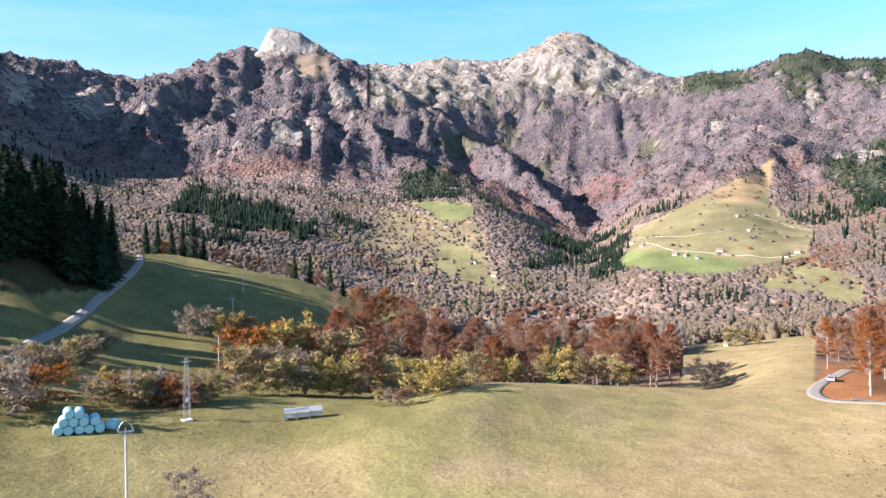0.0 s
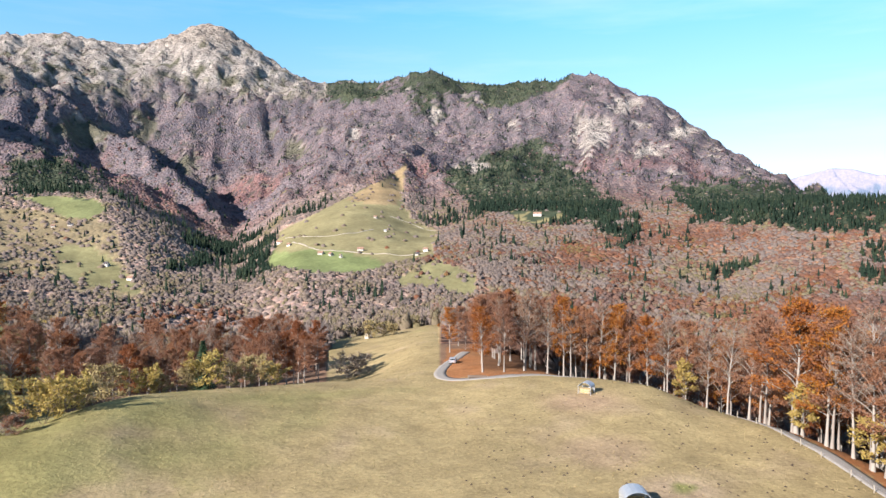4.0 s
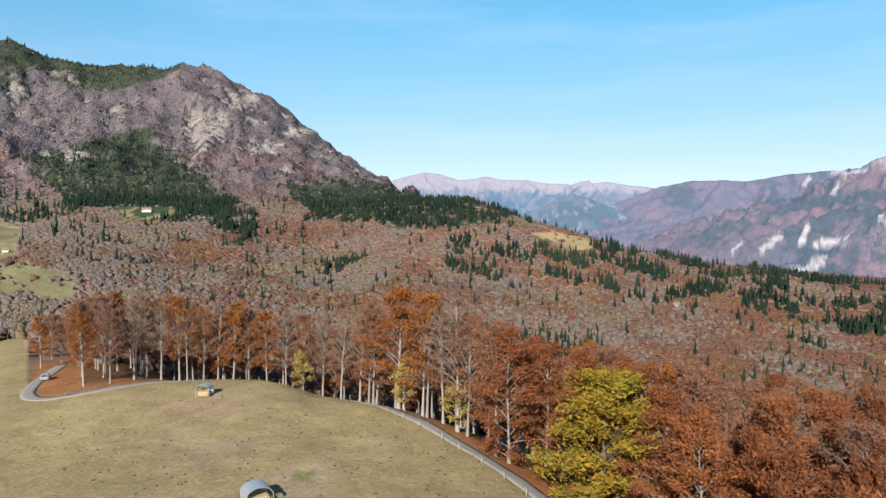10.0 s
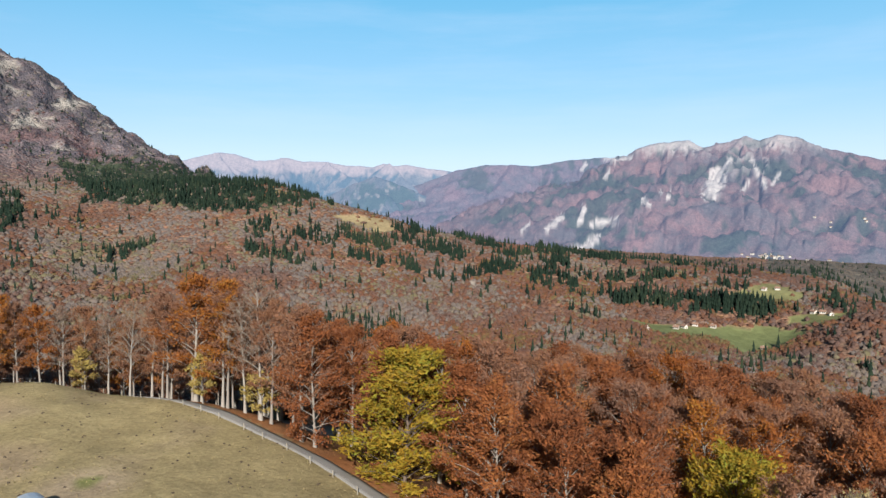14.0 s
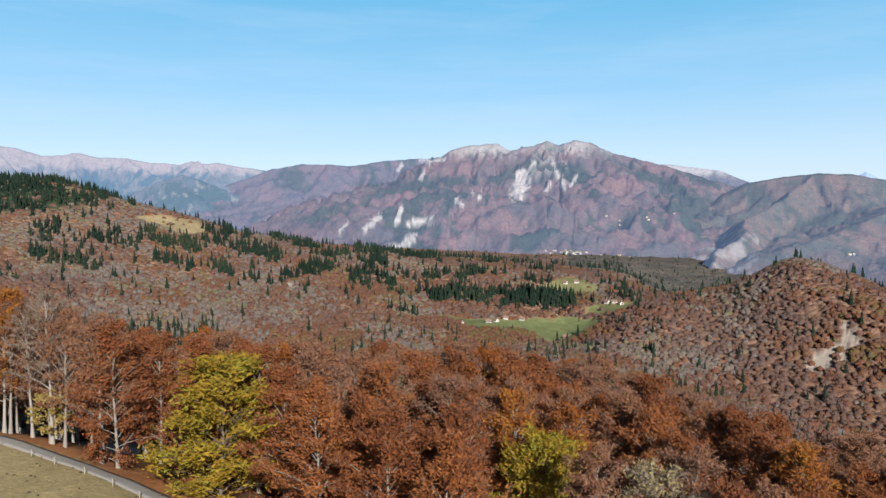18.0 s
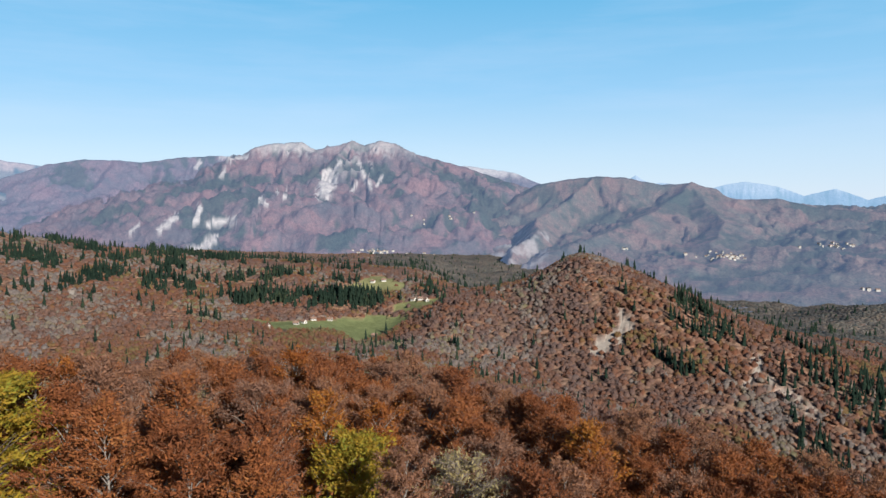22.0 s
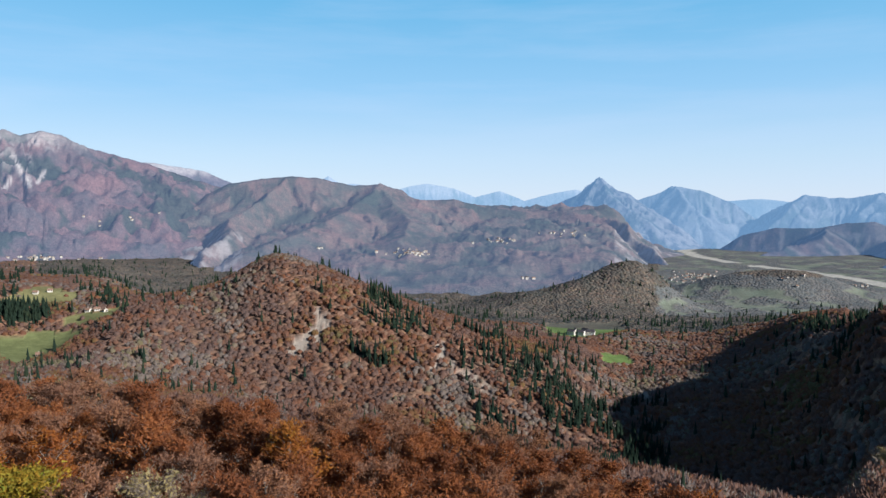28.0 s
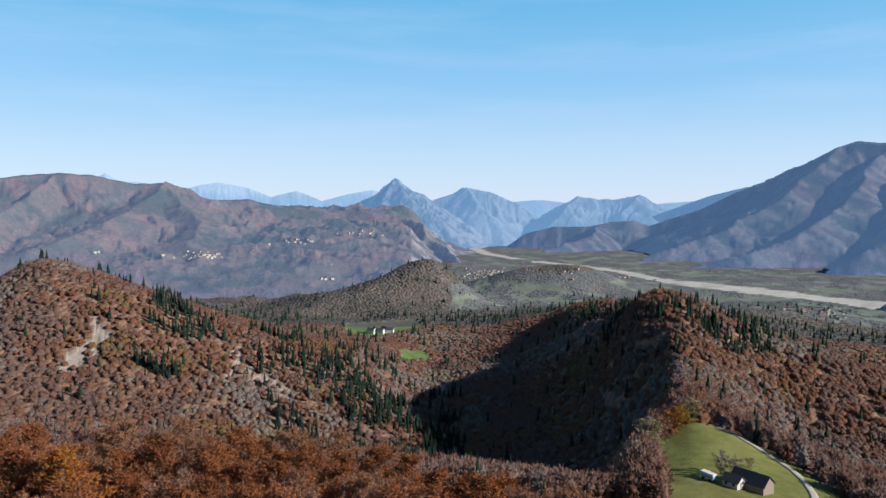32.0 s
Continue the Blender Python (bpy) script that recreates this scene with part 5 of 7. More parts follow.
def broadleaf(name, seed, H, reach, clear, limbs, leaves, twigs, leaf, leaf_mat, twig_mat, bark, label, category="tree", low=0.0, stems=1):
    r = np.random.default_rng(seed)
    root = thing(name, Matrix(), label, category)
    trunks, arms = [], []
    P, Q = [], []  # places and directions for sprays
    for st in range(stems):
        lean = r.normal(size=2) * (0.02 if stems == 1 else 0.3)
        t = np.linspace(0, 1, 9)
        px = lean[0] * H * t + np.cumsum(r.normal(0, 0.008 * H, 9)) * t
        py = lean[1] * H * t + np.cumsum(r.normal(0, 0.008 * H, 9)) * t
        pz = t * H * 0.94 - 0.3
        rb = 0.0112 * H / stems ** 0.7
        trunks.append((np.stack([px, py, pz], -1), rb * (1 - 0.88 * t) + 0.55 * rb * np.exp(-t * 40)))
        for k in range(limbs // stems):
            f = clear + (0.97 - clear) * ((k + r.uniform(0, 1)) * stems / limbs)
            a = k * 2.4 + r.uniform(-0.5, 0.5) + st * 2
            q0 = min(1.0, (f - clear) / (0.97 - clear))
            shape = max(0.16, 1 - ((q0 - 0.4 + 0.3 * low) / 0.66) ** 2) ** 0.6
            L = reach * shape * r.uniform(0.7, 1.2)
            up = radians(r.uniform(14, 38) + 34 * q0 - 40 * low * (1 - q0))
            s = np.linspace(0, 1, 6)
            b = np.array([np.interp(f, t, px), np.interp(f, t, py), np.interp(f, t, pz)])
            hx, hz = L * s * math.cos(up), L * (s * math.sin(up) + 0.12 * np.sin(s * 3))
            pts = b + np.stack([np.cos(a) * hx, np.sin(a) * hx, hz], -1) + np.cumsum(r.normal(0, 0.03 * L, (6, 3)), 0) * s[:, None]
            arms.append((pts, rb * 0.36 * (1 - f * 0.5) * (1 - 0.85 * s) + 0.008))
            for q in range(4):
                g = r.uniform(0.3, 0.95)
                o = np.array([np.interp(g, s, pts[:, c]) for c in range(3)])
                aa = a + r.choice((-1, 1)) * r.uniform(0.4, 1.0)
                l2 = L * 0.42 * (1.15 - g * 0.6)
                e = o + l2 * np.array([math.cos(aa) * 0.95, math.sin(aa) * 0.95, r.uniform(0.05, 0.75)])
                arms.append((np.array([o, e]), np.array([rb * 0.11, 0.006])))
                m = r.uniform(0, 1, 12)[:, None]
                P.append(o + (e - o) * m)
                Q.append(np.repeat((e - o)[None] / l2, 12, 0))
            m = r.uniform(0.3, 1, 14)
            P.append(np.stack([np.interp(m, s, pts[:, c]) for c in range(3)], -1))
            Q.append(np.repeat((pts[-1] - pts[-2])[None] / np.linalg.norm(pts[-1] - pts[-2]), 14, 0))
    v, f = tubes(trunks, 8)
    part("trunk", mesh_np("trunk", v, f, bark, True), parent=root)
    v, f = tubes(arms, 3)
    part("limb_work", mesh_np("limb_work", v, f, bark, True), parent=root)
    P, Q = np.concatenate(P), np.concatenate(Q)
    V, F, M = [], [], []
    k = r.integers(0, len(P), leaves)
    c = P[k] + r.normal(0, 0.045 * reach + 0.14, (leaves, 3)) * (1, 1, 0.8)
    nrm = np.array([0, 0, 0.4]) + r.normal(0, 0.75, (leaves, 3))
    nrm /= np.linalg.norm(nrm, axis=1)[:, None]
    size = leaf * r.uniform(0.55, 1.5, leaves)
    v1, f1 = flakes(c, nrm, Q[k] + r.normal(0, 0.4, (leaves, 3)) + (0, 0, 0.25), size * 2.0, size * 0.4)
    part("crown", mesh_np("crown", v1, f1, leaf_mat), parent=root)
    if twigs:
        k = r.integers(0, len(P), twigs)
        nrm = r.normal(size=(twigs, 3))
        nrm /= np.linalg.norm(nrm, axis=1)[:, None]
        v2, f2 = flakes(P[k], nrm, Q[k] + r.normal(0, 0.45, (twigs, 3)) + (0, 0, 0.3), r.uniform(0.7, 1.9, twigs) * reach / 5, np.full(twigs, 0.022 * reach / 5))
        tagged(part("twig_haze", mesh_np("twig_haze", v2, f2, twig_mat), parent=root), kind="stuff")
    return root


def spruce(name, seed, H, reach, label):
    r = np.random.default_rng(seed)
    root = thing(name, Matrix(), label, "tree")
    v, f = tubes([(np.array([[0, 0, -0.3], [0, 0, H * 0.5], [0, 0, H]]), np.array([0.014 * H, 0.009 * H, 0.01]))], 7)
    part("trunk", mesh_np("trunk", v, f, DARK_BARK, True), parent=root)
    n = 2300
    t = r.uniform(0, 1, n) ** 1.25 * 0.93 + 0.06
    tier = np.round(t * 22) / 22 + r.normal(0, 0.008, n)
    a = r.uniform(0, 2 * np.pi, n)
    R = reach * (1.02 - tier) ** 0.85 * (0.8 + 0.2 * np.sin(a * 3 + tier * 40)) * np.sqrt(r.uniform(0.08, 1, n))
    c = np.stack([R * np.cos(a), R * np.sin(a), tier * H - 0.28 * R], -1)
    along = np.stack([np.cos(a), np.sin(a), np.full(n, -0.35)], -1) + r.normal(0, 0.2, (n, 3))
    nrm = np.stack([0.35 * np.cos(a), 0.35 * np.sin(a), np.ones(n)], -1) + r.normal(0, 0.3, (n, 3))
    nrm /= np.linalg.norm(nrm, axis=1)[:, None]
    s = r.uniform(0.6, 1.3, n) * (0.4 + reach * 0.14)
    v, f = flakes(c, nrm, along, s * 1.4, s * 0.4)
    part("crown", mesh_np("crown", v, f, LEAVES["needle"]), parent=root)
    return root


RUST, BARE, BROWN, GOLD, OLIVE, YELLOW, ORANGE = [], [], [], [], [], [], []
LOW = []
for k in range(3):
    RUST.append(broadleaf("beech_tree", 10 + k, 22, 5.8, 0.2, 34, 8200, 1100, 0.205, LEAVES["rust"], LEAVES["brown"], BARK, "rust-brown beech with dense dry leaves", low=0.15))
    BROWN.append(broadleaf("beech_tree", 20 + k, 22, 5.8, 0.26, 34, 5800, 2700, 0.18, LEAVES["brown"], LEAVES["brown"], BARK, "half-bare brown beech with fine reddish twigs", low=0.1))
for k in range(2):
    LOW.append(broadleaf("beech_tree", 15 + k, 21, 6.2, 0.05, 40, 9200, 700, 0.215, LEAVES["rust"], LEAVES["brown"], BARK, "rust-brown beech leafy down to the ground", low=0.4))
    BARE.append(broadleaf("beech_tree", 30 + k, 23, 4.6, 0.36, 30, 1500, 2300, 0.18, LEAVES["brown"], LEAVES["grey"], PALE_BARK, "nearly bare pale-trunked beech at the wood's edge"))
    ORANGE.append(broadleaf("beech_tree", 40 + k, 23, 5.6, 0.24, 34, 6400, 500, 0.215, LEAVES["orange"], LEAVES["brown"], PALE_BARK, "bright orange beech in full autumn leaf", low=0.12))
GOLD.append(broadleaf("maple_tree", 50, 21, 7.2, 0.04, 72, 16000, 200, 0.26, LEAVES["gold"], LEAVES["olive"], DARK_BARK, "large golden-green tree beside the lane", low=0.15))
OLIVE.append(broadleaf("oak_tree", 60, 20, 6.4, 0.3, 46, 3200, 3600, 0.22, LEAVES["olive"], LEAVES["grey"], BARK, "thinning tan-leaved tree with bare grey branches", low=0.15))
YELLOW.append(broadleaf("beech_sapling", 70, 9, 3.0, 0.2, 22, 1300, 100, 0.3, LEAVES["yellow"], LEAVES["brown"], BARK, "small bright yellow beech under the tall trees", low=0.2))
SPRUCES = [spruce("spruce_tree", 80 + k, 24, 4.0, "dark green spruce with drooping boughs") for k in range(2)]
BUSH = {c: broadleaf("bush", 90 + i, 6, 3.0, 0.12, 30, 1500, 700, 0.24, LEAVES[c], LEAVES["grey"], DARK_BARK, lab, "bush", low=0.3, stems=3)
        for i, (c, lab) in enumerate((("yellow", "yellow-leaved willow bush in the hollow"), ("olive", "olive-brown bush in the hollow"), ("grey", "bare grey bush in the hollow"),
                                      ("brown", "reddish-brown bare bush in the hollow"), ("orange", "orange-leaved bush in the hollow"), ("gold", "yellow-green bush in the hollow")))}
used = set()


def stand(proto, az, d, scale, group, sink=0.1, wide=1.0, label=""):
    """Set a tree on the ground; the first one of each kind is moved, the others are copies."""
    x, y, z = at(az, d)
    m = Matrix.Translation((x, y, z - sink)) @ Matrix.Rotation(rng.uniform(0, 6.28), 4, "Z")
    if proto.name not in used:
        used.add(proto.name)
        ob = proto
        ob.matrix_basis = m
    else:
        ob = copy_thing(proto, m)
    ob.scale = (scale * wide, scale * wide, scale)
    return tagged(ob, label, group=group)


def pick(*pairs):
    u, s = rng.uniform(0, sum(w for _, w in pairs)), 0
    for p, w in pairs:
        s += w
        if u <= s:
            return p[int(rng.integers(0, len(p)))]


# trees that stand out
G1, G2, G3, G4 = "beeches along the lane", "trees of the wood below the hill", "bushes in the hollow", "spruces on the slope"
stand(GOLD[0], 71.8, 92, 0.95, G2, sink=1.2, wide=1.35)
stand(ORANGE[0], 55.3, 133, 1.04, G1, wide=1.3)
stand(ORANGE[1], 38.2, 166, 0.85, G1)
stand(YELLOW[0], 55.8, 129, 1.0, G1)
stand(YELLOW[0], 60.0, 118, 0.9, G1, wide=1.1)
stand(YELLOW[0], 47.4, 154, 1.0, G1)
stand(ORANGE[0], 77.0, 104, 0.96, G2)
stand(OLIVE[0], 107.0, 76, 0.98, G2)
stand(GOLD[0], 97.6, 84, 0.9, G2, label="tall yellow and rust tree among the beeches")
stand(ORANGE[1], 96.0, 90, 0.98, G2)
taken = [(a, d) for a, d in ((71.8, 92), (107, 76), (97.6, 84), (55, 126), (38.2, 166), (77, 104))]
count = 0
for ring in np.arange(50, 222, 7.0):
    step = math.degrees(7.7 / ring)
    for a in np.arange(28.5, 166, step):
        az, d = a + rng.uniform(-0.42, 0.42) * step, ring + rng.uniform(-3, 3)
        lim = np.interp(az, [28, 46, 60, 75, 100, 140, 160, 166], [200, 194, 166, 152, 142, 118, 84, 74])
        if (abs(az - 71.8) < 5.2 and d < 96) or (abs(az - 97.6) < 3 and d < 86) or (abs(az - 107) < 3.5 and d < 76):
            continue
        if d < edge(az) + 3.0 or d > lim or (az < 30.9 and d < 202):
            continue
        if any(math.hypot(*(np.subtract(xy(az, d), xy(*t)))) < 5.6 for t in taken):
            continue
        front = d < edge(az) + 14
        if az < 62:
            p = pick((BARE, 0.45 if front else 0.25), (BROWN, 0.4), (RUST, 0.2), (ORANGE, 0.14))
            s = np.interp(az, [28, 34, 45, 55, 62], [0.72, 0.84, 0.9, 0.98, 1.0])
        elif az < 112:
            p = pick((LOW, 1.0), (ORANGE, 0.08)) if front else pick((BROWN, 0.45), (RUST, 0.5), (ORANGE, 0.08), (OLIVE, 0.03))
            s = np.interp(az, [62, 75, 100, 112], [0.98, 1.02, 1.06, 1.0])
        else:
            p = pick((BROWN, 0.4), (RUST, 0.75), (OLIVE, 0.03), (ORANGE, 0.06))
            s = np.interp(az, [112, 140, 155, 166], [0.98, 0.9, 0.88, 0.8])
        stand(p, az, d, s * rng.uniform(0.86, 1.08), G1 if az < 62 else G2)
        count += 1

# pale trunks close together at the wood's edge
a = 31.6
while a < 64:
    stand(pick((BARE, 0.62), (BROWN, 0.26), (ORANGE, 0.12)), a, edge(a) + 2.4 + rng.uniform(-0.8, 2.4), np.interp(a, [30, 45, 62], [0.78, 0.9, 0.98]) * rng.uniform(0.84, 1.05), G1)
    a += math.degrees(rng.uniform(2.6, 5.4) / edge(a))

# the hollow: a belt of beeches, willows and thorn bushes
GB = "beeches in the hollow"
for a in np.arange(-9.5, 18.5, 0.78):
    for row, (d0, s0) in enumerate(((186, 0.62), (206, 0.74), (232, 0.82))):
        if rng.uniform() < 0.16:
            continue
        az = a + rng.uniform(-0.4, 0.4)
        if abs(az - 9.3) < 1.4 and row == 0:
            continue
        stand(pick((BROWN, 0.66), (RUST, 0.14), (ORANGE, 0.03), (BARE, 0.22)), az, d0 + rng.uniform(-7, 7) - 6 * (az > 12), s0 * rng.uniform(0.8, 1.15), GB)
stand(SPRUCES[0], 9.3, 174, 0.56, "spruces", wide=1.7, label="single dark spruce in the autumn hollow")
for az, d in ((28.9, 206), (30.2, 214), (31.2, 210), (29.6, 224), (30.9, 228)):
    stand(pick((BROWN, 0.6), (ORANGE, 0.4)), az, d, 0.62 * rng.uniform(0.85, 1.1), G1)
for az, d, s, c in ((-1.6, 123, 1.35, "yellow"), (-0.4, 127, 1.15, "yellow"), (0.8, 131, 0.9, "olive"), (2.6, 146, 1.1, "gold"), (4.9, 150, 1.05, "yellow"), (6.4, 152, 0.8, "olive"), (8.0, 154, 1.0, "gold"),
                    (9.8, 153, 1.25, "yellow"), (11.4, 156, 0.9, "olive"), (13.2, 160, 1.2, "olive"), (14.6, 166, 1.0, "yellow"), (20.4, 205, 1.25, "grey"), (21.3, 208, 1.0, "grey"),
                    (-4.2, 118, 0.55, "grey"), (-5.2, 121, 0.5, "olive"), (-3.2, 116, 0.5, "brown"),
                    (-16.8, 150, 1.5, "olive"), (-15.2, 152, 1.7, "gold"), (-13.8, 150, 1.35, "olive"), (-12.4, 152, 1.8, "grey"), (-11.2, 156, 1.5, "gold"), (-9.9, 154, 1.3, "yellow"), (-8.6, 158, 1.6, "yellow"), (-7.4, 160, 1.3, "gold"),
                    (-15.6, 170, 2.0, "orange"), (-13.0, 176, 2.3, "yellow"), (-11.0, 178, 2.0, "brown"), (-9.0, 176, 2.0, "olive"), (-6.2, 168, 1.8, "brown"), (-4.6, 172, 1.6, "olive"),
                    (-25.2, 128, 0.95, "yellow"), (-24.0, 124, 0.9, "olive"), (-22.6, 126, 0.95, "grey"), (-21.6, 124, 0.75, "orange"), (-22.0, 140, 0.8, "brown"), (-26.6, 130, 0.7, "grey"), (-20.2, 122, 0.75, "brown"), (-18.8, 128, 0.9, "olive"),
                    (-29.8, 122, 1.15, "orange"), (-31.6, 118, 1.3, "grey"), (-33.2, 120, 1.2, "olive"), (-18.4, 215, 1.2, "olive"), (-17.2, 210, 1.4, "yellow"), (-19.8, 205, 1.5, "grey"), (-16.0, 214, 1.2, "brown"), (-5.0, 250, 1.2, "brown"), (-7.0, 262, 1.1, "olive"),
                    (-30.5, 148, 0.9, "olive"), (-29.6, 152, 1.0, "grey"), (-28.6, 157, 1.0, "olive"), (-27.6, 164, 0.9, "grey"), (-26.8, 172, 0.9, "olive"), (-31.5, 143, 0.9, "grey"), (-25.9, 182, 0.8, "olive"),
                    (22.6, 300, 1.3, "olive"), (23.4, 304, 1.0, "olive"), (24.2, 302, 0.9, "gold")):
    stand(BUSH["olive" if c == "gold" else c], az, d, s * rng.uniform(0.92, 1.08), G3, 0.15, 1.05)
for k in range(16):
    az = -33 + 0.36 * k
    stand(BUSH[("olive", "grey", "olive", "brown")[k % 4]], az + rng.uniform(-0.2, 0.2), np.interp(az, [-33, -30.5, -27.2], [128, 143, 168]) + rng.uniform(-4, 5), rng.uniform(0.45, 0.75), "scrub below the road", 0.2, 1.3, "low dark scrub on the bank below the road")
for k in range(22):
    az = -26.5 + 0.42 * k
    stand(BUSH[("olive", "grey", "brown", "olive", "yellow")[k % 5]], az + rng.uniform(-0.2, 0.2), np.interp(az, [-26, -20, -17], [126, 131, 140]) + rng.uniform(-5, 9), rng.uniform(0.45, 0.85), G3, 0.15, 1.2)
# added to cast shade on the slope; those left of bearing -33 are unseen
SHADE = tuple((float(a), float(d), float(q)) for a, d, q in zip(rng.uniform(-40, -27.5, 44), rng.uniform(250, 340, 44), rng.uniform(1.0, 1.28, 44)))
SHADE += tuple((float(a), float(d), float(q)) for a, d, q in zip(rng.uniform(-64, -37, 70), rng.uniform(175, 330, 70), rng.uniform(1.05, 1.35, 70)))
SHADE += tuple((float(a), float(d), float(q)) for a, d, q in zip(rng.uniform(-36, -25.6, 22), rng.uniform(236, 275, 22), rng.uniform(0.85, 1.0, 22)))
SHADE += tuple((float(a), float(d), float(q)) for a, d, q in zip(rng.uniform(-27.5, -25.0, 16), rng.uniform(285, 400, 16), rng.uniform(0.85, 1.05, 16)))
for az, d, s in ((-33.8, 228, 1.12), (-32.6, 232, 1.1), (-31.5, 240, 1.12), (-30.6, 246, 0.98), (-33.0, 232, 1.15), (-30.0, 250, 1.0), (-29.2, 258, 0.95), (-28.3, 250, 0.88), (-27.6, 262, 0.92), (-26.8, 270, 0.9), (-35, 235, 1.2), (-36.2, 240, 1.2),
                 (-31.8, 248, 1.1), (-28.8, 272, 0.95), (-25.3, 262, 0.8), (-34.4, 238, 1.2), (-37.5, 245, 1.2), (-38.5, 250, 1.2), (-39.5, 255, 1.2), (-35.8, 245, 1.2),
                 (-23.0, 395, 0.75), (-22.2, 400, 0.8), (-21.2, 392, 0.7), (-20.4, 398, 0.85), (-19.6, 390, 0.9), (-18.9, 400, 0.7), (-10.8, 400, 0.8), (-8.2, 396, 0.6), (-12.0, 410, 0.7), (-9.2, 420, 0.9)) + SHADE:
    stand(SPRUCES[int(rng.integers(0, 2))], az, d, s * rng.uniform(0.95, 1.08), G4, wide=1.25)
for az, d, s, c in ((-21.6, 396, 1.3, "orange"), (-17.6, 398, 1.6, "brown"), (-16.4, 400, 1.4, "olive"), (-15.0, 402, 1.6, "brown"), (-13.6, 398, 1.7, "grey"), (-12.6, 394, 1.3, "olive"), (-7.0, 388, 1.5, "gold"), (-5.6, 380, 1.6, "grey"), (-4.4, 372, 1.7, "olive"),
                    (-3.4, 366, 1.9, "brown"), (-2.2, 356, 1.8, "grey"), (-0.8, 346, 1.6, "yellow"), (0.4, 340, 1.5, "brown"), (-9.9, 392, 1.5, "brown")):
    stand(BUSH[c], az, d, s, "bushes on the spur", 0.15)

# ---- lanes, fences and things on the hill ----
from mathutils.bvhtree import BVHTree

ASPHALT = simple("asphalt", (0.25, 0.235, 0.215), 0.8, 0.6, 0.9, 0.2, relief=0.01)
EARTH = simple("track_earth", (0.33, 0.295, 0.24), 0.75, 0.5, 0.95, 0.05)
ZINC = simple("galvanised_steel", (0.5, 0.53, 0.56), 0.8, 2.0, 0.45, 0.5, 0.6)
STEEL = simple("weathered_steel", (0.3, 0.31, 0.32), 0.8, 2.0, 0.6, 0.4, 0.4)
WRAP = simple("bale_wrap", (0.33, 0.6, 0.66), 0.85, 2.5, 0.4, 0.5, relief=0.02)
CONCRETE = simple("concrete", (0.5, 0.48, 0.45), 0.8, 2.0, 0.9)
WOOD = simple("weathered_wood", (0.25, 0.2, 0.15), 0.6, 4.0, 0.9)
POST = simple("pale_post", (0.3, 0.27, 0.22), 0.8, 4.0, 0.8)
WHITE = simple("white_plaster", (0.6, 0.57, 0.52), 0.85, 0.8, 0.9)
VILLAGE = simple("greyed_plaster", (0.42, 0.4, 0.37), 0.8, 0.5, 0.95)
STONE = simple("grey_stone", (0.4, 0.37, 0.33), 0.7, 1.5, 0.95, relief=0.03)
TILE = simple("brown_roof_tiles", (0.24, 0.15, 0.11), 0.7, 1.0, 0.85)
SLATE = simple("dark_roof", (0.06, 0.055, 0.06), 0.7, 1.0, 0.8)
GLASS = simple("dark_glass", (0.03, 0.035, 0.04), 0.9, 2.0, 0.1, 0.6)
PAINT = simple("silver_paint", (0.5, 0.52, 0.55), 0.95, 3.0, 0.3, 0.5, 0.5)
BLUE = simple("blue_paint", (0.16, 0.42, 0.55), 0.85, 2.0, 0.45, 0.4)
RUBBER = simple("rubber", (0.03, 0.03, 0.03), 0.8, 6.0, 0.9)
STRAW = simple("hay", (0.4, 0.31, 0.16), 0.7, 6.0, 0.95, relief=0.03)
DUNG = simple("dung", (0.07, 0.05, 0.035), 0.7, 5.0, 0.9)


def along(az, rise):
    """Where a line of sight of that bearing and rise from the hover meets the ground."""
    d = np.geomspace(55, 3400, 2600)
    x, y = xy(az, d)
    h = land(x, y)
    k = np.argmax(h >= EYE + d * math.tan(radians(rise)))
    return float(d[k])


def box(bm, sx, sy, sz, m=None, bevel=0.0):
    r = bmesh.ops.create_cube(bm, size=1.0, matrix=(m or Matrix()) @ Matrix.Diagonal((sx, sy, sz, 1)))
    if bevel:
        e = list({e for v in r["verts"] for e in v.link_edges})
        bmesh.ops.bevel(bm, geom=e, offset=bevel, segments=2, affect="EDGES", profile=0.6)
    return r


def block(sx, sy, sz, x=0.0, y=0.0, z=0.0, bevel=0.0, rx=0, ry=0, rz=0):
    """A bevelled block standing with its foot at z."""
    bm = bmesh.new()
    box(bm, sx, sy, sz, pose(x, y, z + sz / 2, rx, ry, rz), bevel)
    return bm


def rod(a, b, r, sides=8, r2=None):
    v, f = tubes([(np.array([a, b], float), np.array([r, r2 if r2 is not None else r]))], sides)
    bm = bmesh.new()
    vs = [bm.verts.new(c) for c in v]
    for q in f:
        bm.faces.new([vs[i] for i in q])
    bm.faces.new(vs[:sides][::-1])
    bm.faces.new(vs[sides:])
    return bm


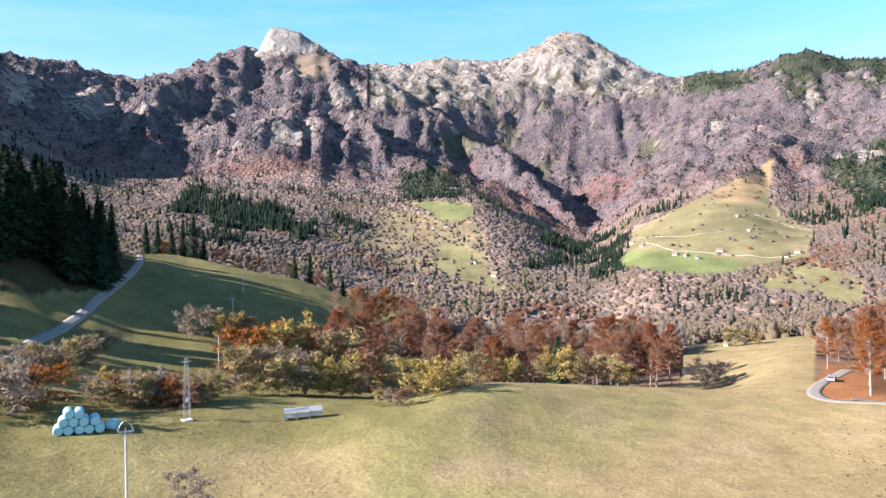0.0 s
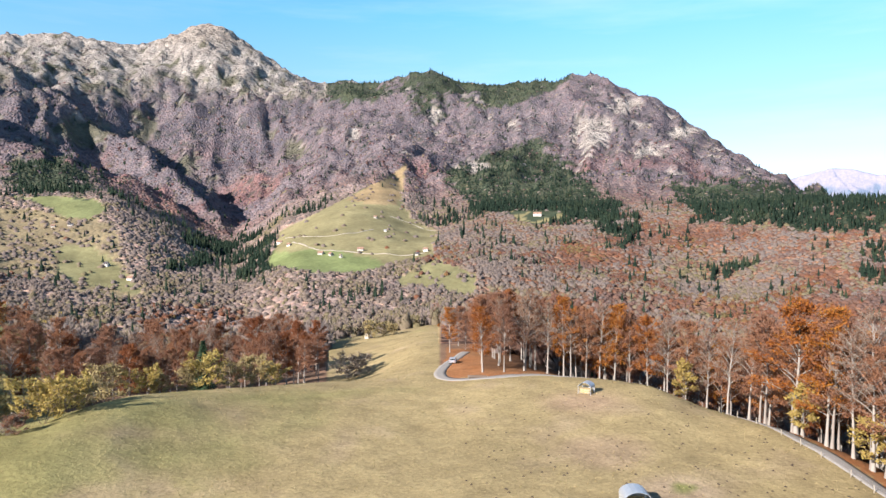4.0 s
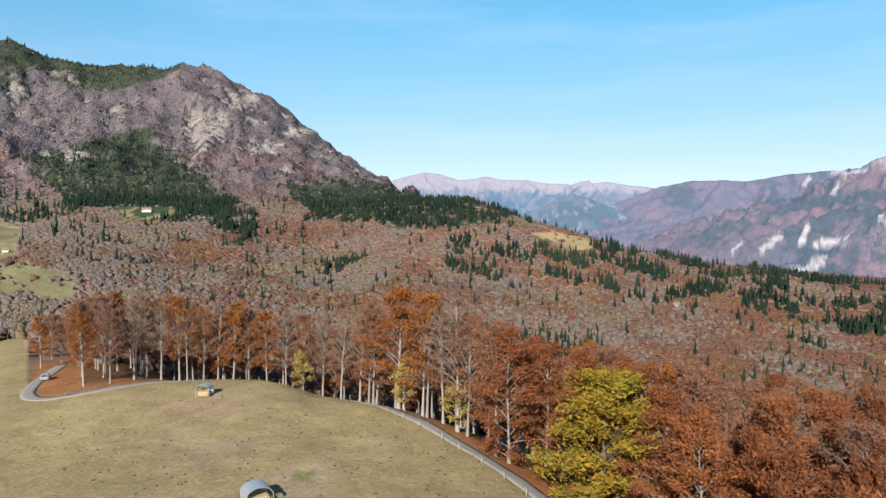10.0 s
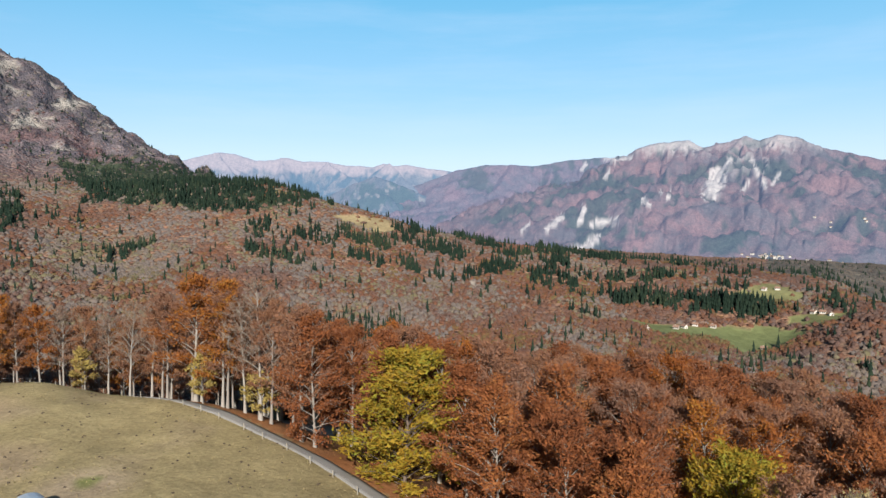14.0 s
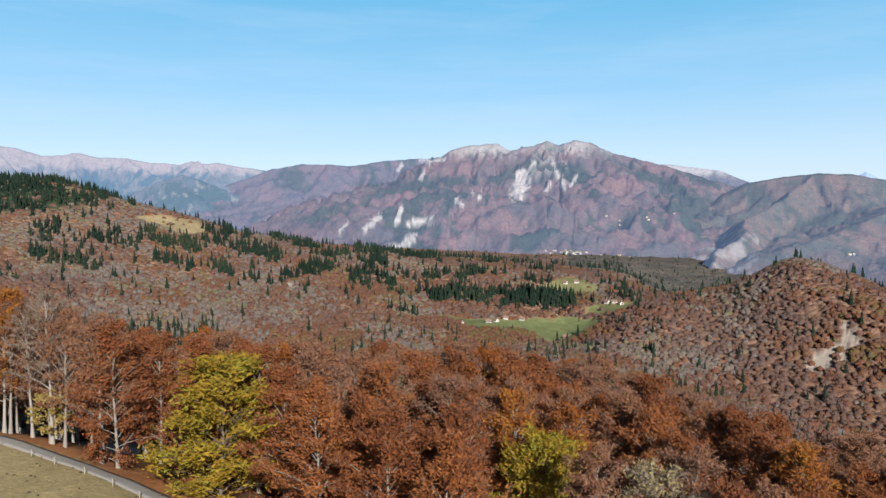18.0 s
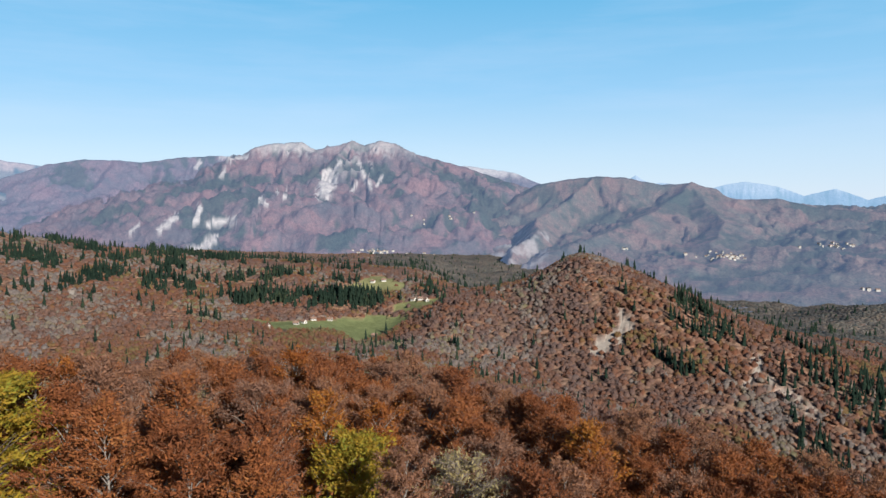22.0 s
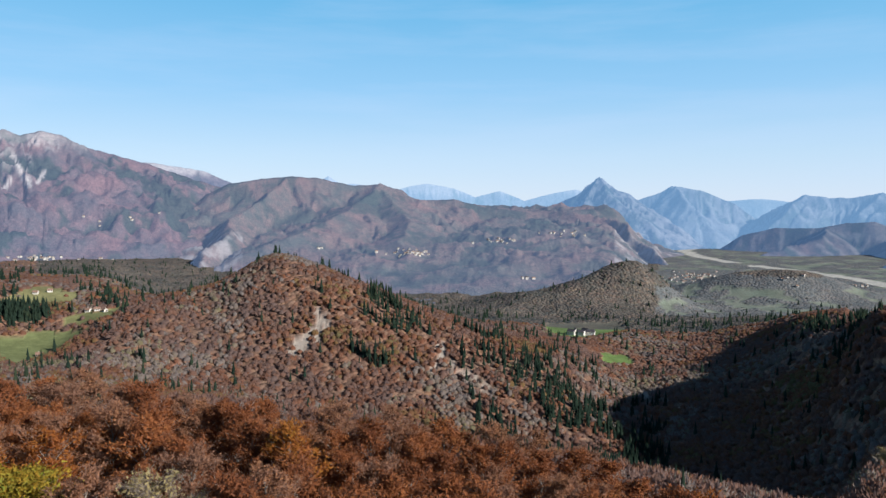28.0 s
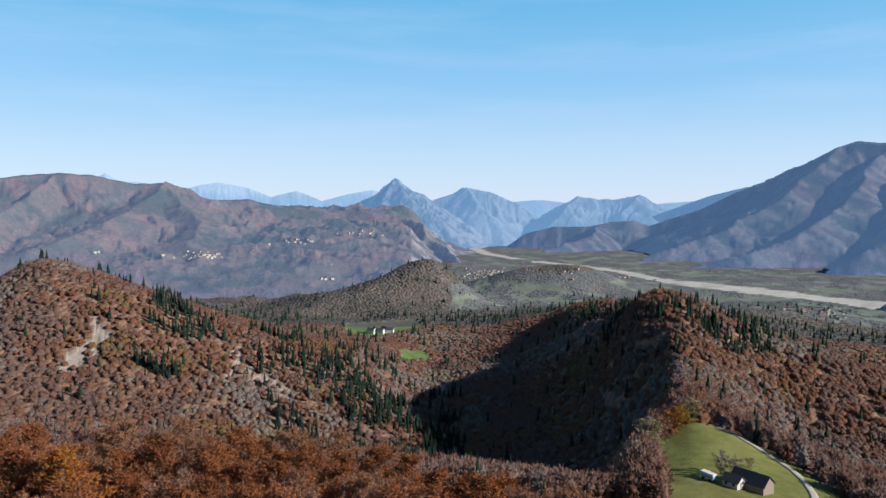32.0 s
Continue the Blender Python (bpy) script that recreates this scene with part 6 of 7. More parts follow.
def ribbon(name, pts, width, material, label, category, lift=0.1):
    """A lane laid on the ground along (bearing, distance) points."""
    p = np.array([xy(a, d) for a, d in pts])
    t = np.arange(len(p))
    u = np.linspace(0, len(p) - 1, max(60, int(np.linalg.norm(np.diff(p, axis=0), axis=1).sum() / 1.2)))
    k = np.clip(u.astype(int), 0, len(p) - 2)
    f = (u - k)[:, None]
    q = np.vstack([2 * p[0] - p[1], p, 2 * p[-1] - p[-2]])
    a, b, c, e = q[k], q[k + 1], q[k + 2], q[k + 3]
    m = 0.5 * (2 * b + (c - a) * f + (2 * a - 5 * b + 4 * c - e) * f ** 2 + (3 * b - a - 3 * c + e) * f ** 3)
    g = np.gradient(m, axis=0)
    g /= np.linalg.norm(g, axis=1)[:, None]
    side = np.stack([g[:, 1], -g[:, 0]], -1)
    V = []
    for w, dz in ((-0.54, -0.5), (-0.5, 0), (-0.2, 0.03), (0.2, 0.03), (0.5, 0), (0.54, -0.5)):
        e = m + side * width * w
        V.append(np.column_stack([e, land(e[:, 0], e[:, 1]) + lift + dz]))
    V = np.stack(V, 1)
    n, s = V.shape[:2]
    i, j = np.meshgrid(np.arange(n - 1), np.arange(s - 1), indexing="ij")
    F = np.stack([i * s + j, (i + 1) * s + j, (i + 1) * s + j + 1, i * s + j + 1], -1).reshape(-1, 4)
    return m, tagged(new(name, mesh_np(name, V.reshape(-1, 3), F, material, True)), label, category, kind="structure")


LANE = [(30.2, 206), (29.5, 195), (28.7, 183), (28.2, 171), (28.1, 162), (28.8, 156), (30.3, 153.5), (33, 153.5), (37, 158), (42, 159), (48, 152.5), (53, 134.5), (58, 117), (63.5, 101.5), (69, 87), (76, 73), (84, 61), (95, 51), (110, 45)]
lane, _ = ribbon("road", LANE, 2.8, ASPHALT, "narrow grey asphalt lane along the wood", "road", 0.07)
ROAD_L = [(a, along(a, r)) for a, r in ((-36, -10.3), (-32.5, -9.0), (-30.5, -7.9), (-28, -6.6), (-26.1, -4.9), (-24.6, -3.7))]
ROAD_L += [(-23.5, ROAD_L[-1][1] + 45), (-23.4, ROAD_L[-1][1] + 85)]
ribbon("road", ROAD_L, 2.8, ASPHALT, "grey asphalt road climbing past the spruces", "road", 0.2)
ribbon("road", [(a, along(a, r)) for a, r in ((168.4, -16.6), (169.4, -16.9), (171.0, -17.6), (172.6, -18.4), (174.0, -19.2), (175.0, -20.2), (175.4, -21.5))], 2.6, EARTH, "pale farm track across the green field", "road", 0.25)
for pts in (((15.6, -0.9), (18.5, -0.75), (20.5, -0.5), (22.6, -0.2)), ((16.2, -1.2), (17.8, -1.7), (19.5, -1.9), (21.5, -2.1), (24.5, -2.3), (26.8, -2.1)), ((24.0, 0.9), (25.4, 0.4), (26.6, -0.1), (27.9, -0.3))):
    ribbon("path", [(a, along(a, r)) for a, r in pts], 2.0, EARTH, "pale track over the mountain pasture", "path", 0.35)

# fence between meadow and lane
fence = thing("fence", Matrix(), "row of pale wooden fence posts with two wires along the lane", "fence")
seg = np.linalg.norm(np.diff(lane, axis=0), axis=1)
run = np.concatenate([[0], np.cumsum(seg)])
g = np.gradient(lane, axis=0)
g /= np.linalg.norm(g, axis=1)[:, None]
tops = []
bm = block(0.1, 0.1, 1.2, 0, 0, -0.15, 0.02)
post_mesh = bpy.data.meshes.new("post")
bm.to_mesh(post_mesh)
bm.free()
post_mesh.materials.append(POST)
for s in np.arange(0.36 * run[-1], 0.92 * run[-1], 6.0):
    k = int(np.searchsorted(run, s))
    e = lane[k] + np.array([g[k, 1], -g[k, 0]]) * 2.1
    z = ground(*e)
    p = part("post", post_mesh, None, fence)
    p.matrix_basis = Matrix.Translation((e[0], e[1], z)) @ pose(0, 0, 0, rng.uniform(-4, 4), rng.uniform(-4, 4), rng.uniform(0, 90))
    tops.append((e[0], e[1], z))
for h in (0.55, 1.05):
    v, f = tubes([(np.array(tops) + (0, 0, h), np.full(len(tops), 0.005))], 3)
    part("wire", mesh_np("wire", v, f, ZINC), parent=fence)


def facing(az, d, turn=0.0, lift=0.0):
    """A pose on the ground whose +y points away from the hover."""
    x, y, z = at(az, d)
    return Matrix.Translation((x, y, z + lift)) @ Matrix.Rotation(radians(-az + turn), 4, "Z")


def hay_shelter(m, w, l, h, label):
    """A feeding shelter: bent sheet roof on steel posts, hay behind bars."""
    root = thing("feeding_shelter", m, label, "animal shelter", "feeding shelters")
    n, th, bm = 14, 0.05, bmesh.new()
    rows = []
    for i in range(n + 1):
        a = math.pi * (0.04 + 0.92 * i / n)
        ring = []
        for y, r in ((-l / 2, 1), (l / 2, 1), (l / 2, 0.965), (-l / 2, 0.965)):
            ring.append(bm.verts.new((-math.cos(a) * w / 2 * r, y, h * 0.52 + math.sin(a) * h * 0.48 * r + (0.012 if i % 2 else 0))))
        rows.append(ring)
    for a, b in zip(rows, rows[1:]):
        for k in range(4):
            bm.faces.new((a[k], a[(k + 1) % 4], b[(k + 1) % 4], b[k]))
    bm.faces.new(rows[0])
    bm.faces.new(rows[-1][::-1])
    part("roof", bm, ZINC, root, "bent galvanised sheet roof")
    for x in (-1, 1):
        for y in (-1, 1):
            part("post", rod((x * w * 0.48, y * l * 0.47, -0.2), (x * w * 0.48, y * l * 0.47, h * 0.56), 0.04), ZINC, root)
        part("rail", rod((x * w * 0.48, -l * 0.47, 0.5), (x * w * 0.48, l * 0.47, 0.5), 0.03), ZINC, root)
    part("side_sheet", block(w * 0.94, 0.04, h * 0.42, 0, l * 0.47, h * 0.12), ZINC, root)
    for k in range(9):
        x = -w * 0.42 + w * 0.84 * k / 8
        part("bar", rod((x, -l * 0.47, 0.1), (x, -l * 0.47, h * 0.5), 0.02, 6), ZINC, root)
    part("hay", block(w * 0.8, l * 0.75, h * 0.42, 0, 0, 0.05, 0.25), STRAW, root, "loose hay behind the bars")
    return root


D = along(43.7, -21.3)
hay_shelter(facing(43.9, D, 14), 3.3, 3.0, 2.3, "rounded grey metal hay shelter on the pasture")
D = along(40.2, -13.15)
hay_shelter(facing(40.0, D, -20), 2.6, 2.4, 2.3, "smaller pale metal hay shelter near the wood")

# wrapped bales
def bale(m):
    root = new("hay_bale", bale_mesh)
    root.matrix_basis = m
    return tagged(root, "round hay bale wrapped in pale turquoise film", "hay bale", "wrapped hay bales")


bm = bmesh.new()
prof = [(0.0, 0.0), (0.5, 0.0), (0.6, 0.06), (0.64, 0.2), (0.655, 0.6), (0.64, 1.02), (0.6, 1.16), (0.5, 1.22), (0.0, 1.22)]
rings = []
for r, z in prof[1:-1]:
    rings.append([bm.verts.new((r * math.cos(k * math.pi / 10) * (1 + 0.012 * math.sin(k * 3.1)), z - 0.61, r * math.sin(k * math.pi / 10) * (1 + 0.012 * math.cos(k * 5.3)))) for k in range(20)])
for a, b in zip(rings, rings[1:]):
    for k in range(20):
        bm.faces.new((a[k], b[k], b[(k + 1) % 20], a[(k + 1) % 20]))
bm.faces.new(rings[0])
bm.faces.new(rings[-1][::-1])
bmesh.ops.recalc_face_normals(bm, faces=bm.faces)
for f in bm.faces:
    f.smooth = len(f.verts) == 4
bale_mesh = bpy.data.meshes.new("hay_bale")
bm.to_mesh(bale_mesh)
bm.free()
bale_mesh.materials.append(WRAP)
D = along(-27.4, -14.6)
base = facing(-27.5, D)
bz = ground(*xy(-27.5, D))
for row, (n, z, off) in enumerate(((5, 0.62, 0), (4, 1.72, 0.62), (2, 2.8, 1.3))):
    for dep in range(2):
        for k in range(n):
            p = base @ Matrix.Translation((-3.0 + off + k * 1.28 + rng.uniform(-0.05, 0.05), dep * 1.3 + rng.uniform(-0.08, 0.08), 0))
            x, y, _ = p.translation
            bale(Matrix.Translation((x, y, ground(x, y) + z)) @ p.to_3x3().to_4x4() @ pose(0, 0, 0, 0, rng.uniform(0, 360), rng.uniform(-8, 8)))
for k in range(2):
    p = base @ Matrix.Translation((3.7 + 0.3 * k, 0.6 + 1.4 * k, 0))
    x, y, _ = p.translation
    bale(Matrix.Translation((x, y, ground(x, y) + 0.62)) @ p.to_3x3().to_4x4() @ pose(0, 0, 0, 0, 0, 60))

# a row of three metal feed racks
for k in range(3):
    m = facing(-11.45, along(-11.4, -15.0)) @ Matrix.Translation(((k - 1) * 2.02, 0, 0))
    m = Matrix.Translation((m.translation.x, m.translation.y, ground(m.translation.x, m.translation.y))) @ m.to_3x3().to_4x4()
    rack = thing("feed_rack", m, "open galvanised cattle feed rack with a sheet roof", "feed rack", "feed racks in a row")
    part("roof", block(1.98, 1.7, 0.06, 0, 0, 1.42, 0.02, rx=14), ZINC, rack)
    for x in (-0.93, 0.93):
        for y in (-0.7, 0.7):
            part("post", block(0.07, 0.07, 1.55, x, y, -0.15, 0.01), ZINC, rack)
        part("side_sheet", block(0.03, 1.4, 0.55, x, 0, 0.3), ZINC, rack)
    part("trough", block(1.8, 0.9, 0.35, 0, 0, 0.35, 0.06), ZINC, rack)
    part("rail", rod((-0.93, -0.7, 0.95), (0.93, -0.7, 0.95), 0.03), ZINC, rack)
    part("rail", rod((-0.93, -0.7, 0.6), (0.93, -0.7, 0.6), 0.03), ZINC, rack)


# the power line
def power_pole(az, d, h, ring):
    root = thing("power_pole", facing(az, d), "pale concrete power pole with a steel crossarm", "power pole", "power poles across the meadow")
    part("mast", rod((0, 0, -0.4), (0, 0, h), 0.17, 10, 0.1), CONCRETE, root)
    part("crossarm", block(1.5, 0.1, 0.12, 0, 0, h - 0.15, 0.01), ZINC, root)
    for x in (-0.68, 0, 0.68):
        part("insulator", rod((x, 0, h - 0.02), (x, 0, h + 0.32), 0.06, 8, 0.03), PAINT, root)
    if ring:
        a = np.linspace(0, np.pi, 12)
        v, f = tubes([(np.stack([-0.6 * np.cos(a), 0 * a, h + 0.05 + 0.9 * np.sin(a)], -1), np.full(12, 0.04))], 6)
        part("hoop", mesh_np("hoop", v, f, ZINC, True), parent=root)
        for x in (-1, 1):
            part("brace", rod((x * 0.6, 0, h - 0.1), (0, 0, h - 0.6), 0.03, 6), ZINC, root)
    return root


power_pole(-24.65, 75, EYE - 75 * math.tan(radians(14.75)) - ground(*xy(-24.65, 75)), True)
for az, top, foot, ring in ((-16.8, -5.45, -7.7, True), (-17.9, -8.3, -11.0, False), (-16.0, -3.5, -5.0, False), (-15.3, -1.7, -3.1, False), (-14.9, -1.6, -2.85, False)):
    D = along(az, foot)
    power_pole(az, D, max(7.0, D * (math.tan(radians(top)) - math.tan(radians(foot)))), ring)

D = along(-20.3, -14.5)
pyl = thing("lattice_mast", facing(-20.3, D, 20), "slim galvanised lattice mast on a concrete foot", "mast")
H = 9.6
corner = lambda k, t: ((1 if k in (0, 3) else -1) * (0.46 - 0.28 * t), (1 if k < 2 else -1) * (0.46 - 0.28 * t), H * t)
for k in range(4):
    part("leg", rod(corner(k, -0.03), corner(k, 1), 0.04, 6, 0.03), STEEL, pyl)
    for j in range(9):
        a, b = (j / 9, (j + 1) / 9)
        part("brace", rod(corner(k, a), corner((k + 1) % 4, b), 0.018, 4), STEEL, pyl)
        part("brace", rod(corner(k, b), corner((k + 1) % 4, b), 0.016, 4), STEEL, pyl)
part("foot", block(1.5, 1.5, 0.5, 0, 0, -0.3, 0.05), CONCRETE, pyl)
part("crossarm", block(1.6, 0.09, 0.1, 0, 0, H - 0.6), ZINC, pyl)
part("transformer_box", block(0.5, 0.4, 0.6, 0, -0.55, 3.0, 0.04), PAINT, pyl)
stand(BUSH["grey"], -19.8, 80, 0.7, G3, label="leafless grey shrub alone on the meadow")


# a parked car beside the lane
def car(m, paint, label):
    root = thing("parked_car", m, label, "car")
    bm = bmesh.new()
    side = [(-2.05, 0.35), (-2.1, 0.75), (-1.95, 0.98), (-1.5, 1.38), (0.35, 1.44), (1.05, 0.98), (1.9, 0.82), (2.08, 0.6), (2.05, 0.32)]
    rows = [[bm.verts.new((x * (0.93 if z > 1 else 1), y, z)) for y, z in side] for x in (-0.86, 0.86)]
    for k in range(len(side)):
        bm.faces.new((rows[0][k - 1], rows[0][k], rows[1][k], rows[1][k - 1]))
    bm.faces.new(rows[0])
    bm.faces.new(rows[1][::-1])
    bmesh.ops.bevel(bm, geom=bm.edges[:], offset=0.07, segments=2, affect="EDGES")
    bmesh.ops.recalc_face_normals(bm, faces=bm.faces)
    part("body", bm, paint, root)
    part("rear_window", block(1.3, 0.04, 0.42, 0, -1.77, 0.96, 0.01, rx=-46), GLASS, root)
    part("windscreen", block(1.35, 0.04, 0.6, 0, 0.75, 0.92, 0.01, rx=52), GLASS, root)
    for x in (-0.83, 0.83):
        part("side_window", block(0.04, 1.7, 0.34, x, -0.45, 1.0, 0.01), GLASS, root)
        for y in (-1.3, 1.3):
            w = part("wheel", rod((x - 0.1, y, 0.32), (x + 0.1, y, 0.32), 0.32, 16), RUBBER, root)
            part("rim", rod((x - 0.11, y, 0.32), (x + 0.11, y, 0.32), 0.19, 12), ZINC, w)
        part("rear_light", block(0.22, 0.05, 0.16, x * 0.75, -2.06, 0.72, 0.02), simple("red_lens", (0.4, 0.02, 0.02), 0.9, 4, 0.2, 0.5), root)
    return root


car(facing(29.15, 184, -4, 0.1), PAINT, "silver car parked on the lane at the wood's edge")
for k, (dx, dy, l) in enumerate(((0, 0, 4.2), (0.3, 0.45, 3.8), (-0.2, 0.9, 4.0))):
    m = facing(31.2, 153.5) @ Matrix.Translation((dx, dy, 0.25))
    log = thing("log", m, "pale felled log lying beside the lane", "log", "logs beside the lane")
    part("stem", rod((-l / 2, 0, 0), (l / 2, 0, 0.02), 0.2, 10, 0.16), POST, log)
    part("bark", rod((-l / 2 + 0.05, 0, 0), (l / 2 - 0.05, 0, 0.02), 0.215, 10, 0.175), DARK_BARK, log)


# houses
def house(m, w, l, h, wall, roof, label, pitch=0.75, windows=3, group="", category="house", chimney=True):
    root = thing("house", m, label, category, group)
    part("wall", block(w, l, h + 1.5, 0, 0, -1.5), wall, root)
    r = w / 2 * pitch
    bm = bmesh.new()
    o, th = 0.45, 0.18
    P = [(-w / 2 - o, h - o * pitch), (0, h + r), (w / 2 + o, h - o * pitch), (w / 2 + o, h - o * pitch + th), (0, h + r + th), (-w / 2 - o, h - o * pitch + th)]
    ends = [[bm.verts.new((x, y, z)) for x, z in P] for y in (-l / 2 - o, l / 2 + o)]
    for k in range(6):
        bm.faces.new((ends[0][k - 1], ends[0][k], ends[1][k], ends[1][k - 1]))
    for e in ends:
        bm.faces.new((e[0], e[1], e[4], e[5]))
        bm.faces.new((e[1], e[2], e[3], e[4]))
    bmesh.ops.recalc_face_normals(bm, faces=bm.faces)
    part("roof", bm, roof, root)
    for y in (-l / 2 + 0.02, l / 2 - 0.02):
        g = bmesh.new()
        a = [g.verts.new((x, y + s * 0.1, z)) for s in (-1, 1) for x, z in ((-w / 2, h - 0.02), (w / 2, h - 0.02), (0, h + r - 0.05))]
        for q in ((0, 1, 2), (5, 4, 3), (0, 3, 4, 1), (1, 4, 5, 2), (2, 5, 3, 0)):
            g.faces.new([a[i] for i in q])
        bmesh.ops.recalc_face_normals(g, faces=g.faces)
        part("gable", g, wall, root)
    for k in range(windows):
        y = -l / 2 + l * (k + 0.5) / windows
        for x in (-w / 2, w / 2):
            part("window", block(0.12, 0.9, 1.1, x, y, h * 0.45, 0.01), GLASS, root)
    if windows:
        part("door", block(1.0, 0.12, 2.0, 0, -l / 2, 0), WOOD, root)
        part("window", block(0.9, 0.12, 1.0, w * 0.28, -l / 2, h * 0.5), GLASS, root)
    if chimney:
        part("chimney", block(0.6, 0.6, 1.4, w * 0.2, l * 0.2, h + r * 0.45), STONE, root)
    return root


GP = "farmhouses on the mountain pasture"
for az, rise, w, l, h, wl, rf, turn in ((15.1, -1.35, 9, 16, 5, WHITE, TILE, 70), (15.9, -1.5, 7, 8, 4, WHITE, TILE, 60), (18.4, -2.2, 7, 11, 4, STONE, TILE, 60), (19.2, -2.3, 7, 10, 4, STONE, TILE, 30),
                                        (20.0, -2.45, 5, 6, 5, WHITE, TILE, 20), (21.6, -1.9, 8, 13, 4, STONE, TILE, 75), (26.9, -1.95, 7, 10, 5, WHITE, TILE, 80), (26.2, -2.3, 6, 7, 4, STONE, SLATE, 70),
                                        (22.8, 0.75, 6, 9, 4, STONE, TILE, 60), (23.6, -0.35, 4, 6, 3, WHITE, ZINC, 80), (0.3, 0.05, 7, 12, 4, WHITE, SLATE, 80), (-0.8, -0.05, 6, 9, 4, STONE, TILE, 70),
                                        (2.6, -2.9, 8, 9, 5, WHITE, SLATE, 50), (4.2, -4.0, 8, 11, 5, WHITE, TILE, 60), (36.0, 0.95, 12, 22, 6, WHITE, TILE, 85)):
    house(facing(az, along(az, rise), turn), 0.62 * w, 0.62 * l, 0.62 * h, wl, rf, "farmhouse with %s walls and a %s roof" % ("white" if wl is WHITE else "grey stone", "brown tiled" if rf is TILE else "dark" if rf is SLATE else "metal"), group=GP)
GH = "houses of the hamlet"
for az, rise, turn, wl in ((94.2, -9.35, 40, WHITE), (95.0, -9.15, 80, WHITE), (95.6, -9.05, 60, STONE), (96.3, -9.2, 70, STONE), (93.6, -9.45, 70, STONE), (91.4, -9.6, 20, STONE), (103.1, -7.7, 50, WHITE), (103.7, -7.65, 75, WHITE), (104.2, -7.75, 20, WHITE), (99.8, -6.2, 60, WHITE), (100.7, -6.1, 80, WHITE), (99.9, -10.6, 70, WOOD)):
    house(facing(az, along(az, rise), turn), 4, 5.6, 2.6, wl, TILE, "small house with %s walls and a brown tiled roof" % ("white" if wl is WHITE else "dark wooden" if wl is WOOD else "grey stone"), group=GH)
for az, rise, turn in ((141.0, -10.25, 10), (141.4, -10.35, 70), (141.8, -10.2, 40), (142.2, -10.3, 80), (140.7, -10.3, 60)):
    house(facing(az, along(az, rise), turn), 9, 13, 6, WHITE, SLATE, "white house with a dark roof on the valley floor", group="houses by the valley field")
house(facing(170.9, along(170.6, -20.5), 62), 6.5, 11, 2.8, WOOD, SLATE, "dark wooden barn with a black roof below the field", 0.8, 0, category="barn", chimney=False)
house(facing(169.6, along(169.4, -20.6), 62), 4.5, 5, 2.4, CONCRETE, SLATE, "low grey shed with a dark roof beside the barn", 0.7, 2, category="shed", chimney=False)
house(facing(168.7, along(168.7, -16.5), 40), 5, 7, 2.6, STONE, SLATE, "small dark-roofed cottage at the top of the field", 0.8, 2)
m = facing(167.8, along(167.8, -20.35), 50)
trl = thing("farm_trailer", m, "blue farm trailer with a white top", "trailer")
part("bed", block(2.3, 5.4, 1.1, 0, 0, 0.7, 0.05), BLUE, trl)
part("cover", block(2.2, 5.2, 0.7, 0, 0, 1.8, 0.15), WHITE, trl)
for x in (-1.0, 1.0):
    for y in (-1.5, 1.5):
        part("wheel", rod((x - 0.15, y, 0.45), (x + 0.15, y, 0.45), 0.45, 14), RUBBER, trl)
stand(BUSH["grey"], 168.9, along(168.9, -19.9), 1.3, G3, label="leafless grey bush beside the barn")
stand(BUSH["olive"], 170.8, along(170.8, -19.2), 0.6, G3, label="small lone tree on the green field")
for az, rise, c, s in ((163.6, -18.4, "olive", 1.6), (164.2, -17.8, "brown", 1.7), (165.0, -17.3, "orange", 1.6), (165.8, -16.8, "gold", 1.5), (166.4, -16.5, "olive", 1.6), (162.9, -18.6, "grey", 1.8), (162.2, -18.2, "brown", 1.7), (166.9, -16.1, "yellow", 1.3)):
    stand(BUSH[c], az, along(az, rise), s, "bushes round the farm field")

# ruin at the end of the meadow
D = along(22.3, -9.0)
ruin = thing("stone_ruin", facing(22.3, D, 30), "small pale roofless stone ruin at the meadow's end", "ruin")
for x, y, sx, sy, h in ((0, -1.4, 3.0, 0.45, 1.5), (0, 1.4, 3.0, 0.45, 1.1), (-1.3, 0, 0.45, 2.4, 1.9), (1.3, 0, 0.45, 2.4, 0.9)):
    part("wall", block(sx, sy, h + 0.5, x, y, -0.5, 0.08), STONE, ruin)

# villages on the far slopes
dg = bpy.context.evaluated_depsgraph_get()
trees_far = [BVHTree.FromObject(o, dg) for o in scene.objects if o.name.startswith("backdrop")]


def far_spot(az, rise):
    a, e = radians(az), radians(rise)
    way = Vector((math.sin(a) * math.cos(e), math.cos(a) * math.cos(e), math.sin(e)))
    hits = [h[0] for h in (t.ray_cast(Vector((0, 0, EYE)), way) for t in trees_far) if h[0]]
    return min(hits, key=lambda p: p.length) if hits else None


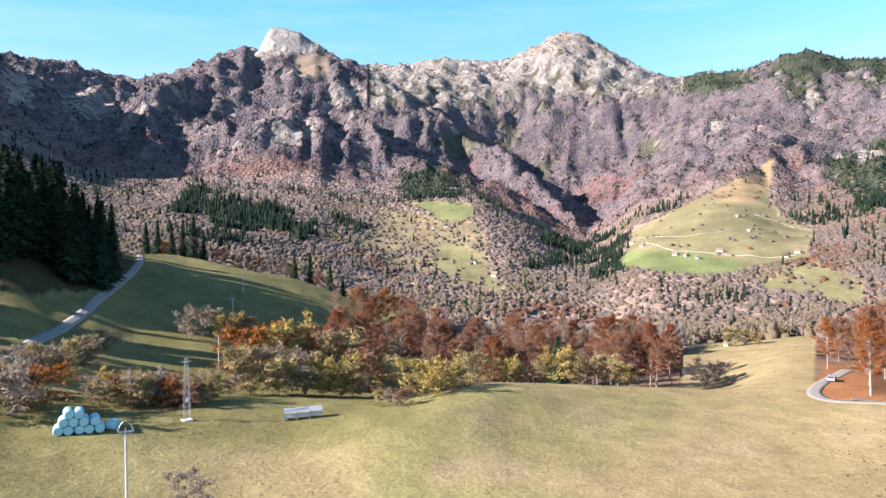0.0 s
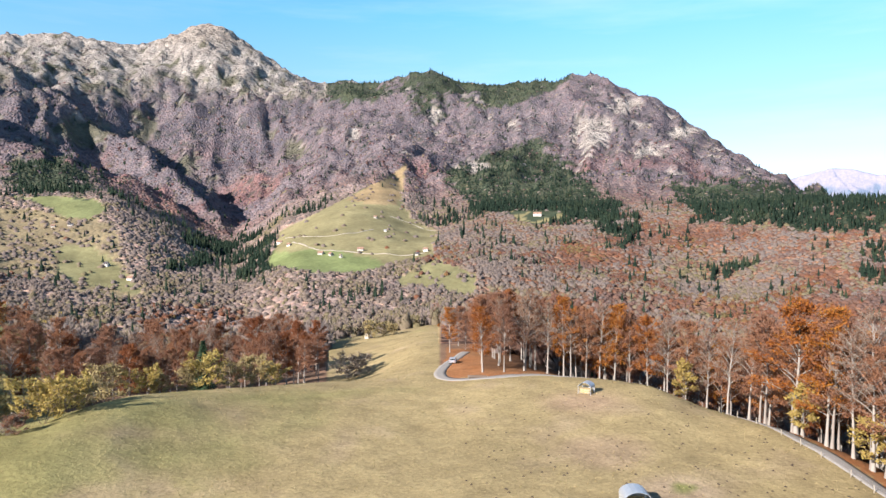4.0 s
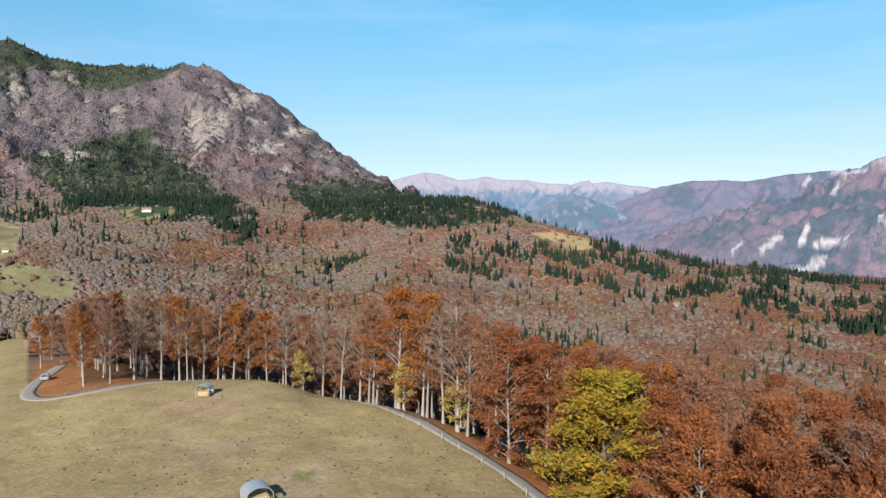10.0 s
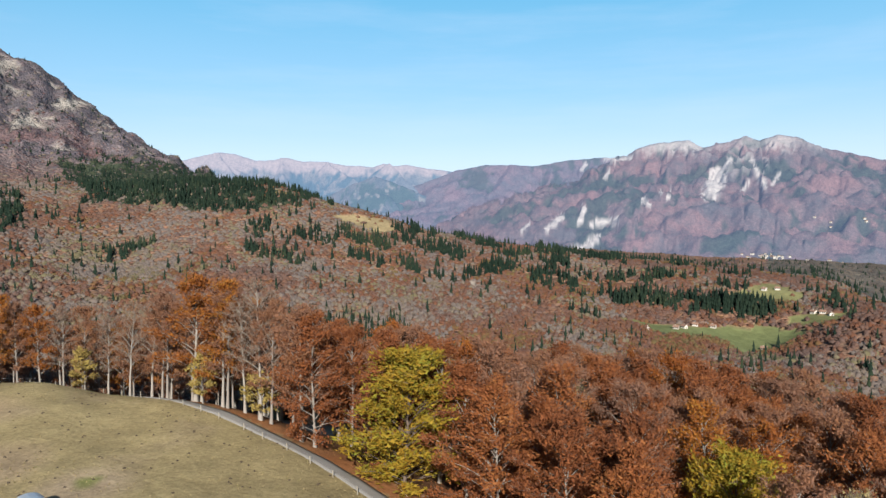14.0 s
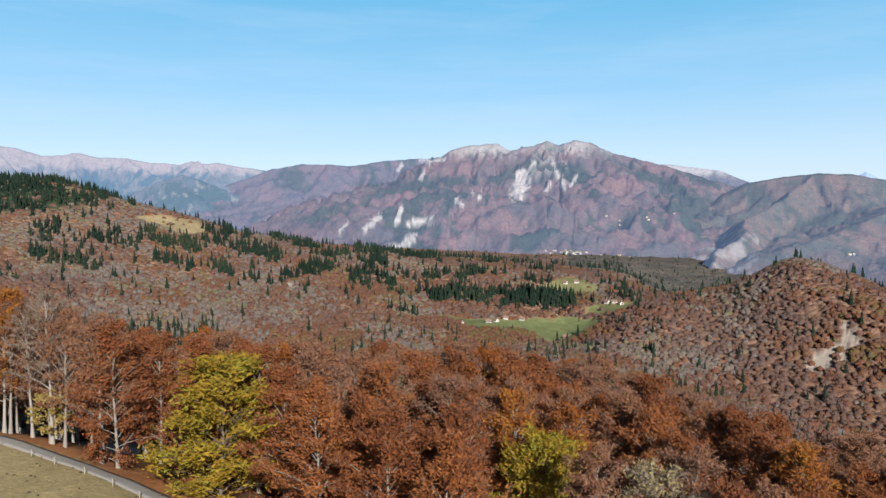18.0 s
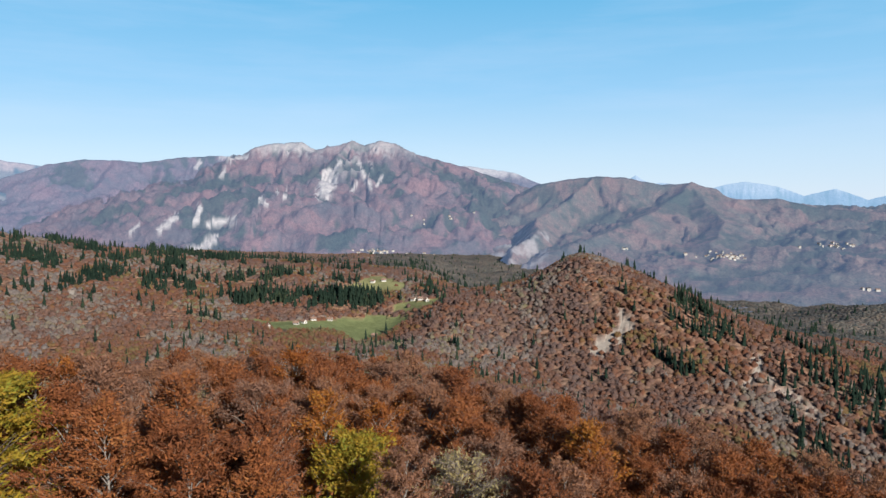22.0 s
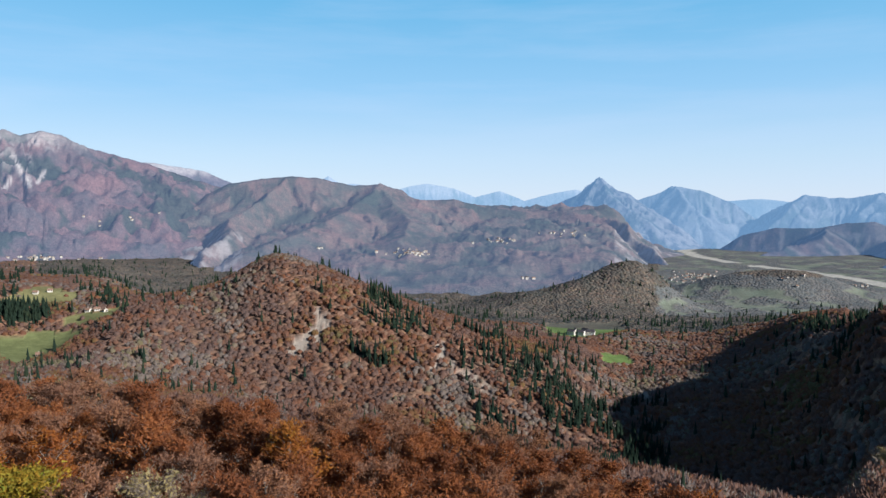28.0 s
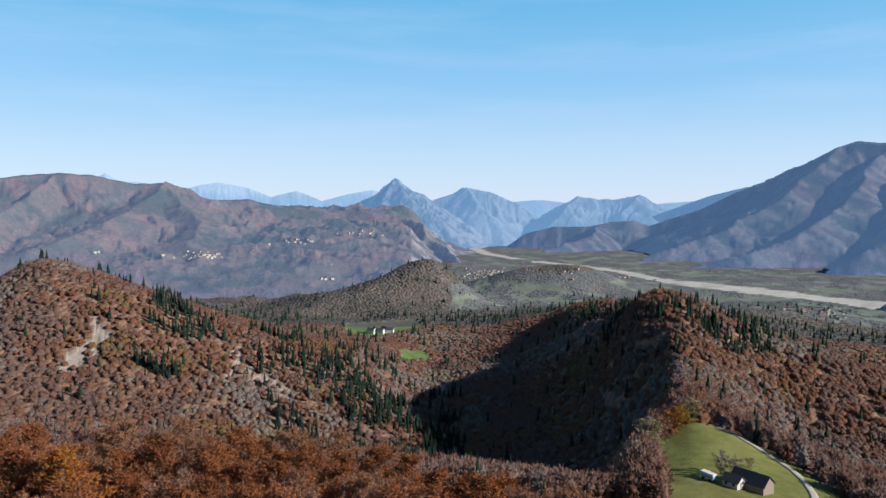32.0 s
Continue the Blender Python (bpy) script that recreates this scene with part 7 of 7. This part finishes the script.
HOUSES = []
for k, (w, l, h, wl, rf) in enumerate(((6, 8, 4.5, VILLAGE, TILE), (5, 7, 5, VILLAGE, SLATE), (6, 9, 4, VILLAGE, TILE))):
    HOUSES.append(house(Matrix.Translation((0, 0, -900)), w, l, h, wl, rf, "white village house with a %s roof" % ("brown tiled" if rf is TILE else "dark"), 0.5, 0, "village houses", chimney=False))
placed = 0
for a0, r0, sa, sr, n in ((99.8, -3.7, 1.7, 0.3, 30), (127.8, -3.85, 1.9, 0.3, 34), (135.0, -2.85, 1.7, 0.2, 18), (140.8, -2.25, 2.2, 0.22, 16), (120, -3.4, 1.0, 0.1, 4), (137.5, -5.9, 0.6, 0.1, 5), (105, -1.2, 3, 0.8, 6), (103, -4.0, 1.5, 0.15, 5)):
    for k in range(n):
        p = far_spot(a0 + rng.normal(0, 0.5) * sa, r0 + rng.normal(0, 0.5) * sr)
        if p is None:
            continue
        m = Matrix.Translation(p) @ Matrix.Rotation(rng.uniform(0, 3.1), 4, "Z")
        if placed < 3:
            ob = HOUSES[placed]
            ob.matrix_basis = m
        else:
            ob = copy_thing(HOUSES[int(rng.integers(0, 3))], m)
        s = rng.uniform(0.7, 1.3)
        ob.scale = (s, s, s)
        placed += 1
for a0, d0, sa, sd, n in ((150.6, 2420, 2.6, 200, 100), (175, 1650, 2.5, 90, 30), (156.5, 1980, 1.6, 60, 10), (161, 2350, 2.0, 80, 12)):
    for k in range(n):
        x, y, z = at(a0 + rng.normal(0, 0.5) * sa, d0 + rng.normal(0, 0.5) * sd)
        ob = copy_thing(HOUSES[int(rng.integers(0, 3))], Matrix.Translation((x, y, z)) @ Matrix.Rotation(rng.uniform(0, 3.1), 4, "Z"))
        s = rng.uniform(0.6, 1.1)
        ob.scale = (s, s, s)
        tagged(ob, group="houses of the valley town")

# cow pats and tussocks on the pasture
n = 260
a, d = rng.uniform(30, 66, n), rng.uniform(66, 138, n)
k = d < edge(a) - 6
a, d = a[k], d[k]
px, py = xy(a, d)
pz = land(px, py)
t = np.arange(7) * 2 * np.pi / 7
V = np.concatenate([np.stack([px[:, None] + np.cos(t) * rng.uniform(0.12, 0.34, (len(a), 7)), py[:, None] + np.sin(t) * rng.uniform(0.12, 0.34, (len(a), 7)), pz[:, None] + 0 * t - 0.02], -1),
                    np.stack([px, py, pz + 0.16], -1)[:, None]], 1)
F = (np.array([(i, (i + 1) % 7, 7) for i in range(7)])[None] + 8 * np.arange(len(a))[:, None, None]).reshape(-1, 3)
tagged(new("cow_pats", mesh_np("cow_pats", V.reshape(-1, 3), F, DUNG)), "dark dried cow pats strewn over the pasture", "dung", kind="stuff")


# grass tussocks on the meadows
def tussocks(name, n, a0, a1, d0, d1, material, label, tall):
    az, d = spread_points(n, a0, a1, d0, d1)
    x, y = xy(az, d)
    z = land(x, y)
    _, w, _ = covers(x, y, z)
    k = (w < 0.05) & (rng.uniform(-0.35, 0.5, n) < fbm(x / 16, y / 16, 401) + 0.15)
    x, y, z, d = x[k], y[k], z[k], d[k]
    m = len(x)
    h = tall * rng.uniform(0.5, 1.3, (m, 1)) * np.interp(d, [60, 150, 400], [0.9, 1.2, 2.0])[:, None]
    V, base = [], np.stack([x, y, z - 0.05], -1)
    for b in range(4):
        a = rng.uniform(0, 2 * np.pi, (m, 1))
        u = np.concatenate([np.cos(a), np.sin(a), 0 * a], 1)
        s = np.concatenate([-np.sin(a), np.cos(a), 0 * a], 1)
        V.append(np.stack([base + s * h * 0.4, base - s * h * 0.4, base + u * h * rng.uniform(0.3, 0.9, (m, 1)) + (0, 0, 1) * h], 1))
    V = np.stack(V, 1).reshape(-1, 3)
    tagged(new(name, mesh_np(name, V, np.arange(len(V)).reshape(-1, 3), material)), label, "grass", kind="stuff")


tussocks("dry_grass", 22000, -36, 68, 58, 380, foliage("dry_grass", [(0.0, (0.26, 0.2, 0.095)), (0.5, (0.33, 0.26, 0.13)), (1.0, (0.42, 0.33, 0.19))], 0.08, 0.2), "pale dry grass tussocks on the meadow", 0.17)
tussocks("green_grass", 9000, -36, 66, 58, 400, foliage("green_grass", [(0.0, (0.16, 0.145, 0.055)), (0.5, (0.22, 0.195, 0.08)), (1.0, (0.26, 0.22, 0.1))], 0.08, 0.2), "olive-green grass tussocks on the meadow", 0.17)
